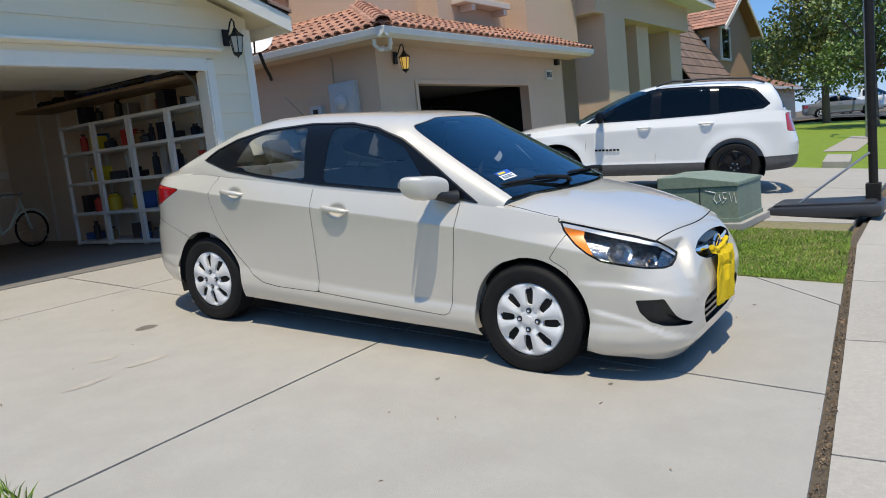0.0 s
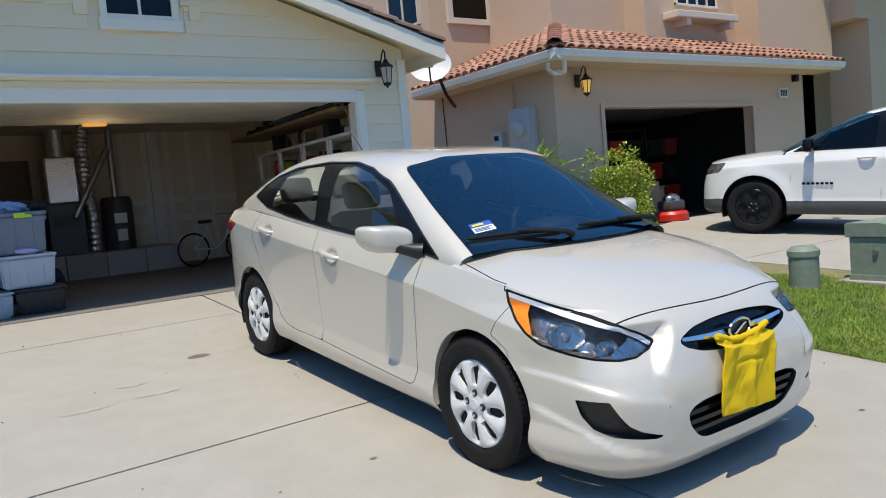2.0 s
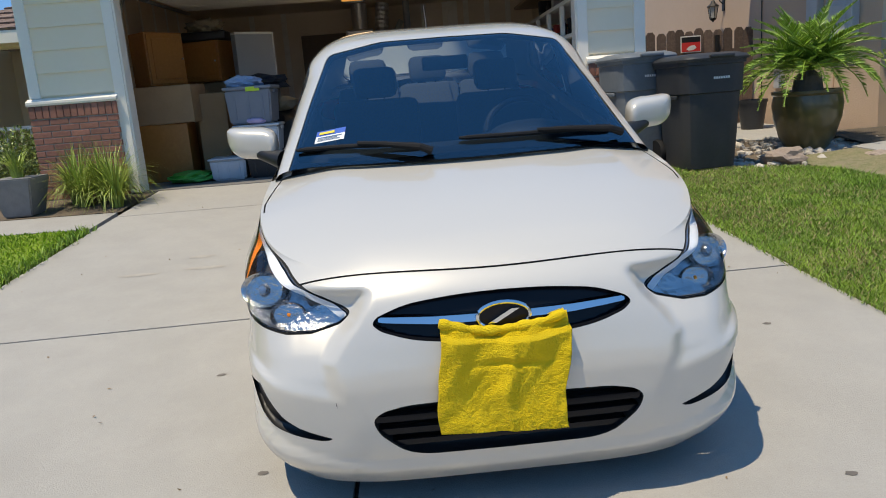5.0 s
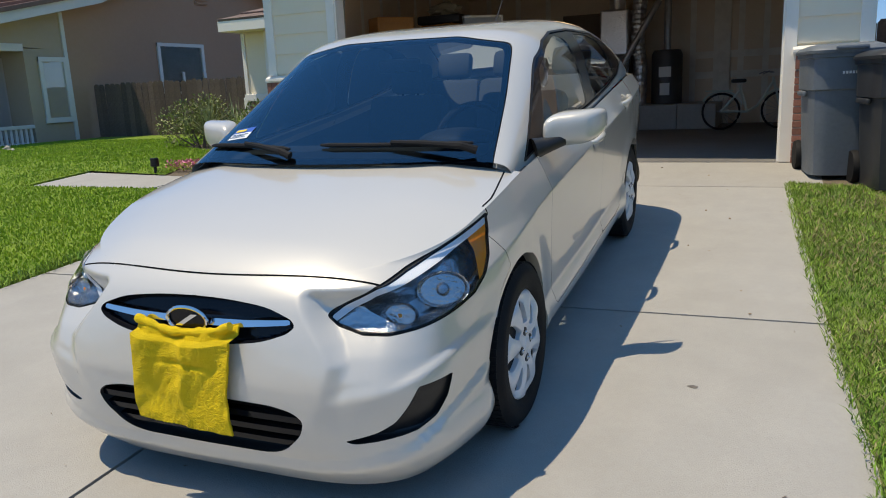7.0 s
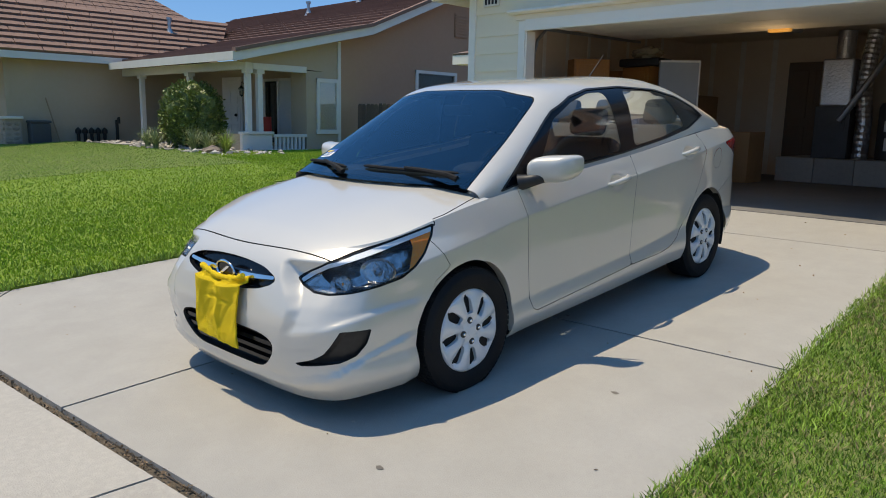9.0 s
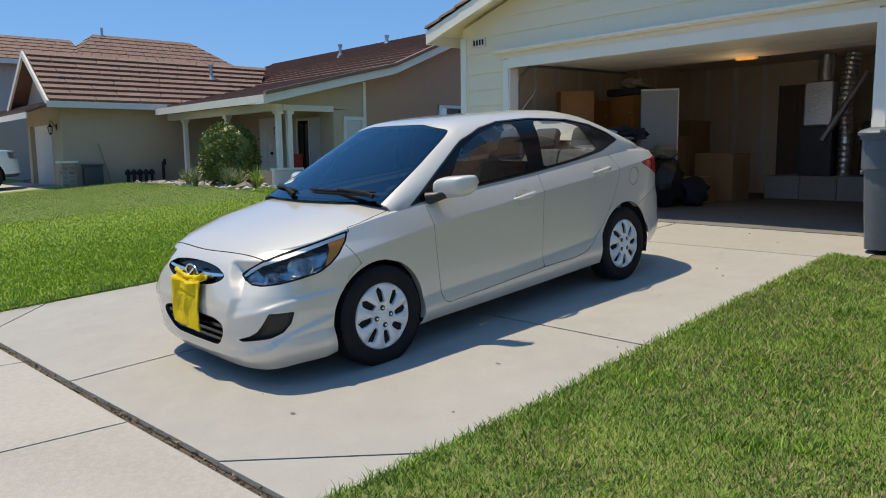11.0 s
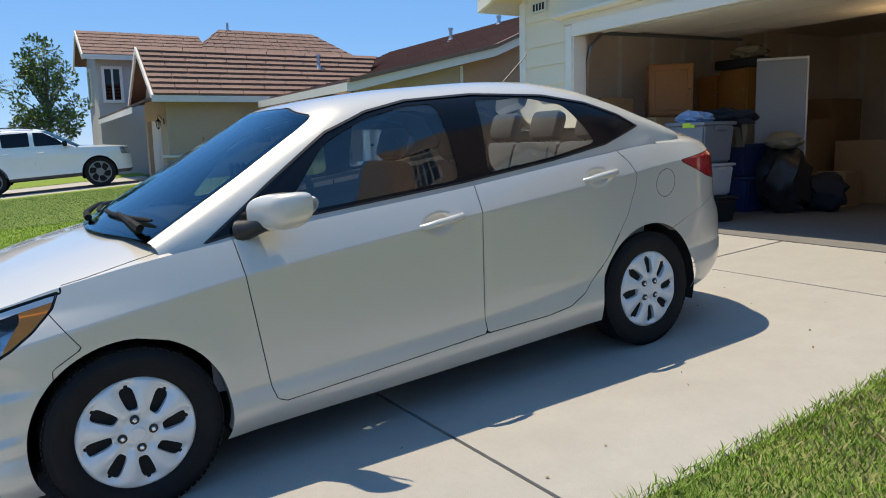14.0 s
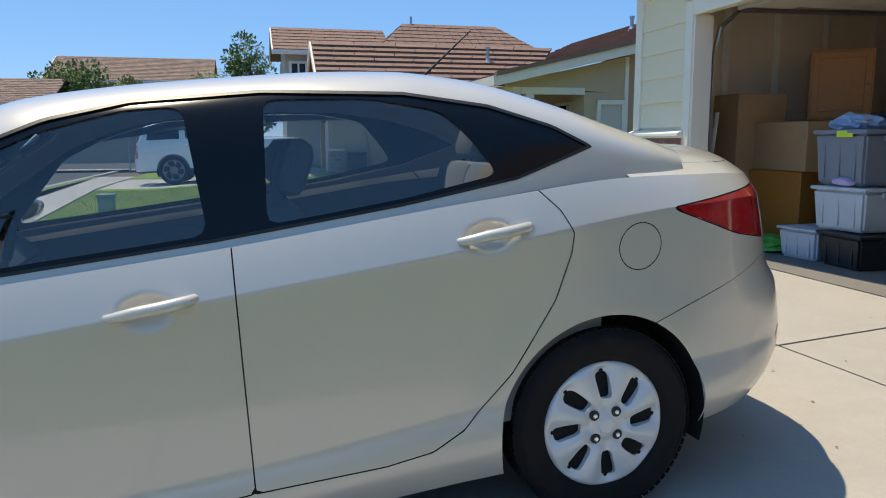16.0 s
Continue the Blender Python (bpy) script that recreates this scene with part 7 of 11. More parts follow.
# the small white four-wheel-drive on the neighbour's drive
K1 = dict(n_front=[(0.2, 3.6), (0.7, 3.2), (0.95, 3.0), (9.0, 3.0)], n_rear=3.6, yF=-1.35, yR=1.75, house=(-1.12, 2.12), square=5.0, lean=0.14, lean_full=0.5, shoulder=0.045, tuck=0.03, kick_out=0.02, sill_in=0.06,
          axles=(-1.33, 1.33), hub=0.36, arch=0.43, flare=0.028, half_w=0.90, ws_top=0.05, rs_from=1.7, belt=1.08, cols=110, rows=(6, 14, 8),
          front=[(0.2, -2.05), (0.35, -2.16), (0.6, -2.17), (0.85, -2.13), (0.98, -2.06), (9.0, -2.06)], rear=[(0.25, 2.12), (0.4, 2.27), (0.65, 2.29), (0.9, 2.22), (1.1, 2.16), (9.0, 2.16)],
          low=[(-2.2, 0.28), (-1.3, 0.26), (1.3, 0.26), (2.3, 0.34)], kick=[(-2.2, 0.45), (2.3, 0.47)], crease=[(-2.2, 0.85), (-1.0, 0.93), (1.0, 0.99), (2.3, 1.0)],
          top=[(-2.1, 0.965), (-1.6, 1.0), (-1.0, 1.055), (0.0, 1.085), (1.0, 1.125), (1.8, 1.16), (2.2, 1.16)], half=[(-2.2, 0.87), (-1.2, 0.89), (1.2, 0.89), (2.3, 0.86)],
          hood=[(-2.1, 0.99), (-1.7, 1.07), (-1.2, 1.12), (-0.9, 1.13)], roof=[(-1.12, 1.11), (-0.8, 1.27), (-0.4, 1.46), (0.0, 1.60), (0.3, 1.645), (0.9, 1.66), (1.5, 1.64), (1.85, 1.59), (1.98, 1.45), (2.12, 1.17)],
          bow=[(-1.12, 0.14), (0.0, 0.08), (0.5, 0.0), (1.6, 0.0), (2.12, -0.08)])
suv, suv_shell = estate("white compact four-wheel-drive on black wheels on the neighbour's drive", "car", K1,
    [(-0.86, 1.085), (0.0, 1.105), (1.0, 1.145), (1.72, 1.20), (1.82, 1.27), (1.62, 1.50), (1.40, 1.555), (0.6, 1.585), (0.2, 1.575), (-0.15, 1.50), (-0.5, 1.32)],
    [[(-0.60, 1.12), (0.10, 1.13), (0.14, 1.53), (-0.05, 1.51), (-0.38, 1.34)], [(0.26, 1.135), (0.98, 1.165), (0.98, 1.55), (0.28, 1.55)], [(1.10, 1.18), (1.55, 1.215), (1.76, 1.27), (1.55, 1.50), (1.10, 1.545)]],
    [(-0.3, 0.9), (0.86, 0.95), (0.80, 1.12), (0.66, 1.54), (0.3, 1.585), (-0.3, 1.59)], [(-0.3, 1.20), (0.70, 1.20), (0.62, 1.52), (-0.3, 1.56)], WHITE_PAINT, BLACK_RIM,
    lambda y: np.interp(y, [-2.2, -1.8, -0.9, 0.9, 1.8, 2.3], [0.44, 0.47, 0.44, 0.44, 0.50, 0.52]), (0.36, 0.225, 0.245), round_poly([(2.02, 1.13), (2.3, 1.13), (2.3, 0.86), (2.05, 0.86)], 0.03), round_poly([(-2.2, 0.93), (-1.72, 0.97), (-1.80, 0.84), (-2.2, 0.78)], 0.03),
    [[(-0.86, 0.45), (-0.88, 1.08)], [(0.18, 0.45), (0.20, 1.09)], [(0.92, 0.62), (1.02, 0.85), (1.08, 1.14)]], ((0.02, 0.99), (0.92, 1.02)), (-0.62, 1.16), DARK_GLASS, rails=0.62)
SUV_AT = Matrix.Translation((8.55, -3.07, gz(0, -3.07) + 0.080)) @ Matrix.Rotation(math.pi + math.atan2(0.90, 2.70), 4, "Z") @ Matrix.Rotation(-math.atan(0.066), 4, "X")
suv.matrix_basis = SUV_AT
# unreadable lettering on its doors as bars
for sx in (1, -1):
    for k in range(7):
        part("letter_bar", box(sx * 0.882 if sx > 0 else -0.888, sx * 0.888 if sx > 0 else -0.882, -0.72 + k * 0.055, -0.68 + k * 0.055, 0.655, 0.685), GLOSS_BLACK, suv)

# the large white one before the ranch house
K2 = dict(n_front=[(0.2, 5.0), (0.9, 4.5), (9.0, 4.2)], n_rear=5.0, yF=-1.75, yR=2.0, house=(-1.10, 2.52), square=6.0, lean=0.12, lean_full=0.6, shoulder=0.03, tuck=0.02, kick_out=0.015, sill_in=0.05,
          axles=(-1.475, 1.475), hub=0.43, arch=0.50, flare=0.02, half_w=1.0, ws_top=0.0, rs_from=2.1, belt=1.28, cols=90, rows=(5, 12, 7),
          front=[(0.3, -2.35), (0.5, -2.47), (0.9, -2.46), (1.1, -2.40), (9.0, -2.40)], rear=[(0.35, 2.55), (0.5, 2.66), (0.8, 2.66), (1.2, 2.58), (9.0, 2.58)],
          low=[(-2.5, 0.36), (2.6, 0.40)], kick=[(-2.5, 0.58), (2.6, 0.60)], crease=[(-2.5, 1.02), (2.6, 1.10)], top=[(-2.5, 1.13), (-1.5, 1.19), (0.0, 1.27), (1.5, 1.31), (2.6, 1.33)], half=[(-2.5, 0.97), (0, 1.0), (2.6, 0.97)],
          hood=[(-2.5, 1.14), (-2.0, 1.22), (-1.2, 1.28), (-0.9, 1.29)], roof=[(-1.1, 1.27), (-0.6, 1.56), (-0.2, 1.80), (0.1, 1.88), (1.0, 1.93), (2.0, 1.90), (2.28, 1.84), (2.42, 1.6), (2.52, 1.32)],
          bow=[(-1.1, 0.12), (0.0, 0.06), (0.5, 0.0), (2.52, -0.05)])
DARK_ALLOY = mat("dark machined alloy", (0.20, 0.20, 0.21), 0.35, metal=0.4, spots=[(20, 0.4, (0.12, 0.12, 0.125))])
suv2, _ = estate("large white four-wheel-drive on dark spoked wheels before the ranch house", "car", K2,
    [(-0.82, 1.30), (0.0, 1.32), (1.0, 1.345), (2.28, 1.37), (2.20, 1.76), (1.2, 1.81), (0.2, 1.80), (-0.15, 1.74), (-0.5, 1.54)],
    [[(-0.62, 1.34), (0.18, 1.35), (0.18, 1.76), (-0.1, 1.74), (-0.42, 1.54)], [(0.30, 1.36), (1.02, 1.37), (1.02, 1.77), (0.30, 1.77)], [(1.20, 1.38), (2.18, 1.40), (2.10, 1.73), (1.20, 1.77)]],
    [(-0.3, 1.0), (0.95, 1.1), (0.90, 1.28), (0.76, 1.78), (-0.3, 1.82)], [(-0.3, 1.38), (0.8, 1.38), (0.72, 1.76), (-0.3, 1.8)], WHITE_PAINT, DARK_ALLOY,
    lambda y: 0.46 + 0.0 * y, (0.43, 0.26, 0.33), round_poly([(2.46, 1.30), (2.7, 1.30), (2.7, 0.86), (2.48, 0.86)], 0.03), round_poly([(-2.5, 1.08), (-2.12, 1.12), (-2.16, 0.92), (-2.5, 0.90)], 0.03),
    [[(-0.85, 0.6), (-0.86, 1.28)], [(0.22, 0.6), (0.24, 1.30)], [(1.05, 0.75), (1.12, 1.34)]], ((0.05, 1.14), (0.98, 1.17)), (-0.62, 1.36), DARK_GLASS, slots=6, rails=0.72, pillars=WHITE_PAINT)
suv2.matrix_basis = Matrix.Translation((-23.55, -4.75, gz(0, -4.75) + 0.02)) @ Matrix.Scale(1.07, 4) @ Matrix.Rotation(math.pi + radians(-3), 4, "Z") @ Matrix.Rotation(-math.atan(0.0705), 4, "X")
part("tow_bar", tube((0, 2.55, 0.50), (0, 2.95, 0.46), 0.03), IRON, suv2)

# far along the street: a grey saloon and a white pickup
K3 = dict(n_front=[(0.15, 3.2), (0.6, 2.8), (9.0, 2.6)], n_rear=2.8, yF=-1.2, yR=1.7, house=(-1.0, 1.7), square=4.6, lean=0.14, lean_full=0.4, shoulder=0.05, tuck=0.03, kick_out=0.01, sill_in=0.05,
          axles=(-1.36, 1.36), hub=0.31, arch=0.36, half_w=0.88, ws_top=0.2, rs_from=1.0, belt=0.94, cols=70, rows=(4, 8, 5),
          front=[(0.2, -2.25), (0.45, -2.32), (0.7, -2.25), (9.0, -2.2)], rear=[(0.25, 2.3), (0.5, 2.42), (0.8, 2.38), (9.0, 2.36)],
          low=[(-2.3, 0.2), (2.4, 0.26)], kick=[(-2.3, 0.36), (2.4, 0.4)], crease=[(-2.3, 0.62), (2.4, 0.82)], top=[(-2.3, 0.74), (-1.2, 0.88), (0, 0.93), (1.2, 0.97), (2.4, 0.98)], half=[(-2.3, 0.85), (0, 0.88), (2.4, 0.86)],
          hood=[(-2.3, 0.75), (-1.6, 0.88), (-0.9, 0.95)], roof=[(-1.0, 0.94), (-0.5, 1.15), (0.0, 1.34), (0.4, 1.41), (0.9, 1.40), (1.3, 1.25), (1.7, 1.03)], bow=[(-1.0, 0.1), (0.4, 0.0), (1.7, -0.1)])
saloon, sl = estate("silver grey saloon parked along the far street", "car", K3, [(-0.8, 0.95), (0.2, 0.975), (1.2, 1.0), (1.42, 1.05), (1.1, 1.26), (0.6, 1.34), (0.1, 1.33), (-0.3, 1.17)],
    [[(-0.6, 0.99), (0.25, 1.0), (0.25, 1.30), (0.08, 1.30), (-0.25, 1.14)], [(0.36, 1.01), (1.15, 1.03), (1.0, 1.24), (0.6, 1.31), (0.36, 1.31)]], [(-0.3, 0.8), (0.8, 0.9), (0.6, 1.33), (-0.3, 1.36)], [(-0.3, 1.05), (0.6, 1.05), (0.5, 1.33), (-0.3, 1.36)], GREY_PAINT, ALLOY, None,
    (0.31, 0.19, 0.2), round_poly([(2.0, 0.9), (2.5, 0.9), (2.5, 0.68), (2.15, 0.7)], 0.02), round_poly([(-2.4, 0.68), (-1.95, 0.74), (-2.0, 0.6), (-2.4, 0.58)], 0.02), [[(0.3, 0.3), (0.31, 0.92)]], ((0.2, 0.86),), (-0.55, 1.0), DARK_GLASS, detail=False)
sl.lid(1.2, 9, "top").both().link("boot_lid", GREY_PAINT, saloon)
saloon.matrix_basis = pose(51.5, -1.2, gz(0, -1.2) + 0.21, 0, 0, 12)
K4 = dict(K3, house=(-1.1, 0.95), axles=(-1.75, 1.75), hub=0.40, arch=0.47, half_w=0.98, yF=-2.0, yR=2.2, ws_top=0.1, rs_from=0.7, belt=1.2, square=6.0, n_rear=5.0,
          front=[(0.3, -2.7), (0.6, -2.8), (1.0, -2.75), (9.0, -2.7)], rear=[(0.4, 2.75), (0.6, 2.85), (9.0, 2.8)], low=[(-2.8, 0.4), (2.8, 0.42)], kick=[(-2.8, 0.55), (2.8, 0.55)], crease=[(-2.8, 1.0), (2.8, 1.05)],
          top=[(-2.8, 1.1), (-1.2, 1.18), (2.8, 1.24)], half=[(-2.8, 0.95), (0, 0.98), (2.8, 0.96)], hood=[(-2.8, 1.12), (-1.9, 1.22), (-0.9, 1.27)], roof=[(-1.1, 1.25), (-0.5, 1.6), (-0.1, 1.82), (0.5, 1.87), (0.8, 1.8), (0.95, 1.25)], bow=[(-1.1, 0.1), (0.95, 0.0)])
pickup, pk = estate("white pickup parked behind the grey saloon", "car", K4, [(-0.85, 1.22), (0.75, 1.26), (0.72, 1.72), (0.1, 1.77), (-0.2, 1.66)], [[(-0.6, 1.27), (0.1, 1.28), (0.1, 1.70), (-0.15, 1.63)], [(0.2, 1.29), (0.68, 1.3), (0.66, 1.68), (0.2, 1.71)]],
    [(-0.3, 1.0), (0.95, 1.1), (0.8, 1.74), (-0.3, 1.78)], [(-0.3, 1.35), (0.75, 1.35), (0.7, 1.7), (-0.3, 1.72)], WHITE_PAINT, ALLOY, None, (0.40, 0.25, 0.24), round_poly([(2.68, 1.15), (2.9, 1.15), (2.9, 0.8), (2.7, 0.8)], 0.02), round_poly([(-2.9, 1.0), (-2.5, 1.05), (-2.55, 0.88), (-2.9, 0.86)], 0.02), [[(0.15, 0.55), (0.16, 1.18)]], ((0.0, 1.1),), (-0.6, 1.3), DARK_GLASS, detail=False, seats=False)
pk.lid(0.9, 9, "top").both().moved((0, 0, -0.02)).link("bed_cover", WHITE_PAINT, pickup)
pickup.matrix_basis = pose(60, -2.2, gz(0, -2.2) + 0.21, 0, 0, 10)


# ---- the ranch house on the left, and the street beyond ----
BEIGE = mat("beige stucco", (0.46, 0.355, 0.245), 0.9, spots=[(0.6, 0.3, (0.41, 0.31, 0.21)), (8, 0.2, (0.47, 0.38, 0.30))], bump=0.4, bump_scale=60)
BROWN_WALL = mat("brown stucco", (0.42, 0.25, 0.155), 0.9, spots=[(0.6, 0.3, (0.36, 0.21, 0.13)), (9, 0.25, (0.45, 0.28, 0.18))], bump=0.4, bump_scale=60)
RUSSET_TILE = vary(mat("russet roof tile", (0.21, 0.125, 0.095), 0.85, spots=[(1.5, 0.4, (0.27, 0.165, 0.125)), (20, 0.4, (0.15, 0.085, 0.062))], bump=0.3, bump_scale=50), 0.06, island=True)
GREY_WALL = mat("grey stucco", (0.47, 0.42, 0.385), 0.9, spots=[(0.8, 0.3, (0.41, 0.365, 0.33))], bump=0.4, bump_scale=60)
FENCE_WOOD = vary(mat("weathered fence boards", (0.120, 0.078, 0.058), 0.9, spots=[(4, 0.5, (0.11, 0.075, 0.055)), (40, 0.4, (0.21, 0.15, 0.11))], bump=0.5, bump_scale=60), 0.25)
STONE = vary(mat("field stone", (0.34, 0.26, 0.20), 0.9, spots=[(12, 0.5, (0.24, 0.19, 0.15)), (30, 0.4, (0.42, 0.34, 0.27))], bump=0.6, bump_scale=40), 0.35)
CURTAIN = mat("pale blind", (0.62, 0.61, 0.57), 0.9, spots=[(3, 0.3, (0.52, 0.52, 0.49))])
CLEAR_PANE = glass("clear window pane", (0.95, 0.96, 0.96))
RED_PLASTIC = mat("red plastic", (0.62, 0.03, 0.02), 0.4)

RH = thing("house", pose(0, 0, 0), "beige single-storey ranch house with russet tile roofs and a porch", "house")
GW = -20.9          # side wall of the garage wing
part("wall", box(GW - 0.2, GW, -1.3, 4.6, 0.2, 2.95), BEIGE, RH)
part("wall", box(-25.5, GW - 0.2, -1.3, -1.1, 2.45, 2.95), BEIGE, RH)
part("wall", box(GW - 1.4, GW - 0.2, -1.3, -1.1, 0.2, 2.45), BEIGE, RH)
part("wall", box(-25.5, -25.1, -1.3, -1.1, 0.2, 2.45), BEIGE, RH)
part("garage_door", box(-25.1, GW - 1.4, -1.15, -1.10, 0.3, 2.45), PALE_TRIM, RH, "cream panelled garage door, shut")
for k in range(4):
    part("door_rib", box(-25.1, GW - 1.4, -1.162, -1.15, 0.42 + k * 0.52, 0.45 + k * 0.52), PALE_TRIM, RH)
part("corner_board", box(GW - 0.10, GW + 0.03, -1.34, -1.28, 0.3, 2.95), BEIGE, RH)
part("corner_board", box(GW - 0.0, GW + 0.03, -1.28, -1.20, 0.3, 2.95), BEIGE, RH)
pier = part("stone_pier", box(GW - 0.30, GW + 0.13, -1.44, -1.0, 0.1, 1.15), STONE, RH, "field stone pier with a pale cap")
part("pier_cap", box(GW - 0.36, GW + 0.19, -1.50, -0.94, 1.15, 1.23, 0.015), PALE_TRIM, RH)
rs = random.Random(4)
for k in range(26):
    z_, u_ = 0.30 + 0.14 * (k // 4), (k % 4)
    if u_ < 2:
        part("stone", blob(0.10, (1.15, 0.35, 0.66), 0.5, 2, at=(GW - 0.20 + 0.21 * u_ + rs.uniform(-.03, .03), -1.43, z_), sub=1, seed=k), STONE, pier)
    else:
        part("stone", blob(0.10, (0.35, 1.15, 0.66), 0.5, 2, at=(GW + 0.12, -1.34 + 0.21 * (u_ - 2) + rs.uniform(-.03, .03), z_), sub=1, seed=k), STONE, pier)
# wing roof: ridge runs back from the street gable
rx, rzz, ezz = -23.1, 4.88, 3.10
tile_roof("roof", (GW + 0.5, -1.75, ezz), (GW + 0.5, 5.2, ezz), (rx, 7.2, rzz), (rx, -1.75, rzz), RUSSET_TILE, "russet flat tiles in long courses", course=0.36, rib=1.3, thick=0.075, parent=RH)
tile_roof("roof", (-25.9, 7.0, ezz), (-25.9, -1.75, ezz), (rx, -1.75, rzz), (rx, 7.0, rzz), RUSSET_TILE, "", course=0.36, rib=1.3, thick=0.075, parent=RH)
part("gable", prism([(-25.5, 2.95), (GW, 2.95), (rx, rzz - 0.12)], -1.3, -1.1, "Y"), BEIGE, RH)
for (xa, za) in ((GW + 0.5, ezz), (-25.9, ezz)):
    part("barge_board", prism([(xa, za - 0.2), (xa, za), (rx, rzz), (rx, rzz - 0.2)], -1.82, -1.75, "Y"), PALE_TRIM, RH)
part("eave_board", box(GW + 0.47, GW + 0.52, -1.75, 2.2, ezz - 0.2, ezz), PALE_TRIM, RH, "pale eaves board")
part("soffit", box(GW, GW + 0.48, -1.7, 2.2, ezz - 0.1, ezz - 0.08), BEIGE, RH)
# small skirt roof on the street gable
tile_roof("roof", (-30.5, -2.4, 2.72), (GW + 0.5, -2.4, 2.72), (GW + 0.5, -1.25, 3.2), (-30.5, -1.25, 3.2), RUSSET_TILE, "", course=0.36, rib=1.3, thick=0.075, parent=RH)
part("eave_board", box(-30.5, GW + 0.52, -2.43, -2.39, 2.55, 2.73), PALE_TRIM, RH)
# main part with the porch
XE = -13.2          # gable end wall
part("end_wall", prism([(5.05, 0.2), (15.6, 0.2), (15.6, 3.3), (10.1, 5.48), (5.95, 3.72), (5.05, 3.50)], XE - 0.2, XE, "X"), BROWN_WALL, RH, "brown stucco end wall")
part("porch_gable", prism([(1.95, 2.74), (5.03, 2.60), (5.03, 3.48), (1.95, 2.80)], XE - 0.12, XE - 0.003, "X"), BEIGE, RH, "beige stucco panel over the porch")
part("corner_trim", box(XE - 0.1, XE + 0.03, 5.0, 5.1, 0.4, 3.47, 0.006), PALE_TRIM, RH)
part("wall", box(GW - 0.2, XE - 0.2, 4.6, 4.8, 0.2, 2.95), BEIGE, RH)
part("wall", box(XE - 0.75, XE - 0.004, 3.95, 5.0, 0.2, 2.62), BEIGE, RH)
part("porch_floor", box(GW, XE + 0.02, 1.95, 4.6, 0.15, 0.47), CONCRETE, RH)
part("front_door", box(-18.75, -17.75, 4.54, 4.6, 0.47, 2.50, 0.01), PALE_TRIM, RH, "pale front door")
for z0 in (0.65, 1.20, 1.75):
    for x0 in (-18.62, -18.2):
        part("door_panel", box(x0, x0 + 0.32, 4.52, 4.54, z0, z0 + 0.45, 0.008), PALE_TRIM, RH)
part("door_knob", blob(0.05, rough=0, at=(-17.9, 4.48, 1.40)), IRON, RH)
part("door_frame", box(-18.87, -17.63, 4.56, 4.598, 0.47, 2.60), PALE_TRIM, RH)
part("patio_window", box(-16.2, -15.5, 4.53, 4.58, 0.60, 2.45), DARK_GLASS, RH)
part("curtain", box(-15.5, -14.75, 4.535, 4.58, 0.60, 2.45), CURTAIN, RH, "pale curtain drawn behind the sliding door")
for x in (-16.25, -15.5, -14.75):
    part("window_bar", box(x - 0.04, x + 0.04, 4.51, 4.598, 0.55, 2.5), PALE_TRIM, RH)
part("window_bar", box(-16.25, -14.75, 4.51, 4.598, 2.42, 2.5), PALE_TRIM, RH)
part("blind", box(XE, XE + 0.006, 4.36, 4.95, 1.05, 2.33), CURTAIN, RH, "pale blind, half drawn")
part("side_window", box(XE + 0.010, XE + 0.016, 4.36, 4.95, 1.05, 2.33), CLEAR_PANE, RH)
for y0, y1, z0, z1 in ((4.27, 4.37, 0.95, 2.44), (4.93, 5.0, 0.95, 2.44), (4.27, 5.0, 2.33, 2.44), (4.25, 5.0, 0.93, 1.05)):
    part("window_frame", box(XE, XE + (0.05 if z1 - z0 > 0.5 else 0.053), y0, y1, z0, z1, 0.006), PALE_TRIM, RH)
# window on the end wall
part("end_window", box(XE + 0.014, XE + 0.02, 8.05, 9.7, 1.55, 2.80), CLEAR_PANE, RH)
# thin dark sheet on the wall in place of an unlit room
part("dark_room", box(XE, XE + 0.004, 8.05, 8.85, 1.55, 2.10), DARK_GLASS, RH)
part("blind", box(XE, XE + 0.006, 8.85, 9.7, 1.55, 2.10), CURTAIN, RH)
part("blind", box(XE, XE + 0.008, 8.05, 9.7, 2.10, 2.80), CURTAIN, RH)
for y0, y1, z0, z1 in ((7.97, 8.07, 1.5, 2.88), (9.68, 9.78, 1.5, 2.88), (7.97, 9.78, 2.79, 2.88), (7.97, 9.78, 1.45, 1.56), (8.83, 8.90, 1.5, 2.1)):
    part("window_frame", box(XE, XE + (0.05 if z1 - z0 > 0.5 else 0.053), y0, y1, z0, z1), PALE_TRIM, RH)
part("gable_vent", box(XE, XE + 0.03, 9.65, 10.2, 4.0, 4.75), BROWN_WALL, RH)
for k in range(8):
    part("vent_slat", box(XE + 0.02, XE + 0.06, 9.67, 10.18, 4.03 + k * 0.09, 4.07 + k * 0.09), BROWN_WALL, RH)
for x, y in ((-19.6, 2.2), (-16.4, 2.2), (XE - 0.1, 2.22), (XE - 0.1, 2.55)):
    part("porch_post", box(x - 0.07, x + 0.07, y - 0.07, y + 0.07, 0.47, 2.52, 0.01), PALE_TRIM, RH)
    part("post_cap", box(x - 0.11, x + 0.11, y - 0.11, y + 0.11, 2.46, 2.56, 0.01), PALE_TRIM, RH)
part("porch_beam", box(GW, XE - 0.005, 2.12, 2.32, 2.56, 2.78), PALE_TRIM, RH)
part("porch_beam", box(XE - 0.18, XE + 0.02, 2.32, 3.95, 2.56, 2.72), PALE_TRIM, RH)
part("porch_panel", box(XE - 0.12, XE, 1.97, 2.86, 0.40, 0.92, 0.01), PALE_TRIM, RH)
part("panel_cap", box(XE - 0.16, XE + 0.04, 1.94, 2.90, 0.92, 0.99, 0.01), PALE_TRIM, RH)
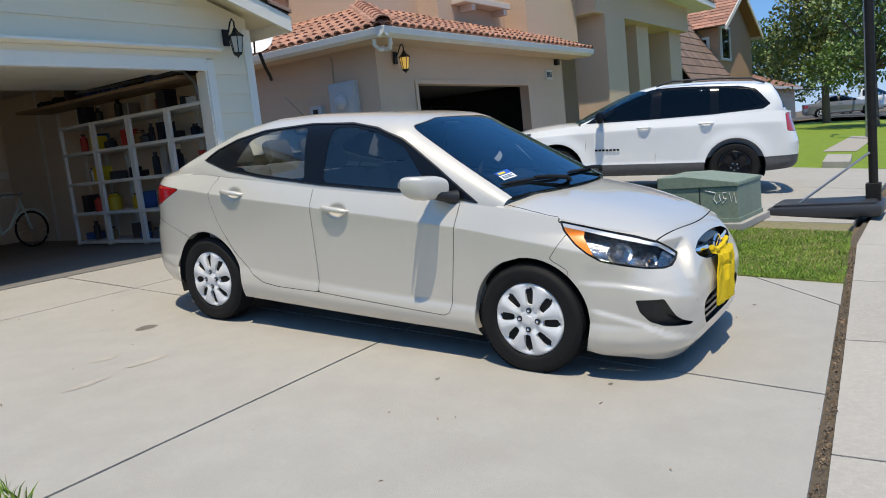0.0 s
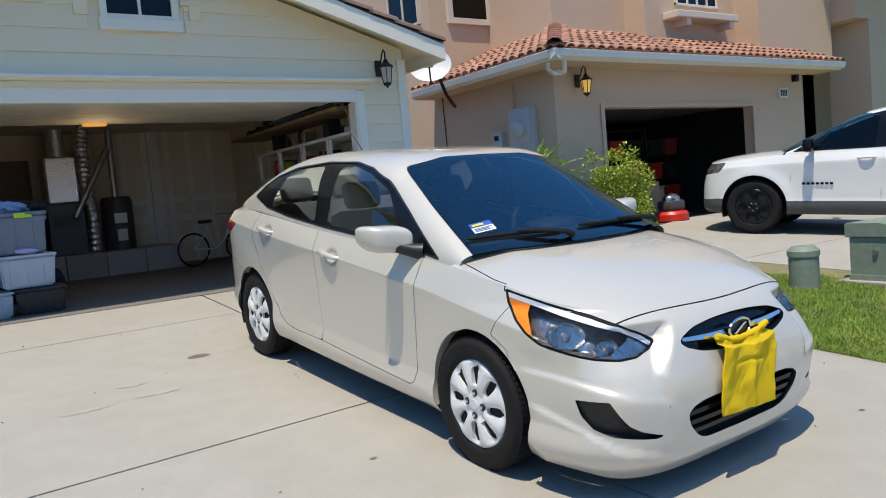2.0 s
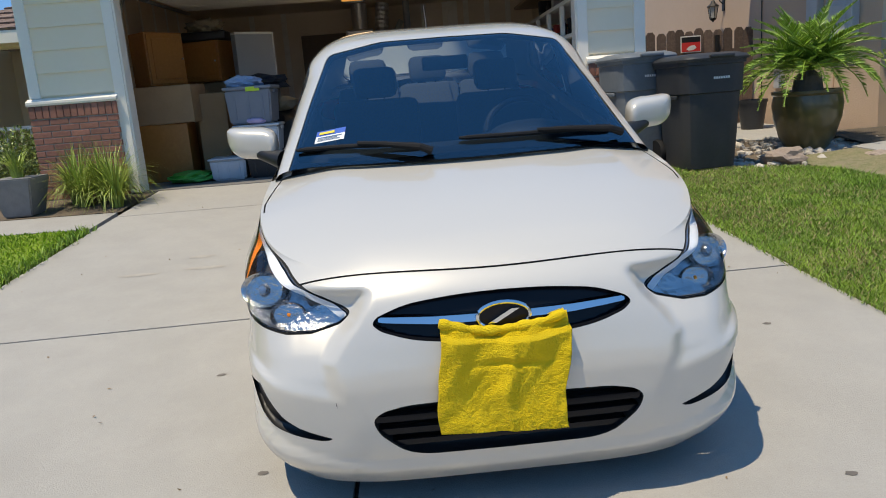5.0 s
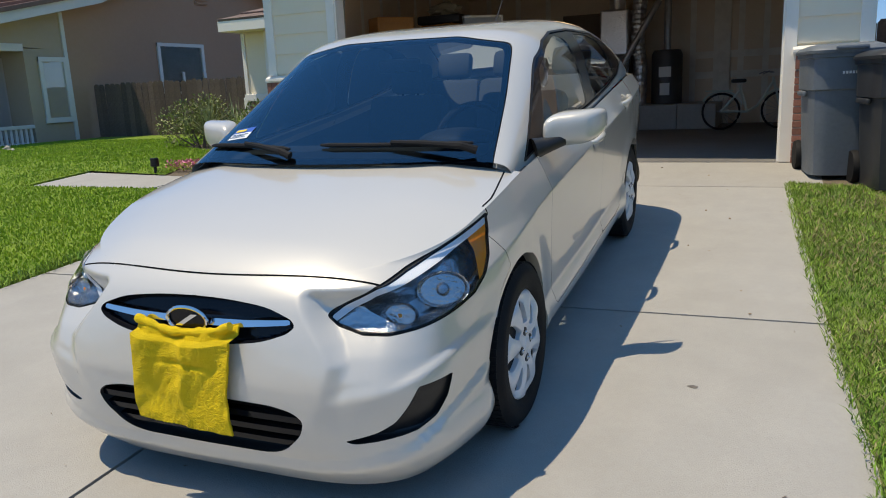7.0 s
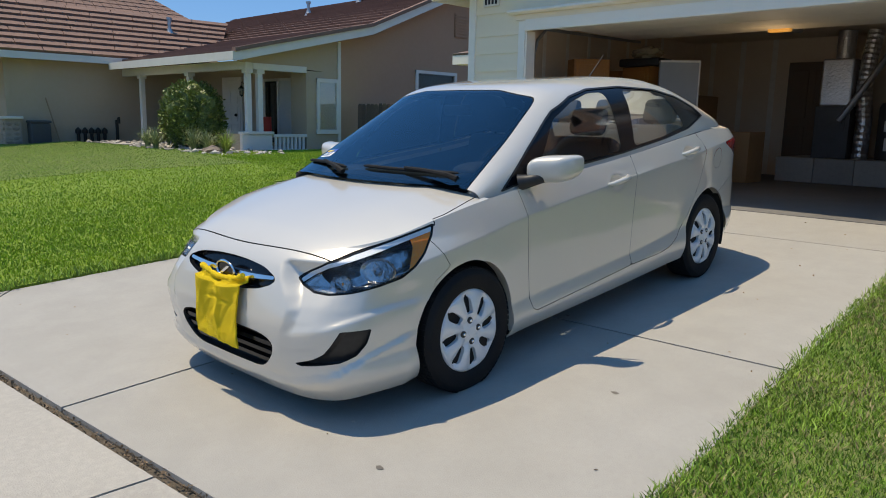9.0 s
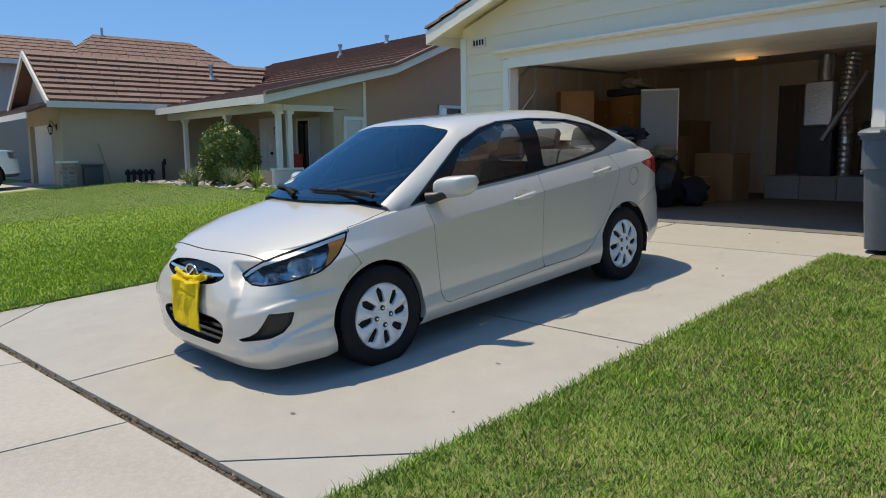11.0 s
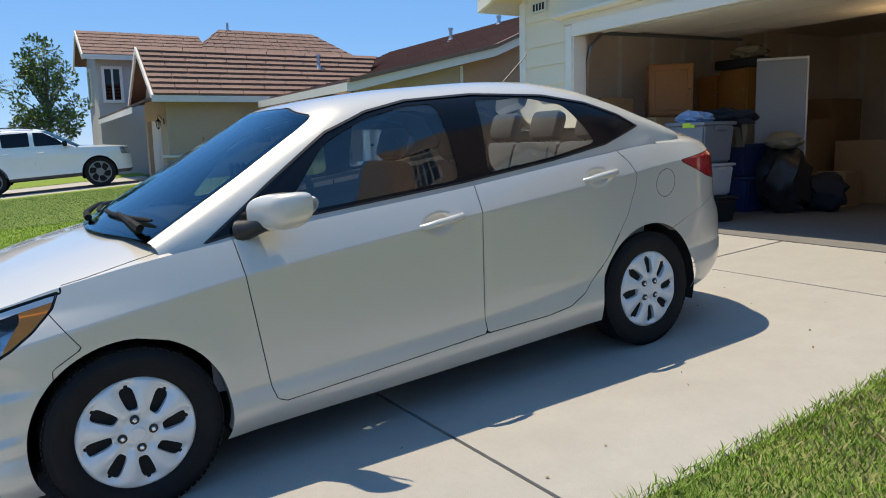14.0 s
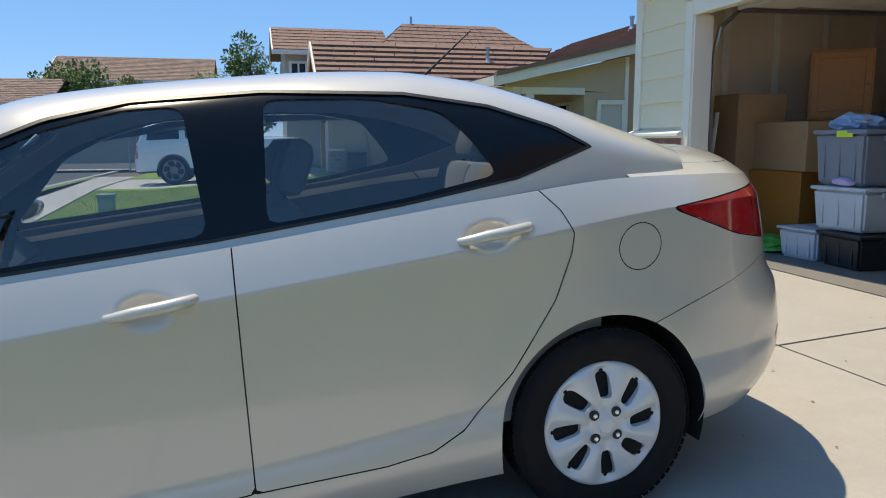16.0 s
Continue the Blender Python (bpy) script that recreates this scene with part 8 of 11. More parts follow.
part("porch_panel", box(-16.4, XE - 0.12, 1.97, 2.07, 0.40, 0.92, 0.01), BEIGE, RH)
part("porch_rail", box(XE - 0.10, XE + 0.02, 2.90, 3.95, 0.84, 0.92, 0.01), PALE_TRIM, RH)
part("porch_rail", box(XE - 0.10, XE + 0.02, 2.86, 3.95, 0.44, 0.52, 0.01), PALE_TRIM, RH)
for k in range(8):
    part("baluster", box(XE - 0.07, XE - 0.01, 2.95 + k * 0.125, 3.01 + k * 0.125, 0.52, 0.84), PALE_TRIM, RH)
# roof of the main part: low over the porch, steeper behind, hipped at the far end
XV = XE + 0.45
tile_roof("roof", (GW + 0.4, 1.95, 2.98), (XV, 1.75, 2.94), (XV, 5.9, 3.93), (GW + 0.4, 5.9, 3.93), RUSSET_TILE, "", course=0.36, rib=1.3, thick=0.075, parent=RH)
tile_roof("roof", (-27.2, 5.9, 3.93), (XV, 5.9, 3.93), (XV, 10.1, 5.68), (-27.2, 10.1, 5.68), RUSSET_TILE, "", course=0.36, rib=1.3, thick=0.075, parent=RH)
tile_roof("roof", (XV, 16.1, 3.25), (-30.5, 16.1, 3.25), (-27.2, 10.1, 5.68), (XV, 10.1, 5.68), RUSSET_TILE, "", course=0.36, rib=1.3, thick=0.075, parent=RH)
tile_roof("roof", (-31.5, 10.2, 3.9), (-27.2, 5.9, 3.93), (-27.2, 10.1, 5.68), (-27.25, 10.1, 5.68), RUSSET_TILE, "", course=0.36, rib=1.3, thick=0.075, parent=RH)
part("eave_board", box(GW + 0.52, XV + 0.02, 1.50, 1.55, 2.72, 2.93), PALE_TRIM, RH)
for p0, p1 in (((1.55, 2.92), (5.9, 3.93)), ((5.9, 3.93), (10.1, 5.68)), ((16.1, 3.25), (10.1, 5.68))):
    part("barge_board", prism([(p0[0], p0[1] - 0.22), (p0[0], p0[1]), (p1[0], p1[1]), (p1[0], p1[1] - 0.22)], XV - 0.03, XV + 0.02, "X"), PALE_TRIM, RH, "pale barge board below the tiles")
    part("barge_tiles", prism([p0, (p0[0], p0[1] + 0.10), (p1[0], p1[1] + 0.10), p1], XV - 0.10, XV + 0.07, "X"), RUSSET_TILE, RH)
part("soffit", prism([(1.55, 2.72), (5.9, 3.72), (5.9, 3.74), (1.55, 2.74)], GW + 0.5, XV - 0.04, "X"), BEIGE, RH)
part("soffit", prism([(5.9, 3.72), (10.1, 5.46), (10.1, 5.48), (5.9, 3.74)], XE - 0.1, XV - 0.04, "X"), BROWN_WALL, RH)
for x, y, z, h in ((-22.1, 4.35, 4.16, 0.5), (-20.0, 8.8, 5.1, 0.45), (-18.0, 9.6, 5.43, 0.3)):
    part("vent_pipe", tube((x, y, z), (x, y, z + h), 0.06, n=12), STEEL, RH)
    part("vent_cap", tube((x, y, z + h), (x, y, z + h + 0.08), 0.09, n=12), STEEL, RH)
    part("vent_flashing", lathe([(0.16, 0.0), (0.10, 0.12), (0.07, 0.2)], 12), STEEL, RH, m=pose(x, y, z))
lantern(pose(-21.55, -1.305, 2.3), False, "black iron wall lantern beside the ranch garage")
lantern(pose(-17.35, 4.57, 2.2), False, "dark wall lantern beside the ranch front door")

# clutter along the ranch garage wall
o = thing("hose_reel", pose(-20.7, -0.55, 0.42), "grey hose reel box against the beige wall", "hose reel")
part("case", box(-0.15, 0.25, -0.28, 0.28, 0, 0.62, 0.04), BARE_GREY, o)
part("lid", box(-0.17, 0.27, -0.30, 0.30, 0.62, 0.70, 0.03), BARE_GREY, o)
tagged(part("shovel", tube((-20.55, 0.0, 0.42), (-20.85, -0.25, 1.80), 0.02), STUD), "long-handled shovel leaning on the beige wall", "shovel")
for k in range(5):
    yy0 = 0.55 + 0.2 * k
    tagged(part("irrigation_valve", lathe([(0.05, 0.0), (0.05, 0.3), (0.09, 0.32), (0.09, 0.42), (0.02, 0.5), (0.002, 0.5)], 10), IRON, m=pose(-20.6, yy0, 0.42)), "dark irrigation valve by the beige wall", "valve", "irrigation valves")
bm = bmesh.new()
add_path(bm, [(-20.6, 1.75, 0.42), (-20.6, 1.75, 1.15), (-20.45, 1.75, 1.22), (-20.45, 1.75, 1.05)], 0.05, 10)
tagged(part("standpipe", bm, IRON), "dark standpipe by the beige wall", "pipe")
o = thing("chair", pose(-14.9, 3.5, 0.47), "red plastic chair on the ranch porch", "chair")
part("seat", box(-0.25, 0.25, -0.25, 0.25, 0.40, 0.45, 0.02), RED_PLASTIC, o)
part("backrest", box(-0.25, 0.25, 0.21, 0.26, 0.45, 0.90, 0.02), RED_PLASTIC, o)
for x in (-0.22, 0.22):
    for y in (-0.22, 0.22):
        part("leg", tube((x, y, 0), (x, y, 0.40), 0.02, n=8), RED_PLASTIC, o)

# fences
def fence(a, b, height, group, label, sill=0.45, wide=0.14):
    a, b = Vector(a), Vector(b)
    d = b - a
    n = int(d.length / (wide + 0.006))
    o = thing("fence", Matrix.Identity(4), label, "fence")
    ang = math.atan2(d.y, d.x)
    rr = random.Random(int(a.x * 10))
    meshes = []
    for k in range(3):
        me_bm = prism([(-wide / 2, 0), (wide / 2, 0), (wide / 2, height - 0.05), (wide / 2 - 0.035, height), (-wide / 2 + 0.035, height), (-wide / 2, height - 0.05)], -0.01, 0.01, "Y")
        me = bpy.data.meshes.new("board")
        me_bm.to_mesh(me), me_bm.free()
        me.materials.append(FENCE_WOOD)
        meshes.append(me)
    for k in range(n):
        p = a + d * ((k + 0.5) / n)
        ob = new("board", meshes[k % 3])
        ob.parent = o
        ob.matrix_basis = Matrix.Translation((p.x, p.y, sill + rr.uniform(-0.02, 0.02))) @ Matrix.Rotation(ang, 4, "Z") @ Matrix.Rotation(rr.uniform(-0.012, 0.012), 4, "Y")
    nrm = Vector((-d.y, d.x, 0)).normalized() * 0.03
    for z in (sill + 0.3, sill + height - 0.35):
        part("rail", tube(Vector((a.x, a.y, z)) + nrm, Vector((b.x, b.y, z)) + nrm, 0.035, n=4), FENCE_WOOD, o)
    return o


fence((-13.1, 5.65, 0), (-5.0, 7.6, 0), 1.35, "", "tall dark weathered board fence between the houses")
fence((3.20, 3.35, 0), (5.9, 3.35, 0), 1.50, "", "weathered board fence and gate with a latch beside the garage")
sgn = thing("warning_sign", pose(4.92, 3.30, 1.74) @ Matrix.Scale(0.72, 4), "red and black warning sign with a pale shape on the fence", "sign")
part("plate", box(-0.22, 0.22, -0.012, 0.0, -0.17, 0.17, 0.004), PALE_TRIM, sgn)
part("upper_field", box(-0.20, 0.20, -0.016, -0.012, 0.04, 0.15), IRON, sgn)
part("lower_field", box(-0.20, 0.20, -0.016, -0.012, -0.15, 0.04), RED_PLASTIC, sgn)
part("shape", prism([(-0.10, -0.10), (-0.02, -0.03), (0.08, -0.02), (0.12, -0.08), (0.05, -0.12), (-0.05, -0.13)], -0.019, -0.016, "Y"), PALE_TRIM, sgn)
tagged(part("gate_latch", box(5.30, 5.36, 3.27, 3.335, 1.55, 1.85, 0.008), IRON), "black iron gate latch on the board fence", "latch")

# porch of our own house, left of the garage
PZ = 0.5
PH = thing("porch", pose(-0.9, 1.5, 0), "cream porch with a tiled roof, white railing and brick pier", "porch")
PX = GX0 + 0.9
part("porch_wall", box(-6.0, PX, 4.6, 4.8, 0.3, 2.65), CREAM, PH)
part("end_wall", box(-6.0, -5.8, 3.6, 4.6, 0.3, 2.65), CREAM, PH)
part("post", box(-6.05, -5.50, 2.35, 2.65, 1.38, 2.50, 0.01), CREAM, PH)
for s_ in (-6.07, -5.54):
    part("post_board", box(s_, s_ + 0.08, 2.32, 2.35, 1.38, 2.50, 0.004), TRIM_WHITE, PH)
pb = part("post_base", box(-6.0, -5.55, 2.35, 2.68, 0.3, 1.25), MORTAR, PH)
part("base_cap", box(-6.09, -5.46, 2.30, 2.72, 1.25, 1.38, 0.01), TRIM_WHITE, PH)
for k in range(13):
    for i in range(4):
        xx0 = -6.01 + i * 0.18 - (0.09 if k % 2 else 0)
        a_, b_ = max(-6.01, xx0), min(-5.54, xx0 + 0.17)
        if b_ - a_ > 0.03:
            part("brick", box(a_, b_, 2.335, 2.36, 0.38 + k * 0.066, 0.435 + k * 0.066), BRICK, pb)
part("newel", box(-6.20, -6.10, 2.40, 2.50, 0.3, 1.32, 0.008), TRIM_WHITE, PH)
part("beam", box(-6.05, PX, 2.38, 2.62, 2.50, 2.68), CREAM, PH)
part("rail", box(-5.54, PX, 2.46, 2.54, 1.24, 1.30, 0.006), TRIM_WHITE, PH)
for k in range(20):
    part("baluster", box(-5.45 + k * 0.13, -5.41 + k * 0.13, 2.48, 2.52, 0.55, 1.24), TRIM_WHITE, PH)
part("floor_slab", box(-6.05, PX, 2.3, 4.6, 0.3, 0.56), CONCRETE, PH)
part("doorway", box(-4.9, -3.9, 4.54, 4.6, 0.56, 2.45), DARK_GLASS, PH, "dark screen door")
for x0, x1 in ((-5.0, -4.9), (-3.9, -3.8)):
    part("door_trim", box(x0, x1, 4.52, 4.6, 0.56, 2.5, 0.004), TRIM_WHITE, PH)
part("eave_board", box(-6.12, PX, 1.82, 1.88, 2.52, 2.70), TRIM_WHITE, PH)
part("eave_board", box(-6.16, -6.12, 1.82, 7.0, 2.52, 2.70), TRIM_WHITE, PH)
part("soffit", box(-6.12, PX, 1.88, 2.4, 2.53, 2.55), CREAM, PH)
tile_roof("roof", (-6.15, 1.82, 2.70), (PX, 1.82, 2.70), (PX, 5.4, 4.05), (PX - 0.02, 5.4, 4.05), BROWN_TILE, "brown flat tiles in courses", parent=PH)
tile_roof("roof", (-6.15, 8.0, 2.70), (-6.15, 1.82, 2.70), (PX - 0.02, 5.4, 4.05), (PX - 0.02, 8.0, 4.05), BROWN_TILE, "brown flat tiles in courses", parent=PH)
slabs("front_path", [[(-4.0, -1.65), (-2.32, -1.70), (-2.32, -1.05), (-4.0, -1.0)], [(-6.0, -1.7), (-4.0, -1.65), (-4.0, -1.0), (-6.0, -0.8)]], CONCRETE, label="narrow concrete path to the porch", category="path")
sheet("lawn", [(-4.5, -0.95), (-8.2, -0.45), (-12.9, 0.4), (-13.0, 5.6), (-5.0, 7.4), (-5.0, 5.2), (-7.4, 5.0), (-7.4, 2.4), (-5.4, 1.3)], 0.012, FAR_LAWN, label="mown lawn between the path and the board fence", category="lawn", kind="stuff")
blades("grass", [(-4.5, -0.95), (-8.2, -0.45), (-12.9, 0.4), (-13.0, 4.5), (-7.4, 4.5), (-7.4, 2.4), (-5.4, 1.3)], 1100, 0.03, LEFT_BLADE, 31, wide=0.0065)
sheet("front_bed", [(-2.32, -1.0), (-4.0, -0.95), (-4.5, -0.95), (-5.4, 1.3), (-7.4, 2.4), (-7.4, 4.2), (GX0, 4.0), (GX0, -0.0), (-2.32, -0.1)], -0.005, SOIL, label="planting bed before the porch", category="soil")

# houses farther off
def far_house(name_label, x0, x1, y0, y1, base, eave, ridge, along, wall, tile, windows=()):
    h = thing("house", pose(0, 0, 0), name_label, "house")
    part("wall", box(x0, x1, y0, y1, base, eave), wall, h)
    if along == "x":
        ym = (y0 + y1) / 2
        tile_roof("roof", (x0 - 0.5, y0 - 0.5, eave), (x1 + 0.5, y0 - 0.5, eave), (x1 + 0.5, ym, ridge), (x0 - 0.5, ym, ridge), tile, "", course=0.4, rib=0.5, parent=h)
        tile_roof("roof", (x1 + 0.5, y1 + 0.5, eave), (x0 - 0.5, y1 + 0.5, eave), (x0 - 0.5, ym, ridge), (x1 + 0.5, ym, ridge), tile, "", course=0.4, rib=0.5, parent=h)
        for xe in (x0, x1):
            part("gable", prism([(y0, eave), (y1, eave), (ym, ridge - 0.1)], xe - 0.1 if xe == x1 else xe, xe if xe == x1 else xe + 0.1, "X"), wall, h)
        part("eave_board", box(x0 - 0.5, x1 + 0.5, y0 - 0.54, y0 - 0.5, eave - 0.2, eave), PALE_TRIM, h)
    else:
        xm = (x0 + x1) / 2
        tile_roof("roof", (x1 + 0.5, y0 - 0.5, eave), (x1 + 0.5, y1 + 0.5, eave), (xm, y1 + 0.5, ridge), (xm, y0 - 0.5, ridge), tile, "", course=0.4, rib=0.5, parent=h)
        tile_roof("roof", (x0 - 0.5, y1 + 0.5, eave), (x0 - 0.5, y0 - 0.5, eave), (xm, y0 - 0.5, ridge), (xm, y1 + 0.5, ridge), tile, "", course=0.4, rib=0.5, parent=h)
        for ye in (y0, y1):
            part("gable", prism([(x0, eave), (x1, eave), (xm, ridge - 0.1)], ye if ye == y0 else ye - 0.1, ye + 0.1 if ye == y0 else ye, "Y"), wall, h)
        part("eave_board", box(x1 + 0.5, x1 + 0.54, y0 - 0.5, y1 + 0.5, eave - 0.2, eave), PALE_TRIM, h)
        for xa in (x0 - 0.5, x1 + 0.5):
            part("barge_board", prism([(xa, eave - 0.22), (xa, eave), (xm, ridge), (xm, ridge - 0.22)], y0 - 0.56, y0 - 0.5, "Y"), PALE_TRIM, h)
    for side_, a, b, z0, z1 in windows:
        if side_ == "x":
            w = part("window", box(x1, x1 + 0.05, a, b, z0, z1), DARK_GLASS, h)
            for q in ((a - 0.12, a, z0, z1), (b, b + 0.12, z0, z1), (a - 0.12, b + 0.12, z1, z1 + 0.12), (a - 0.12, b + 0.12, z0 - 0.12, z0), ((a + b) / 2 - 0.04, (a + b) / 2 + 0.04, z0, z1)):
                part("frame", box(x1, x1 + 0.09, *q), PALE_TRIM, w)
        elif side_ == "w":
            w = part("window", box(x0 - 0.05, x0, a, b, z0, z1), DARK_GLASS, h)
            for q in ((a - 0.12, a, z0, z1), (b, b + 0.12, z0, z1), (a - 0.12, b + 0.12, z1, z1 + 0.12), (a - 0.12, b + 0.12, z0 - 0.12, z0), ((a + b) / 2 - 0.04, (a + b) / 2 + 0.04, z0, z1)):
                part("frame", box(x0 - 0.09, x0, *q), PALE_TRIM, w)
        else:
            w = part("window", box(a, b, y0 - 0.05, y0, z0, z1), DARK_GLASS, h)
            for q in ((a - 0.12, a, z0, z1), (b, b + 0.12, z0, z1), (a - 0.12, b + 0.12, z1, z1 + 0.12), (a - 0.12, b + 0.12, z0 - 0.12, z0)):
                part("frame", box(q[0], q[1], y0 - 0.09, y0, q[2], q[3]), PALE_TRIM, w)
    return h


far_house("grey two-storey house with russet roofs behind the ranch house", -35.2, -31.0, -2.3, 2.0, 0.2, 5.45, 6.75, "y", GREY_WALL, RUSSET_TILE, (("y", -34.2, -33.2, 3.6, 5.0), ("x", -2.0, -1.4, 3.6, 4.9)))
hh_ = thing("house", pose(0, 0, 0), "broad russet hipped roof of the house behind", "house")
part("wall", box(-35.6, -30.4, 2.05, 10.0, 0.2, 5.2), GREY_WALL, hh_)
for a_, b_, c_, d_ in (((-30, 1.4), (-30, 10.4), (-33, 8.2), (-33, 3.5)), ((-30, 10.4), (-36, 10.4), (-33, 8.2), (-33, 8.19)), ((-36, 1.4), (-30, 1.4), (-33, 3.5), (-33, 3.49)), ((-36, 10.4), (-36, 1.4), (-33, 3.5), (-33, 8.2))):
    tile_roof("roof", (*a_, 5.2), (*b_, 5.2), (*c_, 7.1), (*d_, 7.1), RUSSET_TILE, "", course=0.36, rib=0.4, parent=hh_)
part("vent_pipe", tube((-33.0, 3.9, 7.0), (-33.0, 3.9, 7.45), 0.06), STEEL, hh_)
far_house("brown two-storey house beyond the crossing", -86, -74, -22.0, -7.7, 0.0, 7.2, 10.0, "y", BROWN_WALL, BROWN_TILE, (("x", -13.5, -11.5, 4.6, 6.4), ("x", -10.5, -9.0, 4.6, 6.4), ("x", -12, -10, 0.9, 2.4)))
far_house("brown house with a grey roof across the street", -62, -52, -28, -17.3, -0.1, 4.0, 6.0, "y", BROWN_WALL, BROWN_TILE, (("x", -22, -20, 1.0, 2.4),))
tagged(part("garden_wall", box(-51.4, -51.2, -40.0, -7.0, -0.1, 1.75), BEIGE), "long tan masonry garden wall beyond the crossing", "wall")
far_house("tan house far down the street", -64, -46, 6, 18, 0.1, 3.4, 6.0, "y", BEIGE, RUSSET_TILE)
far_house("grey steep-gabled house beyond the porch", 27.5, 33.5, 1.8, 5.0, 0.1, 2.9, 6.2, "x", GREY_WALL, BROWN_TILE, (("w", 2.7, 3.5, 2.9, 4.1),))
far_house("brown two-storey house behind the steep gable", 34.0, 41.0, 2.0, 8.0, 0.1, 5.6, 7.6, "y", BROWN_WALL, RED_TILE, (("w", 2.5, 3.5, 3.8, 5.1), ("y", 34.5, 36.0, 4.2, 5.6)))
far_house("low tan house with a red roof down the street", 52, 66, 4, 14, 0.1, 3.2, 5.4, "x", STUCCO, RED_TILE)

# ground covers on both sides
sheet("lawn", [(-20.3, -8.46), (-21.2, -8.52), (-21.2, -1.2), (-20.3, -1.2)], 0.010, FAR_LAWN, label="mown lawn beside the ranch drive", category="lawn", kind="stuff")
slabs("ranch_drive", [[(-27.5, -8.6), (-24.2, -8.6), (-24.2, -1.3), (-27.5, -1.3)], [(-24.2, -8.6), (-21.2, -8.55), (-21.2, -1.3), (-24.2, -1.3)]], PATH_CONCRETE, label="concrete drive before the ranch garage", category="driveway")
sheet("lawn", [(-27.6, -8.6), (-34.0, -8.6), (-34.0, -1.0), (-27.6, -1.0)], 0.010, FAR_LAWN, label="mown lawn beyond the ranch drive", category="lawn", kind="stuff")
sheet("side_street", [(-50, -60), (-38.5, -60), (-38.5, 60), (-50, 60)], 0.03, ASPHALT, label="grey asphalt side street", category="road")
sheet("far_pavement", [(-38.5, -60), (-36.8, -60), (-36.8, -8.7), (-38.5, -8.7)], 0.05, PATH_CONCRETE, label="far concrete pavement", category="pavement")
sheet("lawn", [(13.2, -6.4), (30.0, -6.4), (30.0, -0.2), (13.0, 0.0)], 0.010, FAR_LAWN, label="mown lawn beyond the neighbour's drive", category="lawn", kind="stuff")
sheet("lawn", [(30, -6.4), (47.0, -6.4), (47.0, 3.5), (34.0, -0.3), (30.0, -0.3)], 0.010, FAR_LAWN, label="mown lawn far down the street", category="lawn", kind="stuff")
sheet("cross_street", [(48.5, -40), (64, -40), (64, 60), (48.5, 60)], 0.3 - 0.09, ASPHALT, label="grey asphalt cross street", category="road")
slabs("garden_steps", [[(13.3, -5.6), (15.6, -5.4), (15.6, -4.9), (13.3, -5.1)], [(13.3, -4.4), (15.2, -4.2), (15.2, -3.8), (13.3, -4.0)]], CONCRETE, lift=0.14, thick=0.2, label="low concrete steps beside the lawn", category="step")
sheet("gravel_strip", [(18.5, -5.2), (27, -5.0), (27, -4.2), (18.5, -4.4)], 0.02, PEBBLE, label="strip of pale pebbles across the lawn", category="gravel", kind="stuff")
sheet("pebble_bed", [(-19.9, 0.5), (-13.0, 1.1), (-11.2, 0.2), (-11.0, 1.6), (-13.2, 2.3), (-19.9, 2.3)], 0.015, PEBBLE, label="bed of pale pebbles before the ranch porch", category="gravel", kind="stuff")


# ---- things in the open garage ----
CARDBOARD = vary(mat("cardboard", (0.36, 0.23, 0.12), 0.9, spots=[(5, 0.4, (0.29, 0.18, 0.09)), (40, 0.2, (0.42, 0.28, 0.16))], bump=0.1, bump_scale=60), 0.15)
ORANGE_WOOD = mat("varnished orange wood", (0.42, 0.17, 0.035), 0.4, spots=[(3, 0.4, (0.33, 0.12, 0.02)), (30, 0.4, (0.5, 0.22, 0.05))], bump=0.1, bump_scale=50)
GREY_TOTE = mat("grey plastic tote", (0.20, 0.22, 0.26), 0.5, spots=[(8, 0.3, (0.16, 0.18, 0.21))])
CLEAR_TOTE = mat("milky plastic tote", (0.50, 0.54, 0.58), 0.45, spots=[(6, 0.3, (0.40, 0.43, 0.46))])
BLACK_TOTE = mat("black plastic tote", (0.02, 0.02, 0.022), 0.45)
BLUE_TOTE = mat("blue plastic tote", (0.012, 0.03, 0.11), 0.45)
SHELF_WHITE = mat("white plastic shelving", (0.74, 0.74, 0.72), 0.5, spots=[(6, 0.3, (0.64, 0.64, 0.62))])
FOIL = mat("crumpled foil duct", (0.66, 0.66, 0.67), 0.3, metal=0.9, bump=1.0, bump_scale=28)
DENIM = mat("dark cloth", (0.02, 0.022, 0.03), 0.95, bump=0.4, bump_scale=90)
KHAKI = mat("khaki cloth", (0.32, 0.28, 0.20), 0.95, bump=0.4, bump_scale=90)
PALE_BLUE = mat("pale blue bag", (0.35, 0.5, 0.72), 0.5, bump=0.5, bump_scale=30)
GREEN_PLASTIC = mat("green plastic", (0.05, 0.35, 0.05), 0.5)
LIME = mat("lime label", (0.55, 0.75, 0.05), 0.6)
BIKE_PAINT = mat("mint bicycle paint", (0.62, 0.68, 0.62), 0.35)
PANEL_GREY = mat("grey painted door leaf", (0.30, 0.33, 0.36), 0.5, spots=[(3, 0.3, (0.25, 0.28, 0.31))])
CONCRETE_BLOCK = vary(mat("grey concrete block", (0.36, 0.35, 0.33), 0.9, spots=[(20, 0.4, (0.28, 0.27, 0.25))], bump=0.4, bump_scale=60), 0.15)
FURNACE_GREY = mat("dark sheet metal", (0.075, 0.075, 0.078), 0.5, metal=0.4, spots=[(5, 0.4, (0.05, 0.05, 0.052))])
F = FLOOR_Z


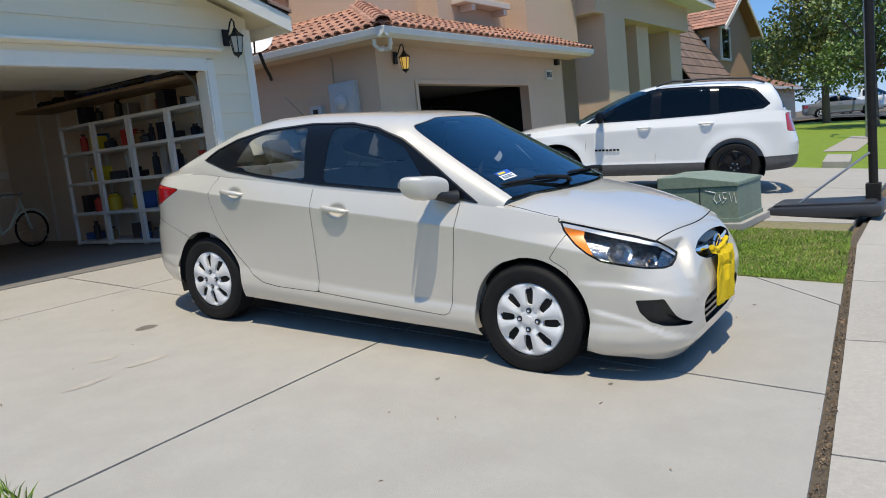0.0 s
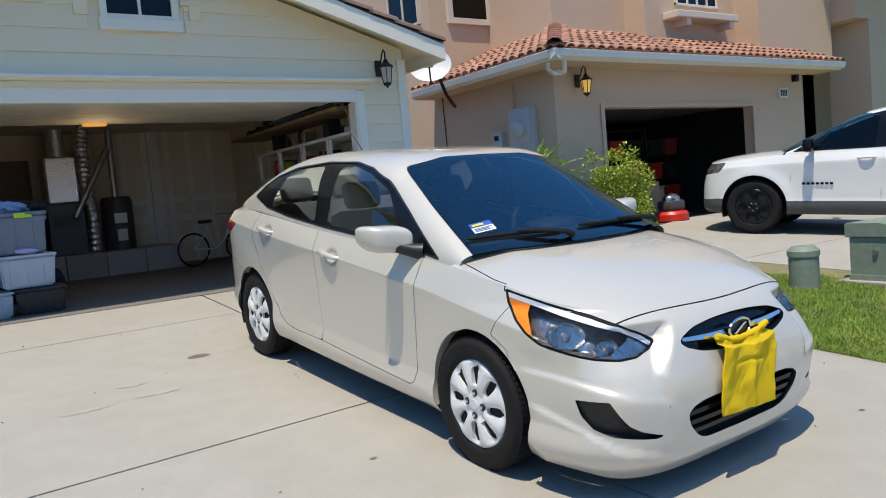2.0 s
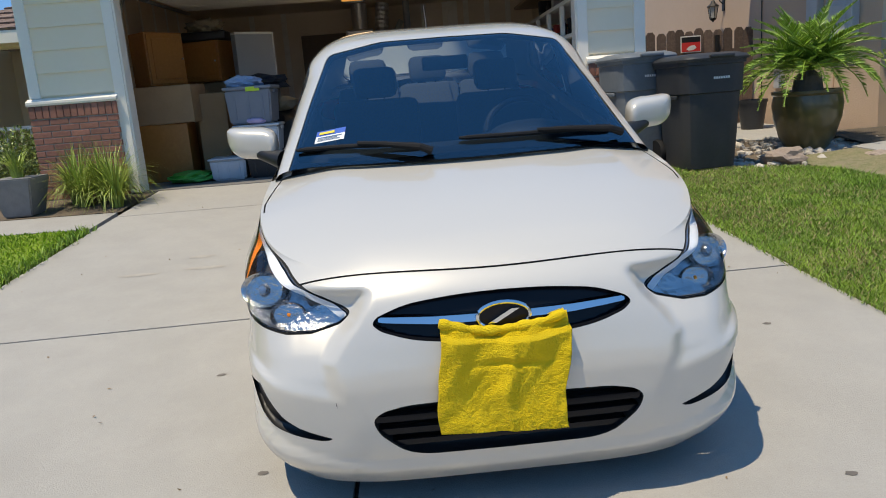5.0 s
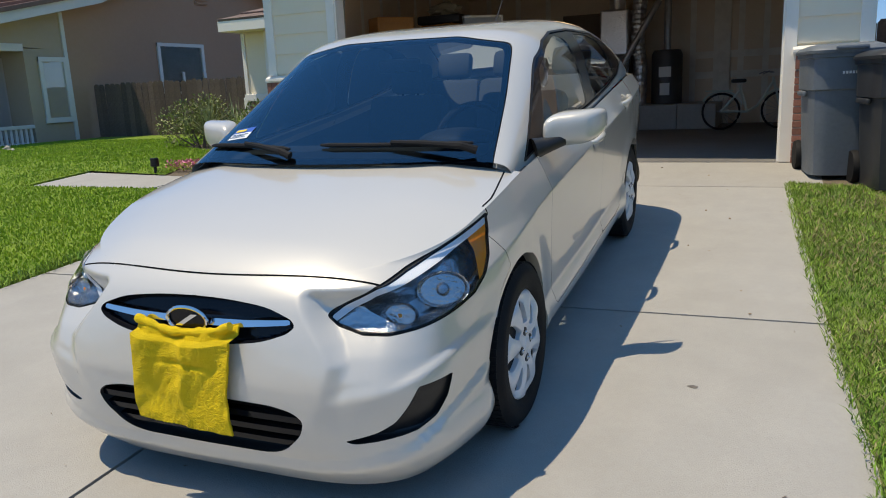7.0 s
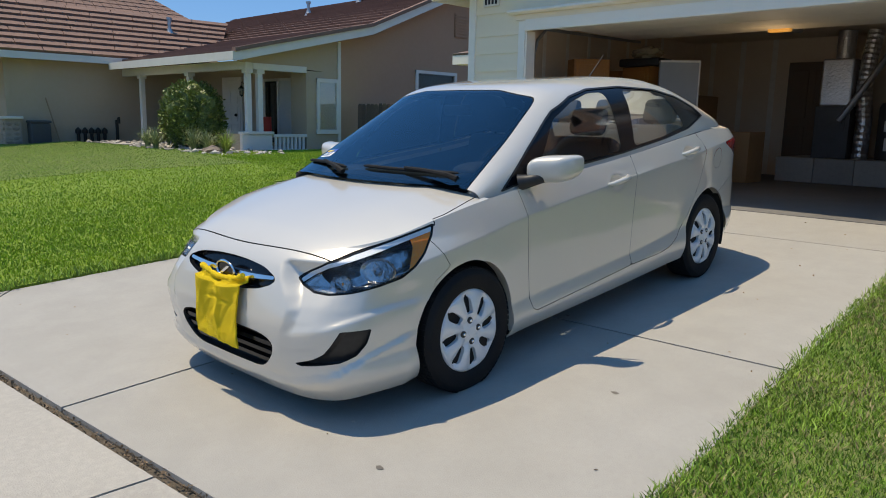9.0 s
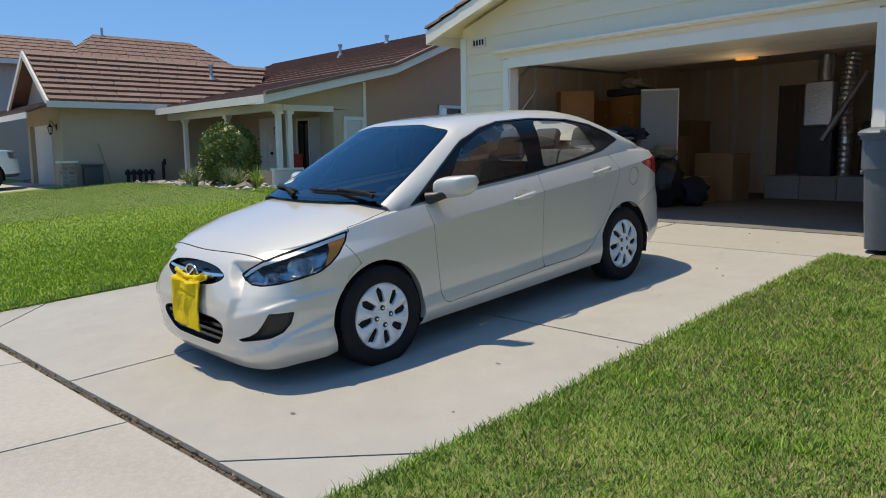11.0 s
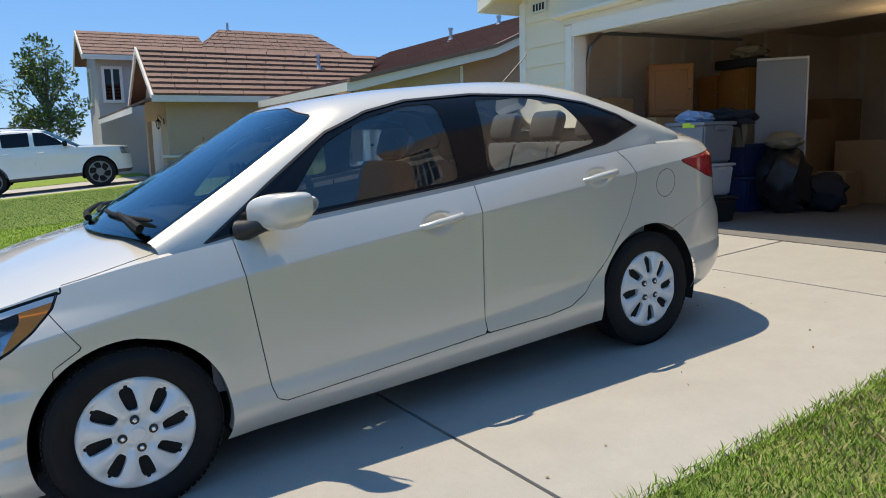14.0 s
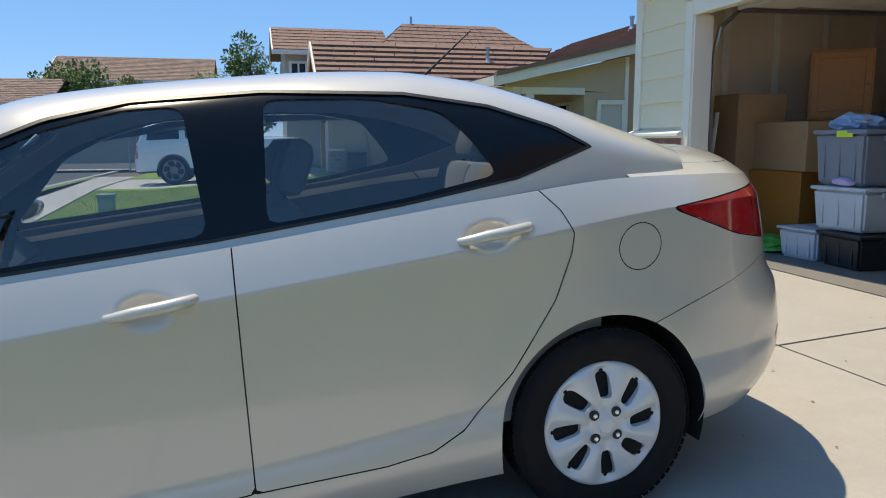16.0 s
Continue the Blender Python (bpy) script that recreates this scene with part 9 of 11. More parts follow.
def carton(x, y, z, w, d, h, rz=0, label="brown cardboard carton with a taped lid", group="cartons in the garage", material=None):
    o = thing("carton", pose(x, y, z, 0, 0, rz), label, "carton", group)
    part("box", box(-w / 2, w / 2, -d / 2, d / 2, 0, h, 0.006), material or CARDBOARD, o)
    part("flap", box(-w / 2 + 0.004, w / 2 - 0.004, -d / 2 + 0.004, -0.003, h, h + 0.005), material or CARDBOARD, o)
    part("flap", box(-w / 2 + 0.004, w / 2 - 0.004, 0.003, d / 2 - 0.004, h, h + 0.005), material or CARDBOARD, o)
    part("tape", box(-w / 2 - 0.001, w / 2 + 0.001, -0.03, 0.03, h + 0.005, h + 0.0065), PALE_TRIM, o)
    return o


def tote(x, y, z, w, d, h, material, label, rz=0, lid=None):
    o = thing("tote", pose(x, y, z, 0, 0, rz), label, "storage box", "totes in the garage")
    bm = bmesh.new()
    r0, r1 = 0.90, 1.0
    lo = [(-w / 2 * r0, -d / 2 * r0), (w / 2 * r0, -d / 2 * r0), (w / 2 * r0, d / 2 * r0), (-w / 2 * r0, d / 2 * r0)]
    hi = [(-w / 2, -d / 2), (w / 2, -d / 2), (w / 2, d / 2), (-w / 2, d / 2)]
    a, b = [bm.verts.new((p[0], p[1], 0)) for p in lo], [bm.verts.new((p[0], p[1], h * 0.92)) for p in hi]
    bm.faces.new(a), bm.faces.new(b)
    for k in range(4):
        bm.faces.new((a[k], a[(k + 1) % 4], b[(k + 1) % 4], b[k]))
    bmesh.ops.bevel(bm, geom=list(bm.edges), offset=0.02, segments=2, affect="EDGES")
    part("tub", bm, material, o, smooth=True)
    part("lid", box(-w / 2 - 0.015, w / 2 + 0.015, -d / 2 - 0.015, d / 2 + 0.015, h * 0.91, h, 0.012), lid or material, o, smooth=True)
    for sx in (-1, 1):
        part("handle", box(sx * (w / 2 + 0.012) - 0.012, sx * (w / 2 + 0.012) + 0.012, -0.08, 0.08, h * 0.78, h * 0.9, 0.008), lid or material, o)
    for k in (-0.3, 0.0, 0.3):
        part("rib", box(k * w - 0.012, k * w + 0.012, -d / 2 * 0.985, -d / 2 * 0.94, h * 0.12, h * 0.86, 0.004), material, o)
    return o


# the raised door, its tracks and the opener
dr = thing("garage_door", pose(0, 0, 0), "white sectional garage door slid up under the ceiling", "garage door")
for k in range(4):
    part("section", box(-2.42, 2.42, 0.42 + k * 0.54, 0.95 + k * 0.54, 2.66 + 0.02 * (k > 0), 2.71 + 0.02 * (k > 0), 0.008), TRIM_WHITE, dr)
    part("strut", box(-2.40, 2.40, 0.66 + k * 0.54, 0.70 + k * 0.54, 2.72, 2.77), STEEL, dr)
part("bottom_seal", box(-2.42, 2.42, 0.39, 0.42, 2.63, 2.70, 0.008), SHELF_WHITE, dr)
for x in (-2.47, 2.47):
    bm = bmesh.new()
    add_path(bm, [(x, 0.20, F), (x, 0.20, 2.25), (x, 0.26, 2.48), (x, 0.45, 2.64), (x, 2.9, 2.68)], 0.022, 6)
    part("track", bm, STEEL, dr)
bm = bmesh.new()
add_path(bm, [(-2.4, 0.24, 2.80), (2.4, 0.24, 2.80)], 0.02, 8)
part("spring_bar", bm, STEEL, dr)
opener_lamp = new("opener_lamp", bpy.data.lights.new("opener_lamp", "POINT"))
opener_lamp.data.energy, opener_lamp.data.color, opener_lamp.data.shadow_soft_size = 2.6, (1.0, 0.72, 0.42), 0.25
opener_lamp.location = (-0.11, 2.25, 2.36)
op = thing("door_opener", pose(-0.11, 2.5, 2.64), "garage door opener with a lit amber cover hung from the ceiling", "door opener")
part("motor", box(-0.16, 0.16, 0.0, 0.35, 0.02, 0.20, 0.02), STEEL, op)
part("light_cover", box(-0.15, 0.15, -0.10, 0.0, 0.0, 0.15, 0.02), lamp_mat("amber lamp cover", (0.8, 0.42, 0.10), 0.25), op)
part("rail", box(-0.02, 0.02, -2.2, 0.0, 0.13, 0.17), STEEL, op)
part("hanger", box(-0.14, -0.11, 0.1, 0.13, 0.2, 0.345), STEEL, op)
part("hanger", box(0.11, 0.14, 0.1, 0.13, 0.2, 0.345), STEEL, op)

# furnace, water heater and ducts on a block plinth against the back wall
pl = thing("plinth", pose(0, 0, F), "low plinth of grey concrete blocks", "plinth")
for k in range(4):
    part("block", box(-0.95 + k * 0.61, -0.35 + k * 0.61, 4.95, 6.3, 0.0, 0.40, 0.01), CONCRETE_BLOCK, pl)
fu = thing("furnace", pose(-0.22, 5.55, F + 0.40), "grey sheet metal furnace with a foil-wrapped top", "furnace")
part("cabinet", box(-0.27, 0.27, -0.35, 0.35, 0.0, 0.84, 0.01), FURNACE_GREY, fu)
part("grille", box(-0.20, 0.20, -0.36, -0.35, 0.45, 0.65), BARE_GREY, fu)
part("foil_wrap", box(-0.24, 0.24, -0.32, 0.32, 0.84, 1.60, 0.03), FOIL, fu)
part("flue", tube((0, 0, 1.60), (0, 0, 2.06), 0.14, n=20), FOIL, fu, smooth=True)
wh = thing("water_heater", pose(0.62, 5.6, F + 0.40), "tall dark water heater on the plinth", "water heater")
part("tank", lathe([(0.002, 0.0), (0.25, 0.0), (0.255, 0.04), (0.255, 0.82), (0.22, 0.90), (0.002, 0.91)], 28), FURNACE_GREY, wh, smooth=True)
part("panel", box(-0.08, 0.08, -0.27, -0.245, 0.15, 0.35, 0.005), SHELF_WHITE, wh)
part("label_plate", box(-0.10, 0.10, -0.262, -0.25, 0.45, 0.62), SHELF_WHITE, wh)
part("flue", tube((0, 0, 0.91), (0, 0, 2.06), 0.06, n=12), STEEL, wh)
du = thing("flexible_duct", pose(0, 0, 0), "crumpled foil flexible duct beside the furnace", "duct")
bm = bmesh.new()
pts = [(0.18, 5.45, F + 0.4), (0.20, 5.42, 1.5), (0.14, 5.45, 2.0), (0.16, 5.5, 2.5), (0.2, 5.6, 2.97)]
fine = []
for a_, b_ in zip(pts, pts[1:]):
    fine += [Vector(a_).lerp(Vector(b_), t) for t in np.linspace(0, 1, 12, endpoint=False)]
add_path(bm, fine, [0.115 + 0.010 * (k % 2) for k in range(len(fine))], 16)
part("hose", bm, FOIL, du)
st = tagged(part("duct_brace", tube((-0.10, 5.17, 1.50), (0.52, 5.30, 2.60), 0.05, n=12), STEEL), "slanting grey pipe before the furnace", "pipe")
# inner door at the back
dd = thing("inner_door", pose(-0.98, 6.385, F), "brown panelled door in the back wall", "door")
part("leaf", box(-0.42, 0.42, -0.04, 0.0, 0.0, 2.05, 0.005), mat("brown door paint", (0.16, 0.115, 0.085), 0.6), dd)
for x in (-0.20, 0.20):
    for z0, z1 in ((0.15, 0.9), (1.05, 1.9)):
        part("door_panel", box(x - 0.14, x + 0.14, -0.05, -0.04, z0, z1, 0.006), dd.children[0].data.materials[0], dd)
part("knob", blob(0.03, at=(0.35, -0.08, 1.0), rough=0), STEEL, dd, smooth=True)

# shelving down the right wall
for k, (y0, hh) in enumerate(((0.48, 1.75), (1.35, 1.75), (2.22, 1.75), (3.09, 1.75))):
    s = thing("shelving", pose(2.72, y0, F), "white plastic shelving unit crowded with jars, tools and boxes", "shelf", "shelving along the wall")
    for x in (-0.24, 0.24):
        for y in (-0.41, 0.41):
            part("upright", box(x - 0.024, x + 0.024, y - 0.024, y + 0.024, 0, hh, 0.006), SHELF_WHITE, s)
    for z in (0.06, 0.48, 0.92, 1.36, hh):
        part("shelf", box(-0.27, 0.27, -0.43, 0.43, z - 0.045, z, 0.008), SHELF_WHITE, s)
rs = random.Random(11)
stock = [mat("jar red", (0.5, 0.04, 0.03), 0.5), mat("jar blue", (0.05, 0.12, 0.35), 0.5), mat("jar white", (0.6, 0.6, 0.58), 0.5), mat("tool yellow", (0.7, 0.5, 0.03), 0.5), BLACK_TOTE, BLACK_TOTE, BARE_GREY, DENIM, BLACK_TOTE, CARDBOARD, STEEL, DENIM]
for k, y0 in enumerate((0.48, 1.35, 2.22, 3.09)):
    for z in (0.06, 0.48, 0.92, 1.36, 1.75):
        y = y0 - 0.38
        while y < y0 + 0.30:
            w, h = rs.uniform(0.07, 0.20), rs.uniform(0.10, 0.30)
            mt = rs.choice(stock)
            x = 2.62 + rs.uniform(-0.02, 0.14)
            if rs.random() < 0.45:
                o = thing("canister", pose(x, y + w / 2, F + z), "small canister on the white shelving", "canister", "goods on the shelves")
                part("body", lathe([(0.002, 0), (w / 2, 0), (w / 2, h * 0.8), (w / 4, h * 0.92), (w / 4, h), (0.002, h)], 12), mt, o, smooth=True)
                part("cap", lathe([(0.002, h), (w / 4 + 0.006, h), (w / 4 + 0.006, h + 0.02), (0.002, h + 0.02)], 10), BLACK_TOTE, o)
            else:
                o = thing("small_box", pose(x, y + w / 2, F + z), "small box on the white shelving", "box", "goods on the shelves")
                part("body", box(-0.10, 0.10, -w / 2, w / 2, 0, h * 0.8, 0.008), mt, o)
                part("lid", box(-0.102, 0.102, -w / 2 - 0.002, w / 2 + 0.002, h * 0.8, h * 0.86, 0.004), mt, o)
            y += w + rs.choice((0.02, 0.06, 0.22, 0.34))

# bicycle before the back wall
bk = thing("bicycle", pose(2.0, 4.7, F, 0, 0, 8) @ Matrix.Scale(0.85, 4), "mint step-through bicycle with a rear rack", "bicycle")
for x in (-0.50, 0.52):
    bm = bmesh.new()
    add_path(bm, [(x + 0.32 * math.cos(t), 0, 0.335 + 0.32 * math.sin(t)) for t in np.linspace(0, 2 * math.pi, 33)], 0.02, 8)
    wl = part("wheel", bm, RUBBER, bk, smooth=True)
    bm = bmesh.new()
    for t in np.linspace(0, math.pi, 9, endpoint=False):
        add_path(bm, [(x - 0.31 * math.cos(t), 0, 0.335 - 0.31 * math.sin(t)), (x + 0.31 * math.cos(t), 0, 0.335 + 0.31 * math.sin(t))], 0.003, 4)
    o = part("spokes", bm, STEEL, wl)
    o["kind"] = "stuff"
    bm = bmesh.new()
    add_path(bm, [(x + 0.37 * math.cos(t), 0, 0.335 + 0.37 * math.sin(t)) for t in np.linspace(0.3, 2.6, 14)], 0.022, 6)
    part("mudguard", bm, BIKE_PAINT, bk)
for nm, pts in (("frame_tube", [(-0.05, 0, 0.32), (0.12, 0, 0.42), (0.38, 0, 0.85)]), ("frame_tube", [(-0.05, 0, 0.32), (-0.20, 0, 0.80)]), ("frame_tube", [(-0.50, 0, 0.335), (-0.05, 0, 0.32)]), ("frame_tube", [(-0.50, 0, 0.335), (-0.18, 0, 0.70)]), ("fork", [(0.36, 0, 0.92), (0.44, 0, 0.62), (0.52, 0, 0.335)])):
    bm = bmesh.new()
    add_path(bm, pts, 0.024, 8)
    part(nm, bm, BIKE_PAINT, bk, smooth=True)
bm = bmesh.new()
add_path(bm, [(0.16, -0.30, 0.98), (0.26, -0.28, 1.02), (0.36, -0.08, 1.0), (0.36, 0.08, 1.0), (0.26, 0.28, 1.02), (0.16, 0.30, 0.98)], 0.012, 8)
part("handlebar", bm, STEEL, bk, smooth=True)
part("saddle", box(-0.34, -0.08, -0.08, 0.08, 0.84, 0.91, 0.03), BLACK_TOTE, bk, smooth=True)
part("rack", box(-0.78, -0.30, -0.06, 0.06, 0.70, 0.72, 0.004), BIKE_PAINT, bk)

# stacks on the left
carton(-2.62, 1.15, F, 0.92, 0.5, 0.69, 5, "scuffed orange-brown carton at the bottom of a stack", material=ORANGE_WOOD)
carton(-2.42, 1.15, F + 0.70, 0.84, 0.50, 0.44, -4, "brown cardboard carton stacked on another")
tote(-1.62, 0.72, F, 0.42, 0.48, 0.26, CLEAR_TOTE, "milky plastic tote at the bottom of a stack", 4)
tote(-1.14, 0.72, F, 0.46, 0.48, 0.27, BLACK_TOTE, "black plastic tote at the bottom of a stack", -3)
tote(-1.24, 0.75, F + 0.28, 0.52, 0.46, 0.34, CLEAR_TOTE, "milky plastic tote in the middle of a stack", 2)
tote(-1.28, 0.78, F + 0.63, 0.54, 0.46, 0.43, GREY_TOTE, "grey plastic tote on top of a stack", -2)
o = tagged(part("paper_note", box(-1.30, -1.14, 0.532, 0.536, F + 1.00, F + 1.05), LIME), "lime green paper note on the grey tote", "note")
tote(-1.64, 1.95, F, 0.46, 0.42, 0.42, BLUE_TOTE, "dark blue plastic tote behind the stack", 3)
tote(-1.64, 1.95, F + 0.43, 0.44, 0.40, 0.38, BLUE_TOTE, "dark blue plastic tote behind the stack", -3)
tagged(part("plastic_bag", blob(0.16, (1.3, 1.0, 0.45), 0.5, 2.5, at=(-1.36, 0.78, F + 1.11), sub=3, seed=2), PALE_BLUE, smooth=True), "crumpled pale blue bag on the grey tote", "bag")
tagged(part("garment", blob(0.28, (1.25, 0.8, 0.35), 0.6, 2.2, at=(-1.28, 1.18, F + 1.10), sub=3, seed=5), DENIM, smooth=True), "heap of dark clothes on the totes", "clothes")
for x0, x1, z0, mt, lb in ((-1.46, -1.22, F + 0.35, DENIM, "dark trousers hanging over the totes"), (-1.20, -1.02, F + 0.78, KHAKI, "khaki shirt hanging over the totes")):
    bm = bmesh.new()
    nx, nz = 8, 16
    g_ = [[bm.verts.new((x0 + (x1 - x0) * i / nx, 1.20 + 0.02 * math.sin(i * 1.4 + j * 0.3) + 0.012 * j / nz + (0.18 if j > 14 else 0), z0 + (F + 1.12 - z0) * j / nz)) for j in range(nz + 1)] for i in range(nx + 1)]
    for i in range(nx):
        for j in range(nz):
            bm.faces.new((g_[i][j], g_[i + 1][j], g_[i + 1][j + 1], g_[i][j + 1]))
    bmesh.ops.solidify(bm, geom=list(bm.faces), thickness=0.02)
    tagged(part("garment", bm, mt, smooth=True), lb, "clothes")
tagged(part("cloth", blob(0.07, (1.6, 0.6, 0.5), 0.6, 3, at=(-1.22, 0.56, F + 0.66), sub=2, seed=9), mat("lilac cloth", (0.5, 0.4, 0.6), 0.9), smooth=True), "lilac cloth on the milky tote", "cloth")
tagged(part("rope_coil", blob(0.2, (1.4, 1.0, 0.35), 0.5, 4, at=(-2.05, 0.62, F + 0.06), sub=3, seed=3), GREEN_PLASTIC, smooth=True), "green garden net heaped on the slab", "net")
for x, y, r, sc, mt, sd in ((-1.20, 2.10, 0.36, (0.85, 0.8, 1.15), BLACK_TOTE, 21), (-0.98, 2.55, 0.26, (1.1, 0.9, 0.9), DENIM, 22), (-1.18, 2.08, 0.20, (1.1, 0.9, 0.5), KHAKI, 23)):
    tagged(part("sack", blob(r, sc, 0.35, 2.4, at=(x, y, F + (r * sc[2] * 0.93 if sd < 23 else 0.84)), sub=3, seed=sd), mt, smooth=True), "stuffed dark sack heaped on the garage floor", "bag", "sacks in the garage")
carton(-1.88, 1.38, F, 0.36, 0.5, 1.02, 2, "tall brown carton beside the stacked totes")
carton(-1.3, 3.3, F, 0.45, 0.42, 0.42, 6, "brown carton on the floor beside the grey panel")
# cupboards and cartons farther in
def cupboard(x, y, z, w, d, h, rz, label):
    o = thing("cupboard", pose(x, y, z, 0, 0, rz), label, "cupboard", "orange wood cupboards")
    part("body", box(-w / 2, w / 2, -d / 2, d / 2, 0, h, 0.008), ORANGE_WOOD, o)
    dr_ = part("door", box(-w / 2 + 0.02, w / 2 - 0.02, -d / 2 - 0.02, -d / 2, 0.02, h - 0.02, 0.006), ORANGE_WOOD, o)
    part("door_panel", box(-w / 2 + 0.08, w / 2 - 0.08, -d / 2 - 0.028, -d / 2 - 0.02, 0.08, h - 0.08, 0.006), ORANGE_WOOD, dr_)
    part("knob", blob(0.014, rough=0, at=(w / 2 - 0.05, -d / 2 - 0.035, h / 2), sub=2), STEEL, dr_)
    return o


carton(-2.75, 1.75, F, 0.5, 0.6, 1.16, 2, "tall brown carton under a cupboard")
cupboard(-2.62, 1.72, F + 1.17, 0.55, 0.34, 0.66, 52, "orange wood cupboard standing on cartons")
carton(-2.3, 2.9, F, 0.62, 0.5, 1.20, 0, "tall brown carton under a cupboard")
cupboard(-2.26, 2.80, F + 1.21, 0.60, 0.45, 0.56, -16, "orange wood cupboard standing on a tall carton")
carton(-2.95, 2.9, F, 0.40, 0.5, 1.2, 4, "tall brown carton under a cupboard")
cupboard(-2.86, 2.9, F + 1.21, 0.36, 0.34, 0.52, 3, "narrow orange wood cupboard standing on a carton")
tagged(part("suitcase", box(-2.62, -1.92, 2.55, 3.0, F + 1.775, F + 1.90, 0.03), BLACK_TOTE, smooth=True), "flat black case on the cupboard", "case")
tagged(part("bundle", blob(0.22, (1.2, 0.9, 0.45), 0.5, 3, at=(-2.25, 2.78, F + 1.985), sub=3, seed=6), KHAKI, smooth=True), "grey-brown bundle on the black case", "bundle")
carton(-3.0, 1.0, F, 0.40, 0.55, 1.42, 0, "tall flat brown carton against the side wall")
dl_ = thing("door_leaf", pose(-1.51, 2.44, F, 0, 0, 38), "tall grey door leaf with pale edges standing upright", "door")
part("leaf", box(-0.28, 0.28, 0.0, 0.13, 0.0, 1.80, 0.006), PANEL_GREY, dl_)
part("edge", box(0.28, 0.30, -0.005, 0.135, 0.0, 1.83, 0.006), SHELF_WHITE, dl_)
part("edge", box(-0.28, 0.28, -0.004, 0.134, 1.80, 1.83, 0.004), SHELF_WHITE, dl_)
for k, (x, y, w, d, h) in enumerate(((-1.3, 4.1, 0.7, 0.6, 0.8), (-2.3, 3.8, 0.9, 0.7, 1.1), (-2.6, 4.9, 0.8, 0.8, 1.4))):
    carton(x, y, F, w, d, h, 7 * k % 11, "brown carton in the dim back of the garage")
bm = bmesh.new()
add_path(bm, [(-2.92, 0.45, F), (-2.98, 0.62, 1.75)], 0.02, 8)
o = part("mop", bm, SHELF_WHITE)
part("mop_head", box(-2.97, -2.87, 0.42, 0.50, 1.55, 1.80, 0.02), BLACK_TOTE, o)
tagged(o, "white-handled mop leaning by the opening", "mop")
# clutter over the shelves
for k in range(9):
    w, h = rs.uniform(0.15, 0.45), rs.uniform(0.08, 0.28)
    y = 0.75 + 0.40 * k
    o = thing("bundle", pose(2.72, y, F + 2.10), "bundle of gear stored above the shelving", "bundle", "gear above the shelves")
    part("wrap", box(-0.22, 0.22, -w / 2, w / 2, 0, h, 0.04), rs.choice([DENIM, BLACK_TOTE, stock[0], KHAKI, stock[1]]), o, smooth=True)
    part("strap", box(-0.225, 0.225, -0.02, 0.02, -0.003, h + 0.003), BLACK_TOTE, o)
tagged(part("loft_shelf", box(2.42, 3.01, 0.5, 4.6, F + 2.06, F + 2.10), STUD), "timber shelf hung above the white shelving", "shelf")

# the neighbour's garage
for k in range(4):
    s = thing("shelving", pose(7.6 + k * 1.15, 2.6, 0.47), "dark wire shelving in the neighbour's garage", "shelf", "neighbour's shelving")
    for x in (-0.52, 0.52):
        for y in (-0.2, 0.2):
            part("upright", tube((x, y, 0), (x, y, 1.9), 0.015, n=6), IRON, s)
    for z in (0.3, 0.8, 1.3, 1.85):
        part("shelf", box(-0.54, 0.54, -0.23, 0.23, z - 0.02, z), IRON, s)
    for z in (0.3, 0.8, 1.3):
        for i in range(2):
            mt = [RED_PLASTIC, BLACK_TOTE, mat("rust red box", (0.30, 0.05, 0.03), 0.6), CLEAR_TOTE][(k + i + int(z * 2)) % 4]
            tote(7.6 + k * 1.15 - 0.26 + 0.52 * i, 2.55, 0.47 + z, 0.42, 0.36, 0.34, mt, "storage box on the neighbour's shelving")
carton(8.9, 1.35, 0.47, 0.95, 0.6, 0.62, 3, "large open brown carton in the neighbour's garage")
carton(8.30, 0.75, 0.495, 0.66, 0.42, 0.74, 6, label="tall brown cardboard carton standing behind the compressor")
cp = thing("air_compressor", pose(8.28, 0.05, 0.485), "red portable air compressor with a grey motor", "compressor")
part("tank", lathe([(0.002, 0.05), (0.24, 0.05), (0.28, 0.09), (0.28, 0.19), (0.24, 0.24), (0.002, 0.25)], 28), RED_PLASTIC, cp, smooth=True)
part("motor", box(-0.19, 0.19, -0.15, 0.15, 0.25, 0.42, 0.04), BARE_GREY, cp, smooth=True)
part("shroud", blob(0.17, (1.0, 0.8, 0.6), 0.05, at=(0, 0, 0.44)), LAMP_GREY, cp, smooth=True)
for t in (0.5, 2.6, 4.7):
    part("foot", tube((0.2 * math.cos(t), 0.2 * math.sin(t), 0.0), (0.2 * math.cos(t), 0.2 * math.sin(t), 0.07), 0.025, n=8), BLACK_TOTE, cp)
bm = bmesh.new()
add_path(bm, [(8.0, -0.15, 0.495), (8.2, -0.45, 0.472), (8.7, -0.35, 0.478), (9.0, 0.05, 0.505), (8.8, 0.25, 0.48)], 0.008, 6)
tagged(part("power_cord", bm, BLACK_TOTE, smooth=True), "black power cord trailing on the concrete", "cord")


# ---- yard ----
BIN_GREY = mat("grey bin plastic", (0.13, 0.15, 0.17), 0.5, spots=[(3, 0.4, (0.17, 0.19, 0.21)), (30, 0.3, (0.09, 0.105, 0.12))], bump=0.1, bump_scale=150)
BIN_DARK = mat("charcoal bin plastic", (0.028, 0.03, 0.034), 0.45, spots=[(3, 0.4, (0.045, 0.047, 0.05)), (30, 0.3, (0.02, 0.02, 0.022))], bump=0.1, bump_scale=150)
BOX_GREEN = mat("faded green enamel", (0.20, 0.255, 0.20), 0.6, spots=[(2.5, 0.5, (0.27, 0.31, 0.26)), (18, 0.4, (0.12, 0.17, 0.13))], bump=0.1, bump_scale=60)
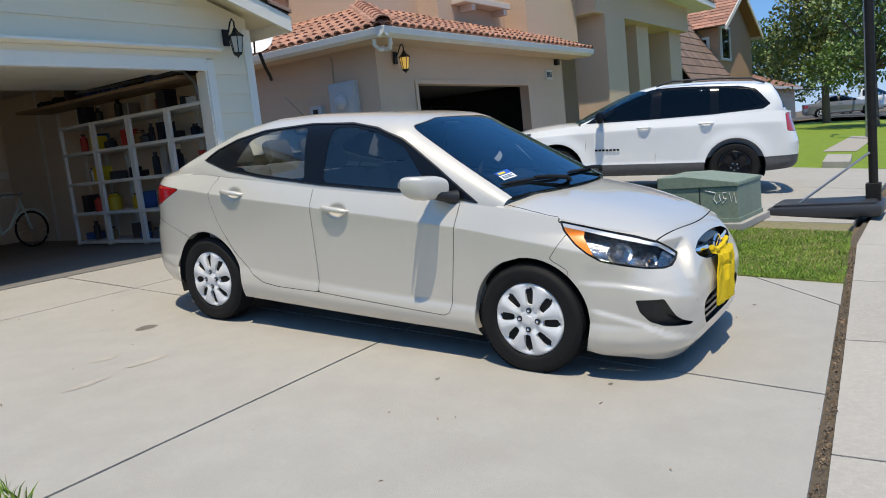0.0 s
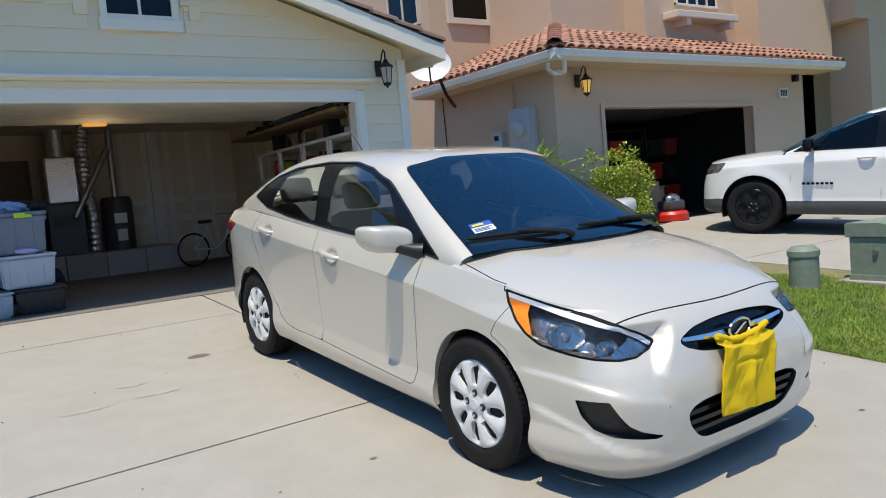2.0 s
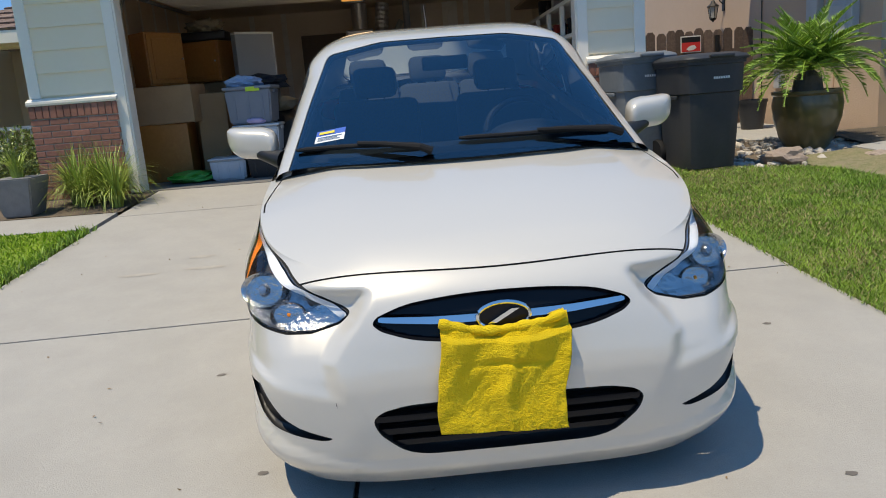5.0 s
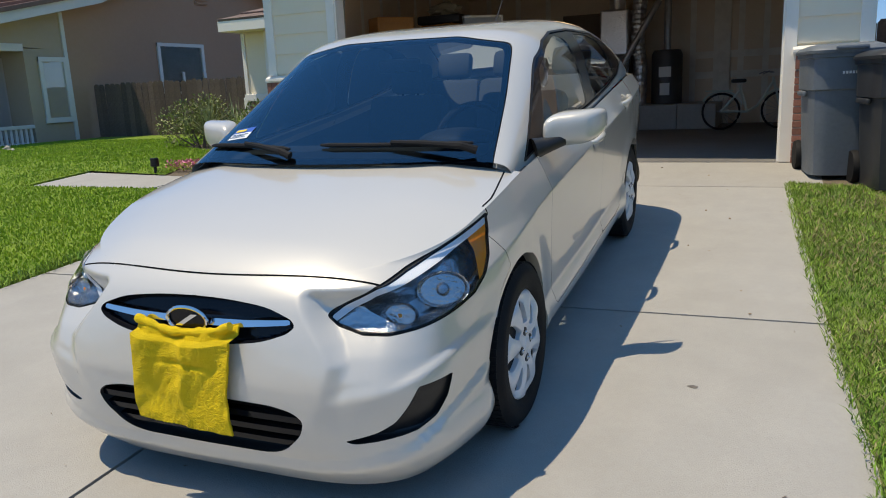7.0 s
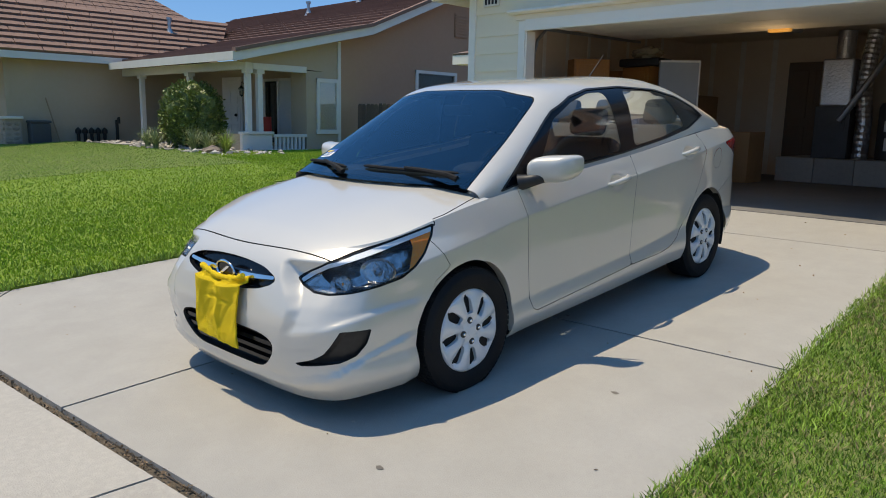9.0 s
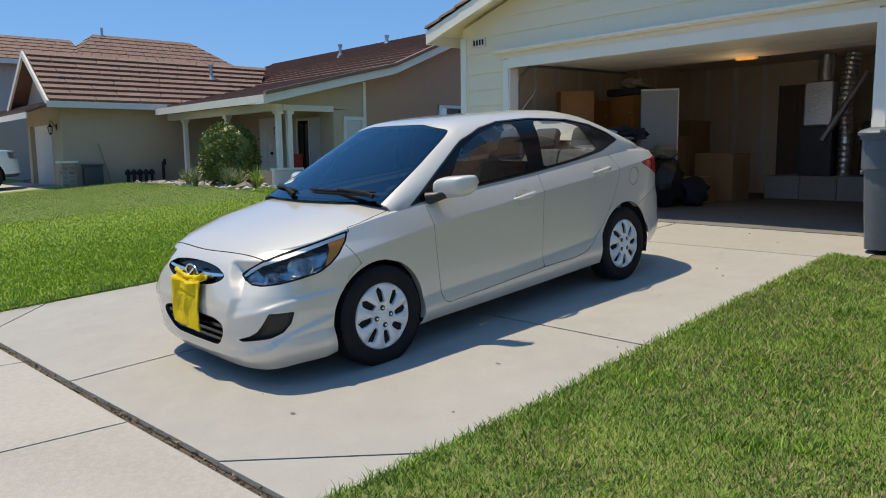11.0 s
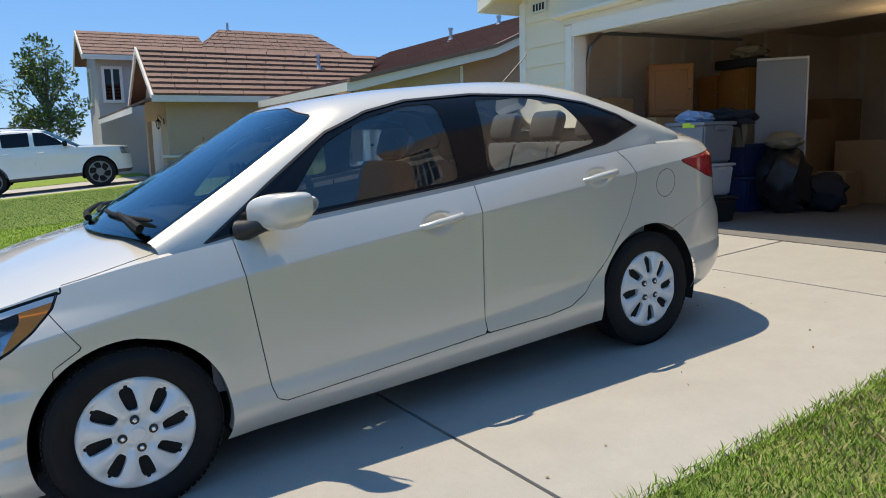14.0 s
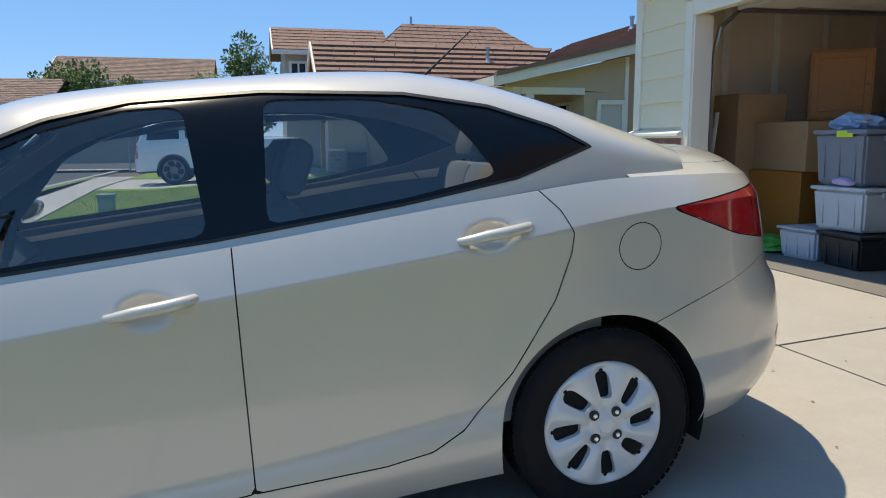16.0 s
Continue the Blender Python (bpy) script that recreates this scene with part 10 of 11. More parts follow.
POT_GLAZE = mat("olive glazed pot", (0.10, 0.085, 0.03), 0.3, coat=0.5, spots=[(6, 0.5, (0.06, 0.05, 0.02)), (2, 0.4, (0.15, 0.12, 0.04))])
POT_GREY = mat("grey stone pot", (0.22, 0.21, 0.20), 0.8, spots=[(12, 0.4, (0.15, 0.145, 0.14))], bump=0.2, bump_scale=60)
LEAF = vary(mat("bright shrub leaf", (0.31, 0.38, 0.045), 0.5, spots=[(5, 0.4, (0.22, 0.29, 0.03))]), 0.4, island=True)
DARK_LEAF = vary(mat("dark bush leaf", (0.17, 0.215, 0.05), 0.45, spots=[(5, 0.4, (0.10, 0.145, 0.03))]), 0.5, island=True)
PALM_LEAF = vary(mat("sago palm leaf", (0.20, 0.32, 0.04), 0.4, spots=[(8, 0.4, (0.28, 0.40, 0.06))]), 0.35, island=True)
TREE_LEAF = vary(mat("tree leaf", (0.13, 0.20, 0.05), 0.55, spots=[(3, 0.5, (0.09, 0.15, 0.035))]), 0.45, island=True)
OLIVE_LEAF = vary(mat("olive tree leaf", (0.17, 0.20, 0.05), 0.55, spots=[(3, 0.5, (0.22, 0.22, 0.06))]), 0.45, island=True)
BARK = mat("bark", (0.16, 0.12, 0.09), 0.95, spots=[(12, 0.5, (0.09, 0.07, 0.05))], bump=0.8, bump_scale=30)
DAYLILY = vary(mat("arching lily leaf", (0.26, 0.34, 0.05), 0.5, spots=[(4, 0.4, (0.36, 0.38, 0.08))]), 0.35, island=True)
FLAX = vary(mat("pale strappy leaf", (0.26, 0.30, 0.14), 0.5), 0.35, island=True)
PINK = vary(mat("pink petals", (0.65, 0.20, 0.28), 0.6), 0.35, island=True)
CONCRETE_GREY = mat("cast concrete", (0.36, 0.345, 0.32), 0.9, spots=[(10, 0.4, (0.29, 0.275, 0.25))], bump=0.3, bump_scale=90)


def leaf_mesh(name, places, material, parent=None, label="", kind="", shape=(0.5, 1.0)):
    """Many small folded leaves: rows of (place, direction, length, width)."""
    n = len(places)
    P = np.array([p[0] for p in places], float)
    D = np.array([p[1] for p in places], float)
    L = np.array([p[2] for p in places], float)[:, None]
    W = np.array([p[3] for p in places], float)[:, None]
    D /= np.maximum(np.linalg.norm(D, axis=1, keepdims=True), 1e-9)
    rng = np.random.default_rng(n)
    U = rng.normal(0, 1, (n, 3)) * 0.6 + np.array([0, 0, 1.0])
    S = np.cross(D, U)
    S /= np.maximum(np.linalg.norm(S, axis=1, keepdims=True), 1e-9)
    N = np.cross(S, D)
    co = np.stack([P, P + D * L * shape[0] + S * W / 2 + N * W * 0.15, P + D * L, P + D * L * shape[0] - S * W / 2 + N * W * 0.15], axis=1).reshape(-1, 3)
    fs = [(4 * k, 4 * k + 1, 4 * k + 2, 4 * k + 3) for k in range(n)]
    me = bpy.data.meshes.new(name)
    me.vertices.add(n * 4)
    me.vertices.foreach_set("co", co.ravel())
    me.loops.add(n * 6)
    base = np.arange(n)[:, None] * 4
    me.loops.foreach_set("vertex_index", (base + np.array([[0, 1, 2, 0, 2, 3]])).ravel())
    me.polygons.add(n * 2)
    me.polygons.foreach_set("loop_start", np.arange(n * 2) * 3)
    me.update(calc_edges=True)
    me.validate()
    me.materials.append(material)
    o = new(name, me)
    if parent is not None:
        o.parent = parent
    if label:
        o["label"] = label
    return o


def crown(rng, centres, n, size, spread=1.0, droop=0.0):
    """Leaves on the surfaces of overlapping clumps."""
    out = []
    tot = sum(r ** 2 for _, r in centres)
    for c, r in centres:
        for _ in range(int(n * r * r / tot)):
            v = rng.normal(0, 1, 3)
            v /= np.linalg.norm(v)
            k = r * (1 - 0.45 * rng.random() ** 2) * (1 + 0.18 * noise.noise(Vector(v) * 2.3 + Vector(c)))
            d = v * spread + rng.normal(0, 0.6, 3) + np.array([0, 0, 0.25 - droop])
            s = size * rng.uniform(0.6, 1.4)
            out.append((np.array(c) + v * k, d, s, s * 0.55))
    return out


def shrub(m, clumps, n, size, material, label, seed, stems=5, category="shrub", core=None):
    o = thing("shrub", m, label, category)
    if core:
        part("inner_growth", blob(1.0, core[:3], 0.25, 3.0, at=(0, 0, core[3]), sub=4, seed=seed), material, o)
    rng = np.random.default_rng(seed)
    leaf_mesh("foliage", crown(rng, clumps, n, size), material, o)
    for k in range(stems):
        c, r = clumps[k % len(clumps)]
        bm = bmesh.new()
        add_path(bm, [(c[0] * 0.15, c[1] * 0.15, 0), (c[0] * 0.6, c[1] * 0.6, c[2] * 0.5), c], [0.02, 0.014, 0.006], 6)
        part("stem", bm, BARK, o)
    return o


def tree(m, height, clumps, n, size, material, label, seed, trunk=0.14):
    o = thing("tree", m, label, "tree")
    rng = np.random.default_rng(seed)
    bm = bmesh.new()
    top = clumps[0][0]
    add_path(bm, [(0, 0, -0.05), (0.03, 0.02, height * 0.2), (top[0] * 0.3, top[1] * 0.3, height * 0.45), (top[0], top[1], height * 0.72)], [trunk, trunk * 0.8, trunk * 0.6, trunk * 0.25], 10)
    part("trunk", bm, BARK, o, smooth=True)
    for c, r in clumps[1:]:
        bm = bmesh.new()
        z0 = height * 0.32 + 0.25 * (c[2] - height * 0.3) if c[2] > height * 0.3 else height * 0.3
        add_path(bm, [(top[0] * 0.2, top[1] * 0.2, z0), (c[0] * 0.5, c[1] * 0.5, (z0 + c[2]) / 2 + 0.1), c], [trunk * 0.4, trunk * 0.25, trunk * 0.08], 6)
        part("limb", bm, BARK, o)
    leaf_mesh("crown", crown(rng, clumps, n, size), material, o)
    return o


def tuft(m, n, length, width, material, label, seed, arch=0.8, category="plant", base=0.06, name="plant"):
    """A clump of long arching leaves."""
    o = thing(name, m, label, category)
    rng = np.random.default_rng(seed)
    vs, fs = [], []
    for k in range(n):
        a, L = rng.uniform(0, 2 * math.pi), length * rng.uniform(0.6, 1.15)
        tilt = rng.uniform(0.1, 1.0) * arch
        d = np.array([math.cos(a), math.sin(a), 0])
        s = np.array([-math.sin(a), math.cos(a), 0]) * width / 2
        p = d * base * rng.random()
        n0 = len(vs)
        for t in np.linspace(0, 1, 5):
            q = p + d * L * (math.sin(tilt * t * 1.5) * t) * 0.8 + np.array([0, 0, L * (t * math.cos(tilt * t * 1.35))])
            w = s * (1 - t ** 2.2) + s * 0.08
            vs += [q - w, q + w]
        for i in range(4):
            fs.append((n0 + 2 * i, n0 + 2 * i + 1, n0 + 2 * i + 3, n0 + 2 * i + 2))
    ob_of("leaves", vs, fs, material, o)
    return o


def wheelie_bin(m, body_mat, w, d, h, label, marks):
    o = thing("wheeled_bin", m, label, "bin", "wheeled bins beside the garage")
    bm = bmesh.new()
    rings = []
    for z, sx, sy in ((0.02, 0.80, 0.78), (0.30 * h, 0.86, 0.85), (0.66 * h, 0.92, 0.92), (0.67 * h, 0.99, 0.97), (0.90 * h, 1.0, 1.0), (0.905 * h, 1.06, 1.05), (0.94 * h, 1.06, 1.05)):
        ring = []
        for t in np.linspace(0, 2 * math.pi, 40, endpoint=False):
            c, s = math.cos(t), math.sin(t)
            k = (abs(c) ** 6 + abs(s) ** 6) ** (-1 / 6)
            ring.append(bm.verts.new((c * k * w / 2 * sx, s * k * d / 2 * sy, z)))
        rings.append(ring)
    for a, b in zip(rings, rings[1:]):
        for k in range(40):
            bm.faces.new((a[k], a[(k + 1) % 40], b[(k + 1) % 40], b[k]))
    bm.faces.new(rings[0]), bm.faces.new(rings[-1])
    part("body", bm, body_mat, o, smooth=True)
    bm = bmesh.new()
    rings = []
    for z, k0 in ((0.935 * h, 1.10), (0.955 * h, 1.11), (0.975 * h, 1.06), (1.0 * h, 0.80), (1.005 * h, 0.4)):
        ring = []
        for t in np.linspace(0, 2 * math.pi, 40, endpoint=False):
            c, s = math.cos(t), math.sin(t)
            k = (abs(c) ** 6 + abs(s) ** 6) ** (-1 / 6)
            ring.append(bm.verts.new((c * k * w / 2 * k0, s * k * d / 2 * k0 - 0.01, z)))
        rings.append(ring)
    for a, b in zip(rings, rings[1:]):
        for k in range(40):
            bm.faces.new((a[k], a[(k + 1) % 40], b[(k + 1) % 40], b[k]))
    bm.faces.new(rings[0]), bm.faces.new(rings[-1])
    part("lid", bm, body_mat, o, smooth=True)
    part("lid_handle", box(-0.12, 0.12, -d / 2 - 0.075, -d / 2 - 0.03, 0.955 * h, 0.985 * h, 0.012), body_mat, o, smooth=True)
    for sx in (-1, 1):
        wh = part("wheel", lathe([(0.10, -0.03), (0.13, -0.03), (0.14, 0.0), (0.13, 0.03), (0.10, 0.03), (0.06, 0.015), (0.002, 0.015)], 24, "X"), RUBBER, o, smooth=True, m=pose(sx * (w / 2 * 0.86), d / 2 * 0.86, 0.14))
        part("wheel_disc", lathe([(0.002, 0.02), (0.03, 0.022), (0.09, 0.016)], 16, "X"), BARE_GREY, wh, smooth=True)
    part("axle", tube((-w * 0.42, d / 2 * 0.86, 0.14), (w * 0.42, d / 2 * 0.86, 0.14), 0.012, n=8), STEEL, o)
    for k in range(marks):
        part("mark", box(-0.05 + k * 0.024, -0.034 + k * 0.024, -d / 2 * 0.985 - 0.006, -d / 2 * 0.985, 0.78 * h, 0.80 * h), SHELF_WHITE, o)
    part("side_grip", box(-w / 2 * 1.06, -w / 2 * 0.94, -0.15, 0.15, 0.62 * h, 0.66 * h, 0.015), body_mat, o, smooth=True)
    return o


wheelie_bin(pose(2.90, -0.58, gz(0, -0.58), 0, 0, 8), BIN_GREY, 0.58, 0.70, 1.10, "grey-blue wheeled bin with a dished lid beside the garage", 7)
wheelie_bin(pose(3.34, -1.15, gz(0, -1.15), 0, 0, 10), BIN_DARK, 0.62, 0.70, 1.07, "charcoal wheeled bin with a flat lid at the lawn's edge", 7)

# sago palm in a glazed pot
sp = thing("potted_palm", pose(4.72, -0.55, gz(0, -0.55) - 0.005), "sago palm with stiff feathered fronds in an olive glazed pot", "potted plant")
part("pot", lathe([(0.002, 0.0), (0.20, 0.0), (0.27, 0.12), (0.33, 0.32), (0.345, 0.46), (0.33, 0.55), (0.35, 0.57), (0.35, 0.60), (0.31, 0.60), (0.30, 0.52), (0.002, 0.52)], 36), POT_GLAZE, sp, smooth=True)
part("stem", lathe([(0.002, 0.50), (0.13, 0.50), (0.15, 0.60), (0.13, 0.74), (0.06, 0.80), (0.002, 0.81)], 14), BARK, sp)
rng = np.random.default_rng(21)
for k in range(60):
    a = k * 2.39996
    tilt = 0.25 + 1.35 * (k / 60) ** 0.8
    L = rng.uniform(0.66, 0.84)
    d = np.array([math.cos(a), math.sin(a), 0])
    side_ = np.array([-math.sin(a), math.cos(a), 0])
    spine = []
    for t in np.linspace(0, 1, 22):
        ang = tilt * (0.55 + 0.75 * t)
        spine.append(np.array([0, 0, 0.76]) + d * L * t * math.sin(ang) + np.array([0, 0, L * t * math.cos(ang)]))
    rows_ = []
    for i in range(2, 22):
        t = i / 21
        ll = 0.16 * math.sin(math.pi * min(1, 0.18 + t * 0.86)) + 0.015
        fw = spine[i] - spine[i - 1]
        fw /= np.linalg.norm(fw)
        up = np.cross(side_, fw)
        for sgn in (-1, 1):
            rows_.append((spine[i], side_ * sgn * 0.8 + fw * 0.75 + up * -0.25, ll, 0.019))
            rows_.append((spine[i] - fw * 0.017, side_ * sgn * 0.8 + fw * 0.7 + up * -0.3, ll, 0.019))
    fr = leaf_mesh("frond", rows_, PALM_LEAF, sp, shape=(0.35, 1.0))
    bm = bmesh.new()
    add_path(bm, [tuple(p) for p in spine[::3]], 0.006, 5)
    part("spine", bm, PALM_LEAF, fr)
o = thing("pot", pose(5.25, 1.9, 0.495), "dark grey plastic plant pot on the side path", "pot")
part("body", lathe([(0.002, 0.0), (0.14, 0.0), (0.19, 0.36), (0.20, 0.36), (0.20, 0.40), (0.18, 0.40), (0.17, 0.34), (0.002, 0.34)], 24), BIN_DARK, o, smooth=True)
part("soil_top", lathe([(0.002, 0.345), (0.168, 0.345)], 16), SOIL, o)

rs = random.Random(5)
def clump_list(n, rx, ry, z0, z1, r0, r1, seed):
    q = random.Random(seed)
    out = []
    for _ in range(n):
        a, k = q.uniform(0, 6.283), math.sqrt(q.random())
        z = q.uniform(z0, z1)
        f = 1 - 0.5 * ((z - z0) / max(z1 - z0, 1e-3)) ** 2
        out.append(((rx * k * math.cos(a) * f, ry * k * math.sin(a) * f, z), q.uniform(r0, r1)))
    return out


shrub(pose(6.35, -0.55, gz(0, -0.55) - 0.02), clump_list(90, 0.58, 0.46, 0.18, 0.98, 0.05, 0.18, 2) + clump_list(34, 0.80, 0.5, 0.75, 1.36, 0.04, 0.085, 6), 17000, 0.042, LEAF, "loose bright green shrub before the tan wall", 31, 9)
# grass pot and lilies by the garage's left corner
gp = thing("potted_plant", pose(-3.35, -0.78, gz(0, -0.78) - 0.005), "square grey stone pot with a spiky yellow-green plant", "potted plant")
bm = bmesh.new()
lo = [bm.verts.new((a * 0.14, b * 0.14, 0)) for a, b in ((-1, -1), (1, -1), (1, 1), (-1, 1))]
hi = [bm.verts.new((a * 0.21, b * 0.21, 0.38)) for a, b in ((-1, -1), (1, -1), (1, 1), (-1, 1))]
bm.faces.new(lo), bm.faces.new(hi)
for k in range(4):
    bm.faces.new((lo[k], lo[(k + 1) % 4], hi[(k + 1) % 4], hi[k]))
bmesh.ops.bevel(bm, geom=list(bm.edges), offset=0.012, segments=2, affect="EDGES")
part("pot", bm, POT_GREY, gp, smooth=True)
t_ = tuft(pose(0, 0, 0.37), 70, 0.34, 0.014, DAYLILY, "", 41, 1.0)
t_.parent = gp
t_.name = "leaves"
for k in ("label", "category"):
    if k in t_:
        del t_[k]
for k, (x, y) in enumerate(((-2.85, -0.55), (-2.55, -0.50), (-2.75, -0.30), (-2.45, -0.72), (-3.0, -0.35))):
    tuft(pose(x, y, gz(0, y) - 0.01), 210, 0.62, 0.012, DAYLILY, "clump of arching yellow-green lily leaves", 50 + k, 1.25)
shrub(pose(-3.75, 0.5, 0.48), clump_list(22, 0.55, 0.40, 0.2, 0.62, 0.16, 0.26, 7), 4200, 0.045, DARK_LEAF, "rounded dark green shrub before the porch rail", 33)
shrub(pose(-4.6, 1.1, 0.48), clump_list(18, 0.5, 0.40, 0.2, 0.55, 0.16, 0.26, 8), 3000, 0.045, DARK_LEAF, "rounded dark green shrub before the porch rail", 34)
for k, (x, y) in enumerate(((-6.2, 2.5), (-6.5, 2.2), (-6.8, 2.6))):
    tuft(pose(x, y, 0.48), 110, 0.85, 0.016, FLAX, "clump of tall strappy leaves by the porch pier", 60 + k, 0.7)
shrub(pose(-6.9, 2.4, 0.48), clump_list(20, 0.7, 0.45, 0.25, 0.75, 0.2, 0.3, 9), 3000, 0.05, OLIVE_LEAF, "clipped bronze-green hedge bush by the path", 35)
fl_ = thing("flower_patch", pose(-4.4, -0.55, gz(0, -0.55)), "low patch of pink flowers beside the path", "flowers", kind="stuff")
rng = np.random.default_rng(12)
leaf_mesh("petals", [((rng.uniform(-0.3, 0.3), rng.uniform(-0.2, 0.2), rng.uniform(0.04, 0.12)), rng.normal(0, 1, 3) + (0, 0, 1), 0.03, 0.03) for _ in range(420)], PINK, fl_)
leaf_mesh("leaves", [((rng.uniform(-0.34, 0.34), rng.uniform(-0.24, 0.24), rng.uniform(0.0, 0.08)), rng.normal(0, 1, 3) + (0, 0, 1), 0.05, 0.015) for _ in range(420)], LEAF, fl_)
o = thing("path_light", pose(-4.75, -0.85, gz(0, -0.85)), "short black path light in the bed", "lamp")
part("stake", tube((0, 0, -0.05), (0, 0, 0.12), 0.02, n=8), IRON, o)
part("hood", lathe([(0.002, 0.20), (0.05, 0.20), (0.055, 0.10), (0.03, 0.09), (0.002, 0.09)], 14), IRON, o, smooth=True)

# ranch plants
shrub(pose(-15.0, 1.55, 0.42), [((0.62 * math.cos(k * 2.4) * math.sqrt(1 - (k / 34) ** 4) * 0.9, 0.55 * math.sin(k * 2.4) * math.sqrt(1 - (k / 34) ** 4) * 0.9, 0.40 + 1.12 * k / 34), 0.36) for k in range(34)], 19000, 0.085, DARK_LEAF, "large clipped dark green bush before the ranch porch", 36, 8, core=(0.78, 0.70, 0.80, 0.95))
for k, (x, y, mt) in enumerate(((-15.6, 0.55, FLAX), (-14.9, 0.45, FLAX), (-13.4, 0.75, FLAX), (-12.0, 0.85, DAYLILY), (-13.0, 0.9, FLAX))):
    tuft(pose(x, y, 0.47), 150, 0.62, 0.018, mt, "clump of strappy leaves in the pebble bed", 70 + k, 0.9)
for k, (x, y) in enumerate(((-9.6, 5.9), (-8.6, 6.2), (-7.8, 6.3), (-10.4, 5.8))):
    tuft(pose(x, y, 0.40), 80, 0.7, 0.014, FLAX, "thin clump of tall leaves before the board fence", 80 + k, 0.5)

# transformer box with a scrawl, small marker, pad
bx = thing("transformer_box", pose(5.55, -4.95, gz(0, -4.95) - 0.02, 0, 0, -4) @ Matrix.Scale(0.84, 4), "faded green transformer box with a chalky scrawl on a concrete pad", "utility box")
part("pad", box(-0.62, 0.66, -0.62, 0.62, 0.0, 0.10, 0.012), CONCRETE_GREY, bx)
part("case", box(-0.52, 0.52, -0.55, 0.50, 0.10, 0.58, 0.015), BOX_GREEN, bx)
bm = prism([(-0.56, 0.58), (-0.56, 0.63), (0.15, 0.74), (0.54, 0.74), (0.54, 0.58)], -0.54, 0.54, "X")
bmesh.ops.bevel(bm, geom=list(bm.edges), offset=0.01, segments=2, affect="EDGES")
part("lid", bm, BOX_GREEN, bx)
part("door_seam", box(-0.528, -0.52, -0.05, -0.035, 0.12, 0.58), BIN_DARK, bx)
part("base_band", box(-0.53, 0.53, -0.56, 0.51, 0.10, 0.16, 0.004), BOX_GREEN, bx)
part("lock", tube((-0.545, 0.20, 0.42), (-0.52, 0.20, 0.42), 0.03, n=12), STEEL, bx)
for pts in ([(-0.30, 0.36), (-0.28, 0.50), (-0.24, 0.38), (-0.22, 0.50)], [(-0.18, 0.50), (-0.13, 0.50), (-0.14, 0.43), (-0.18, 0.42), (-0.12, 0.36)], [(-0.08, 0.48), (-0.10, 0.40), (-0.05, 0.36), (-0.01, 0.42), (-0.04, 0.50), (0.10, 0.54)]):
    bm = bmesh.new()
    add_path(bm, [(-0.524, -0.22 + p, q) for p, q in pts], 0.007, 5)
    part("scrawl", bm, SHELF_WHITE, bx)
mk = thing("marker_post", pose(4.62, -4.35, gz(0, -4.35)), "short round green utility post in the lawn", "utility post")
part("post", lathe([(0.002, 0.0), (0.13, 0.0), (0.13, 0.33), (0.002, 0.33)], 24), BOX_GREEN, mk, smooth=True)
part("cap", lathe([(0.14, 0.31), (0.14, 0.36), (0.10, 0.40), (0.002, 0.41)], 24), BOX_GREEN, mk, smooth=True)
mk = thing("marker_post", pose(-10.5, -6.38, gz(0, -6.38)), "square grey-green utility post in the front lawn", "utility post")
part("post", box(-0.13, 0.13, -0.13, 0.13, 0.0, 0.50, 0.02), BOX_GREEN, mk, smooth=True)
part("cap", box(-0.145, 0.145, -0.145, 0.145, 0.47, 0.53, 0.015), BOX_GREEN, mk, smooth=True)

# basketball stand on its weighted base
hp = thing("basketball_stand", pose(6.55, -6.05, gz(0, -6.05), 0, 0, 0), "black basketball stand with a long weighted base and a slanting brace", "basketball stand")
part("base", box(-0.35, 0.42, -0.62, 0.62, 0.0, 0.15, 0.05), BIN_DARK, hp, smooth=True)
part("base_top", box(-0.28, 0.35, -0.55, 0.55, 0.14, 0.18, 0.03), BIN_DARK, hp, smooth=True)
part("pole", tube((0.1, -0.50, 0.1), (0.1, -0.50, 3.4), 0.05, n=16), IRON, hp, smooth=True)
part("brace", tube((0.1, 0.28, 0.17), (0.1, -0.47, 0.72), 0.014, n=8), STEEL, hp)
part("brace", tube((-0.12, 0.28, 0.17), (0.06, -0.47, 0.72), 0.014, n=8), STEEL, hp)
part("bracket", box(0.02, 0.18, -0.58, -0.42, 0.14, 0.36, 0.01), IRON, hp)
part("backboard", box(-0.55, 0.75, -1.02, -0.99, 3.0, 3.8, 0.01), SHELF_WHITE, hp)
part("arm", tube((0.1, -0.50, 3.3), (0.1, -0.99, 3.4), 0.03, n=10), IRON, hp)

# street lamps
def street_lamp(x, y, z, h, reach, label):
    o = thing("street_lamp", pose(x, y, z), label, "street lamp")
    part("foot", box(-0.18, 0.18, -0.18, 0.18, -0.05, 0.08, 0.02), CONCRETE_GREY, o)
    part("pole", tube((0, 0, 0.05), (0, 0, h), 0.11, 0.06, n=16), STEEL, o, smooth=True)
    bm = bmesh.new()
    add_path(bm, [(0, 0, h - 0.05), (reach * 0.15, 0, h + 0.35), (reach * 0.6, 0, h + 0.65), (reach, 0, h + 0.68)], [0.05, 0.045, 0.04, 0.035], 8)
    part("arm", bm, STEEL, o, smooth=True)
    part("head", box(reach - 0.1, reach + 0.45, -0.14, 0.14, h + 0.60, h + 0.72, 0.04), STEEL, o, smooth=True)
    return o


street_lamp(25.0, -4.93, gz(0, -4.93), 6.5, 1.6, "tall grey steel street lamp on the far lawn")
street_lamp(-52.0, -22.5, 0.0, 8.6, -1.2, "tall dark street lamp far across the street")
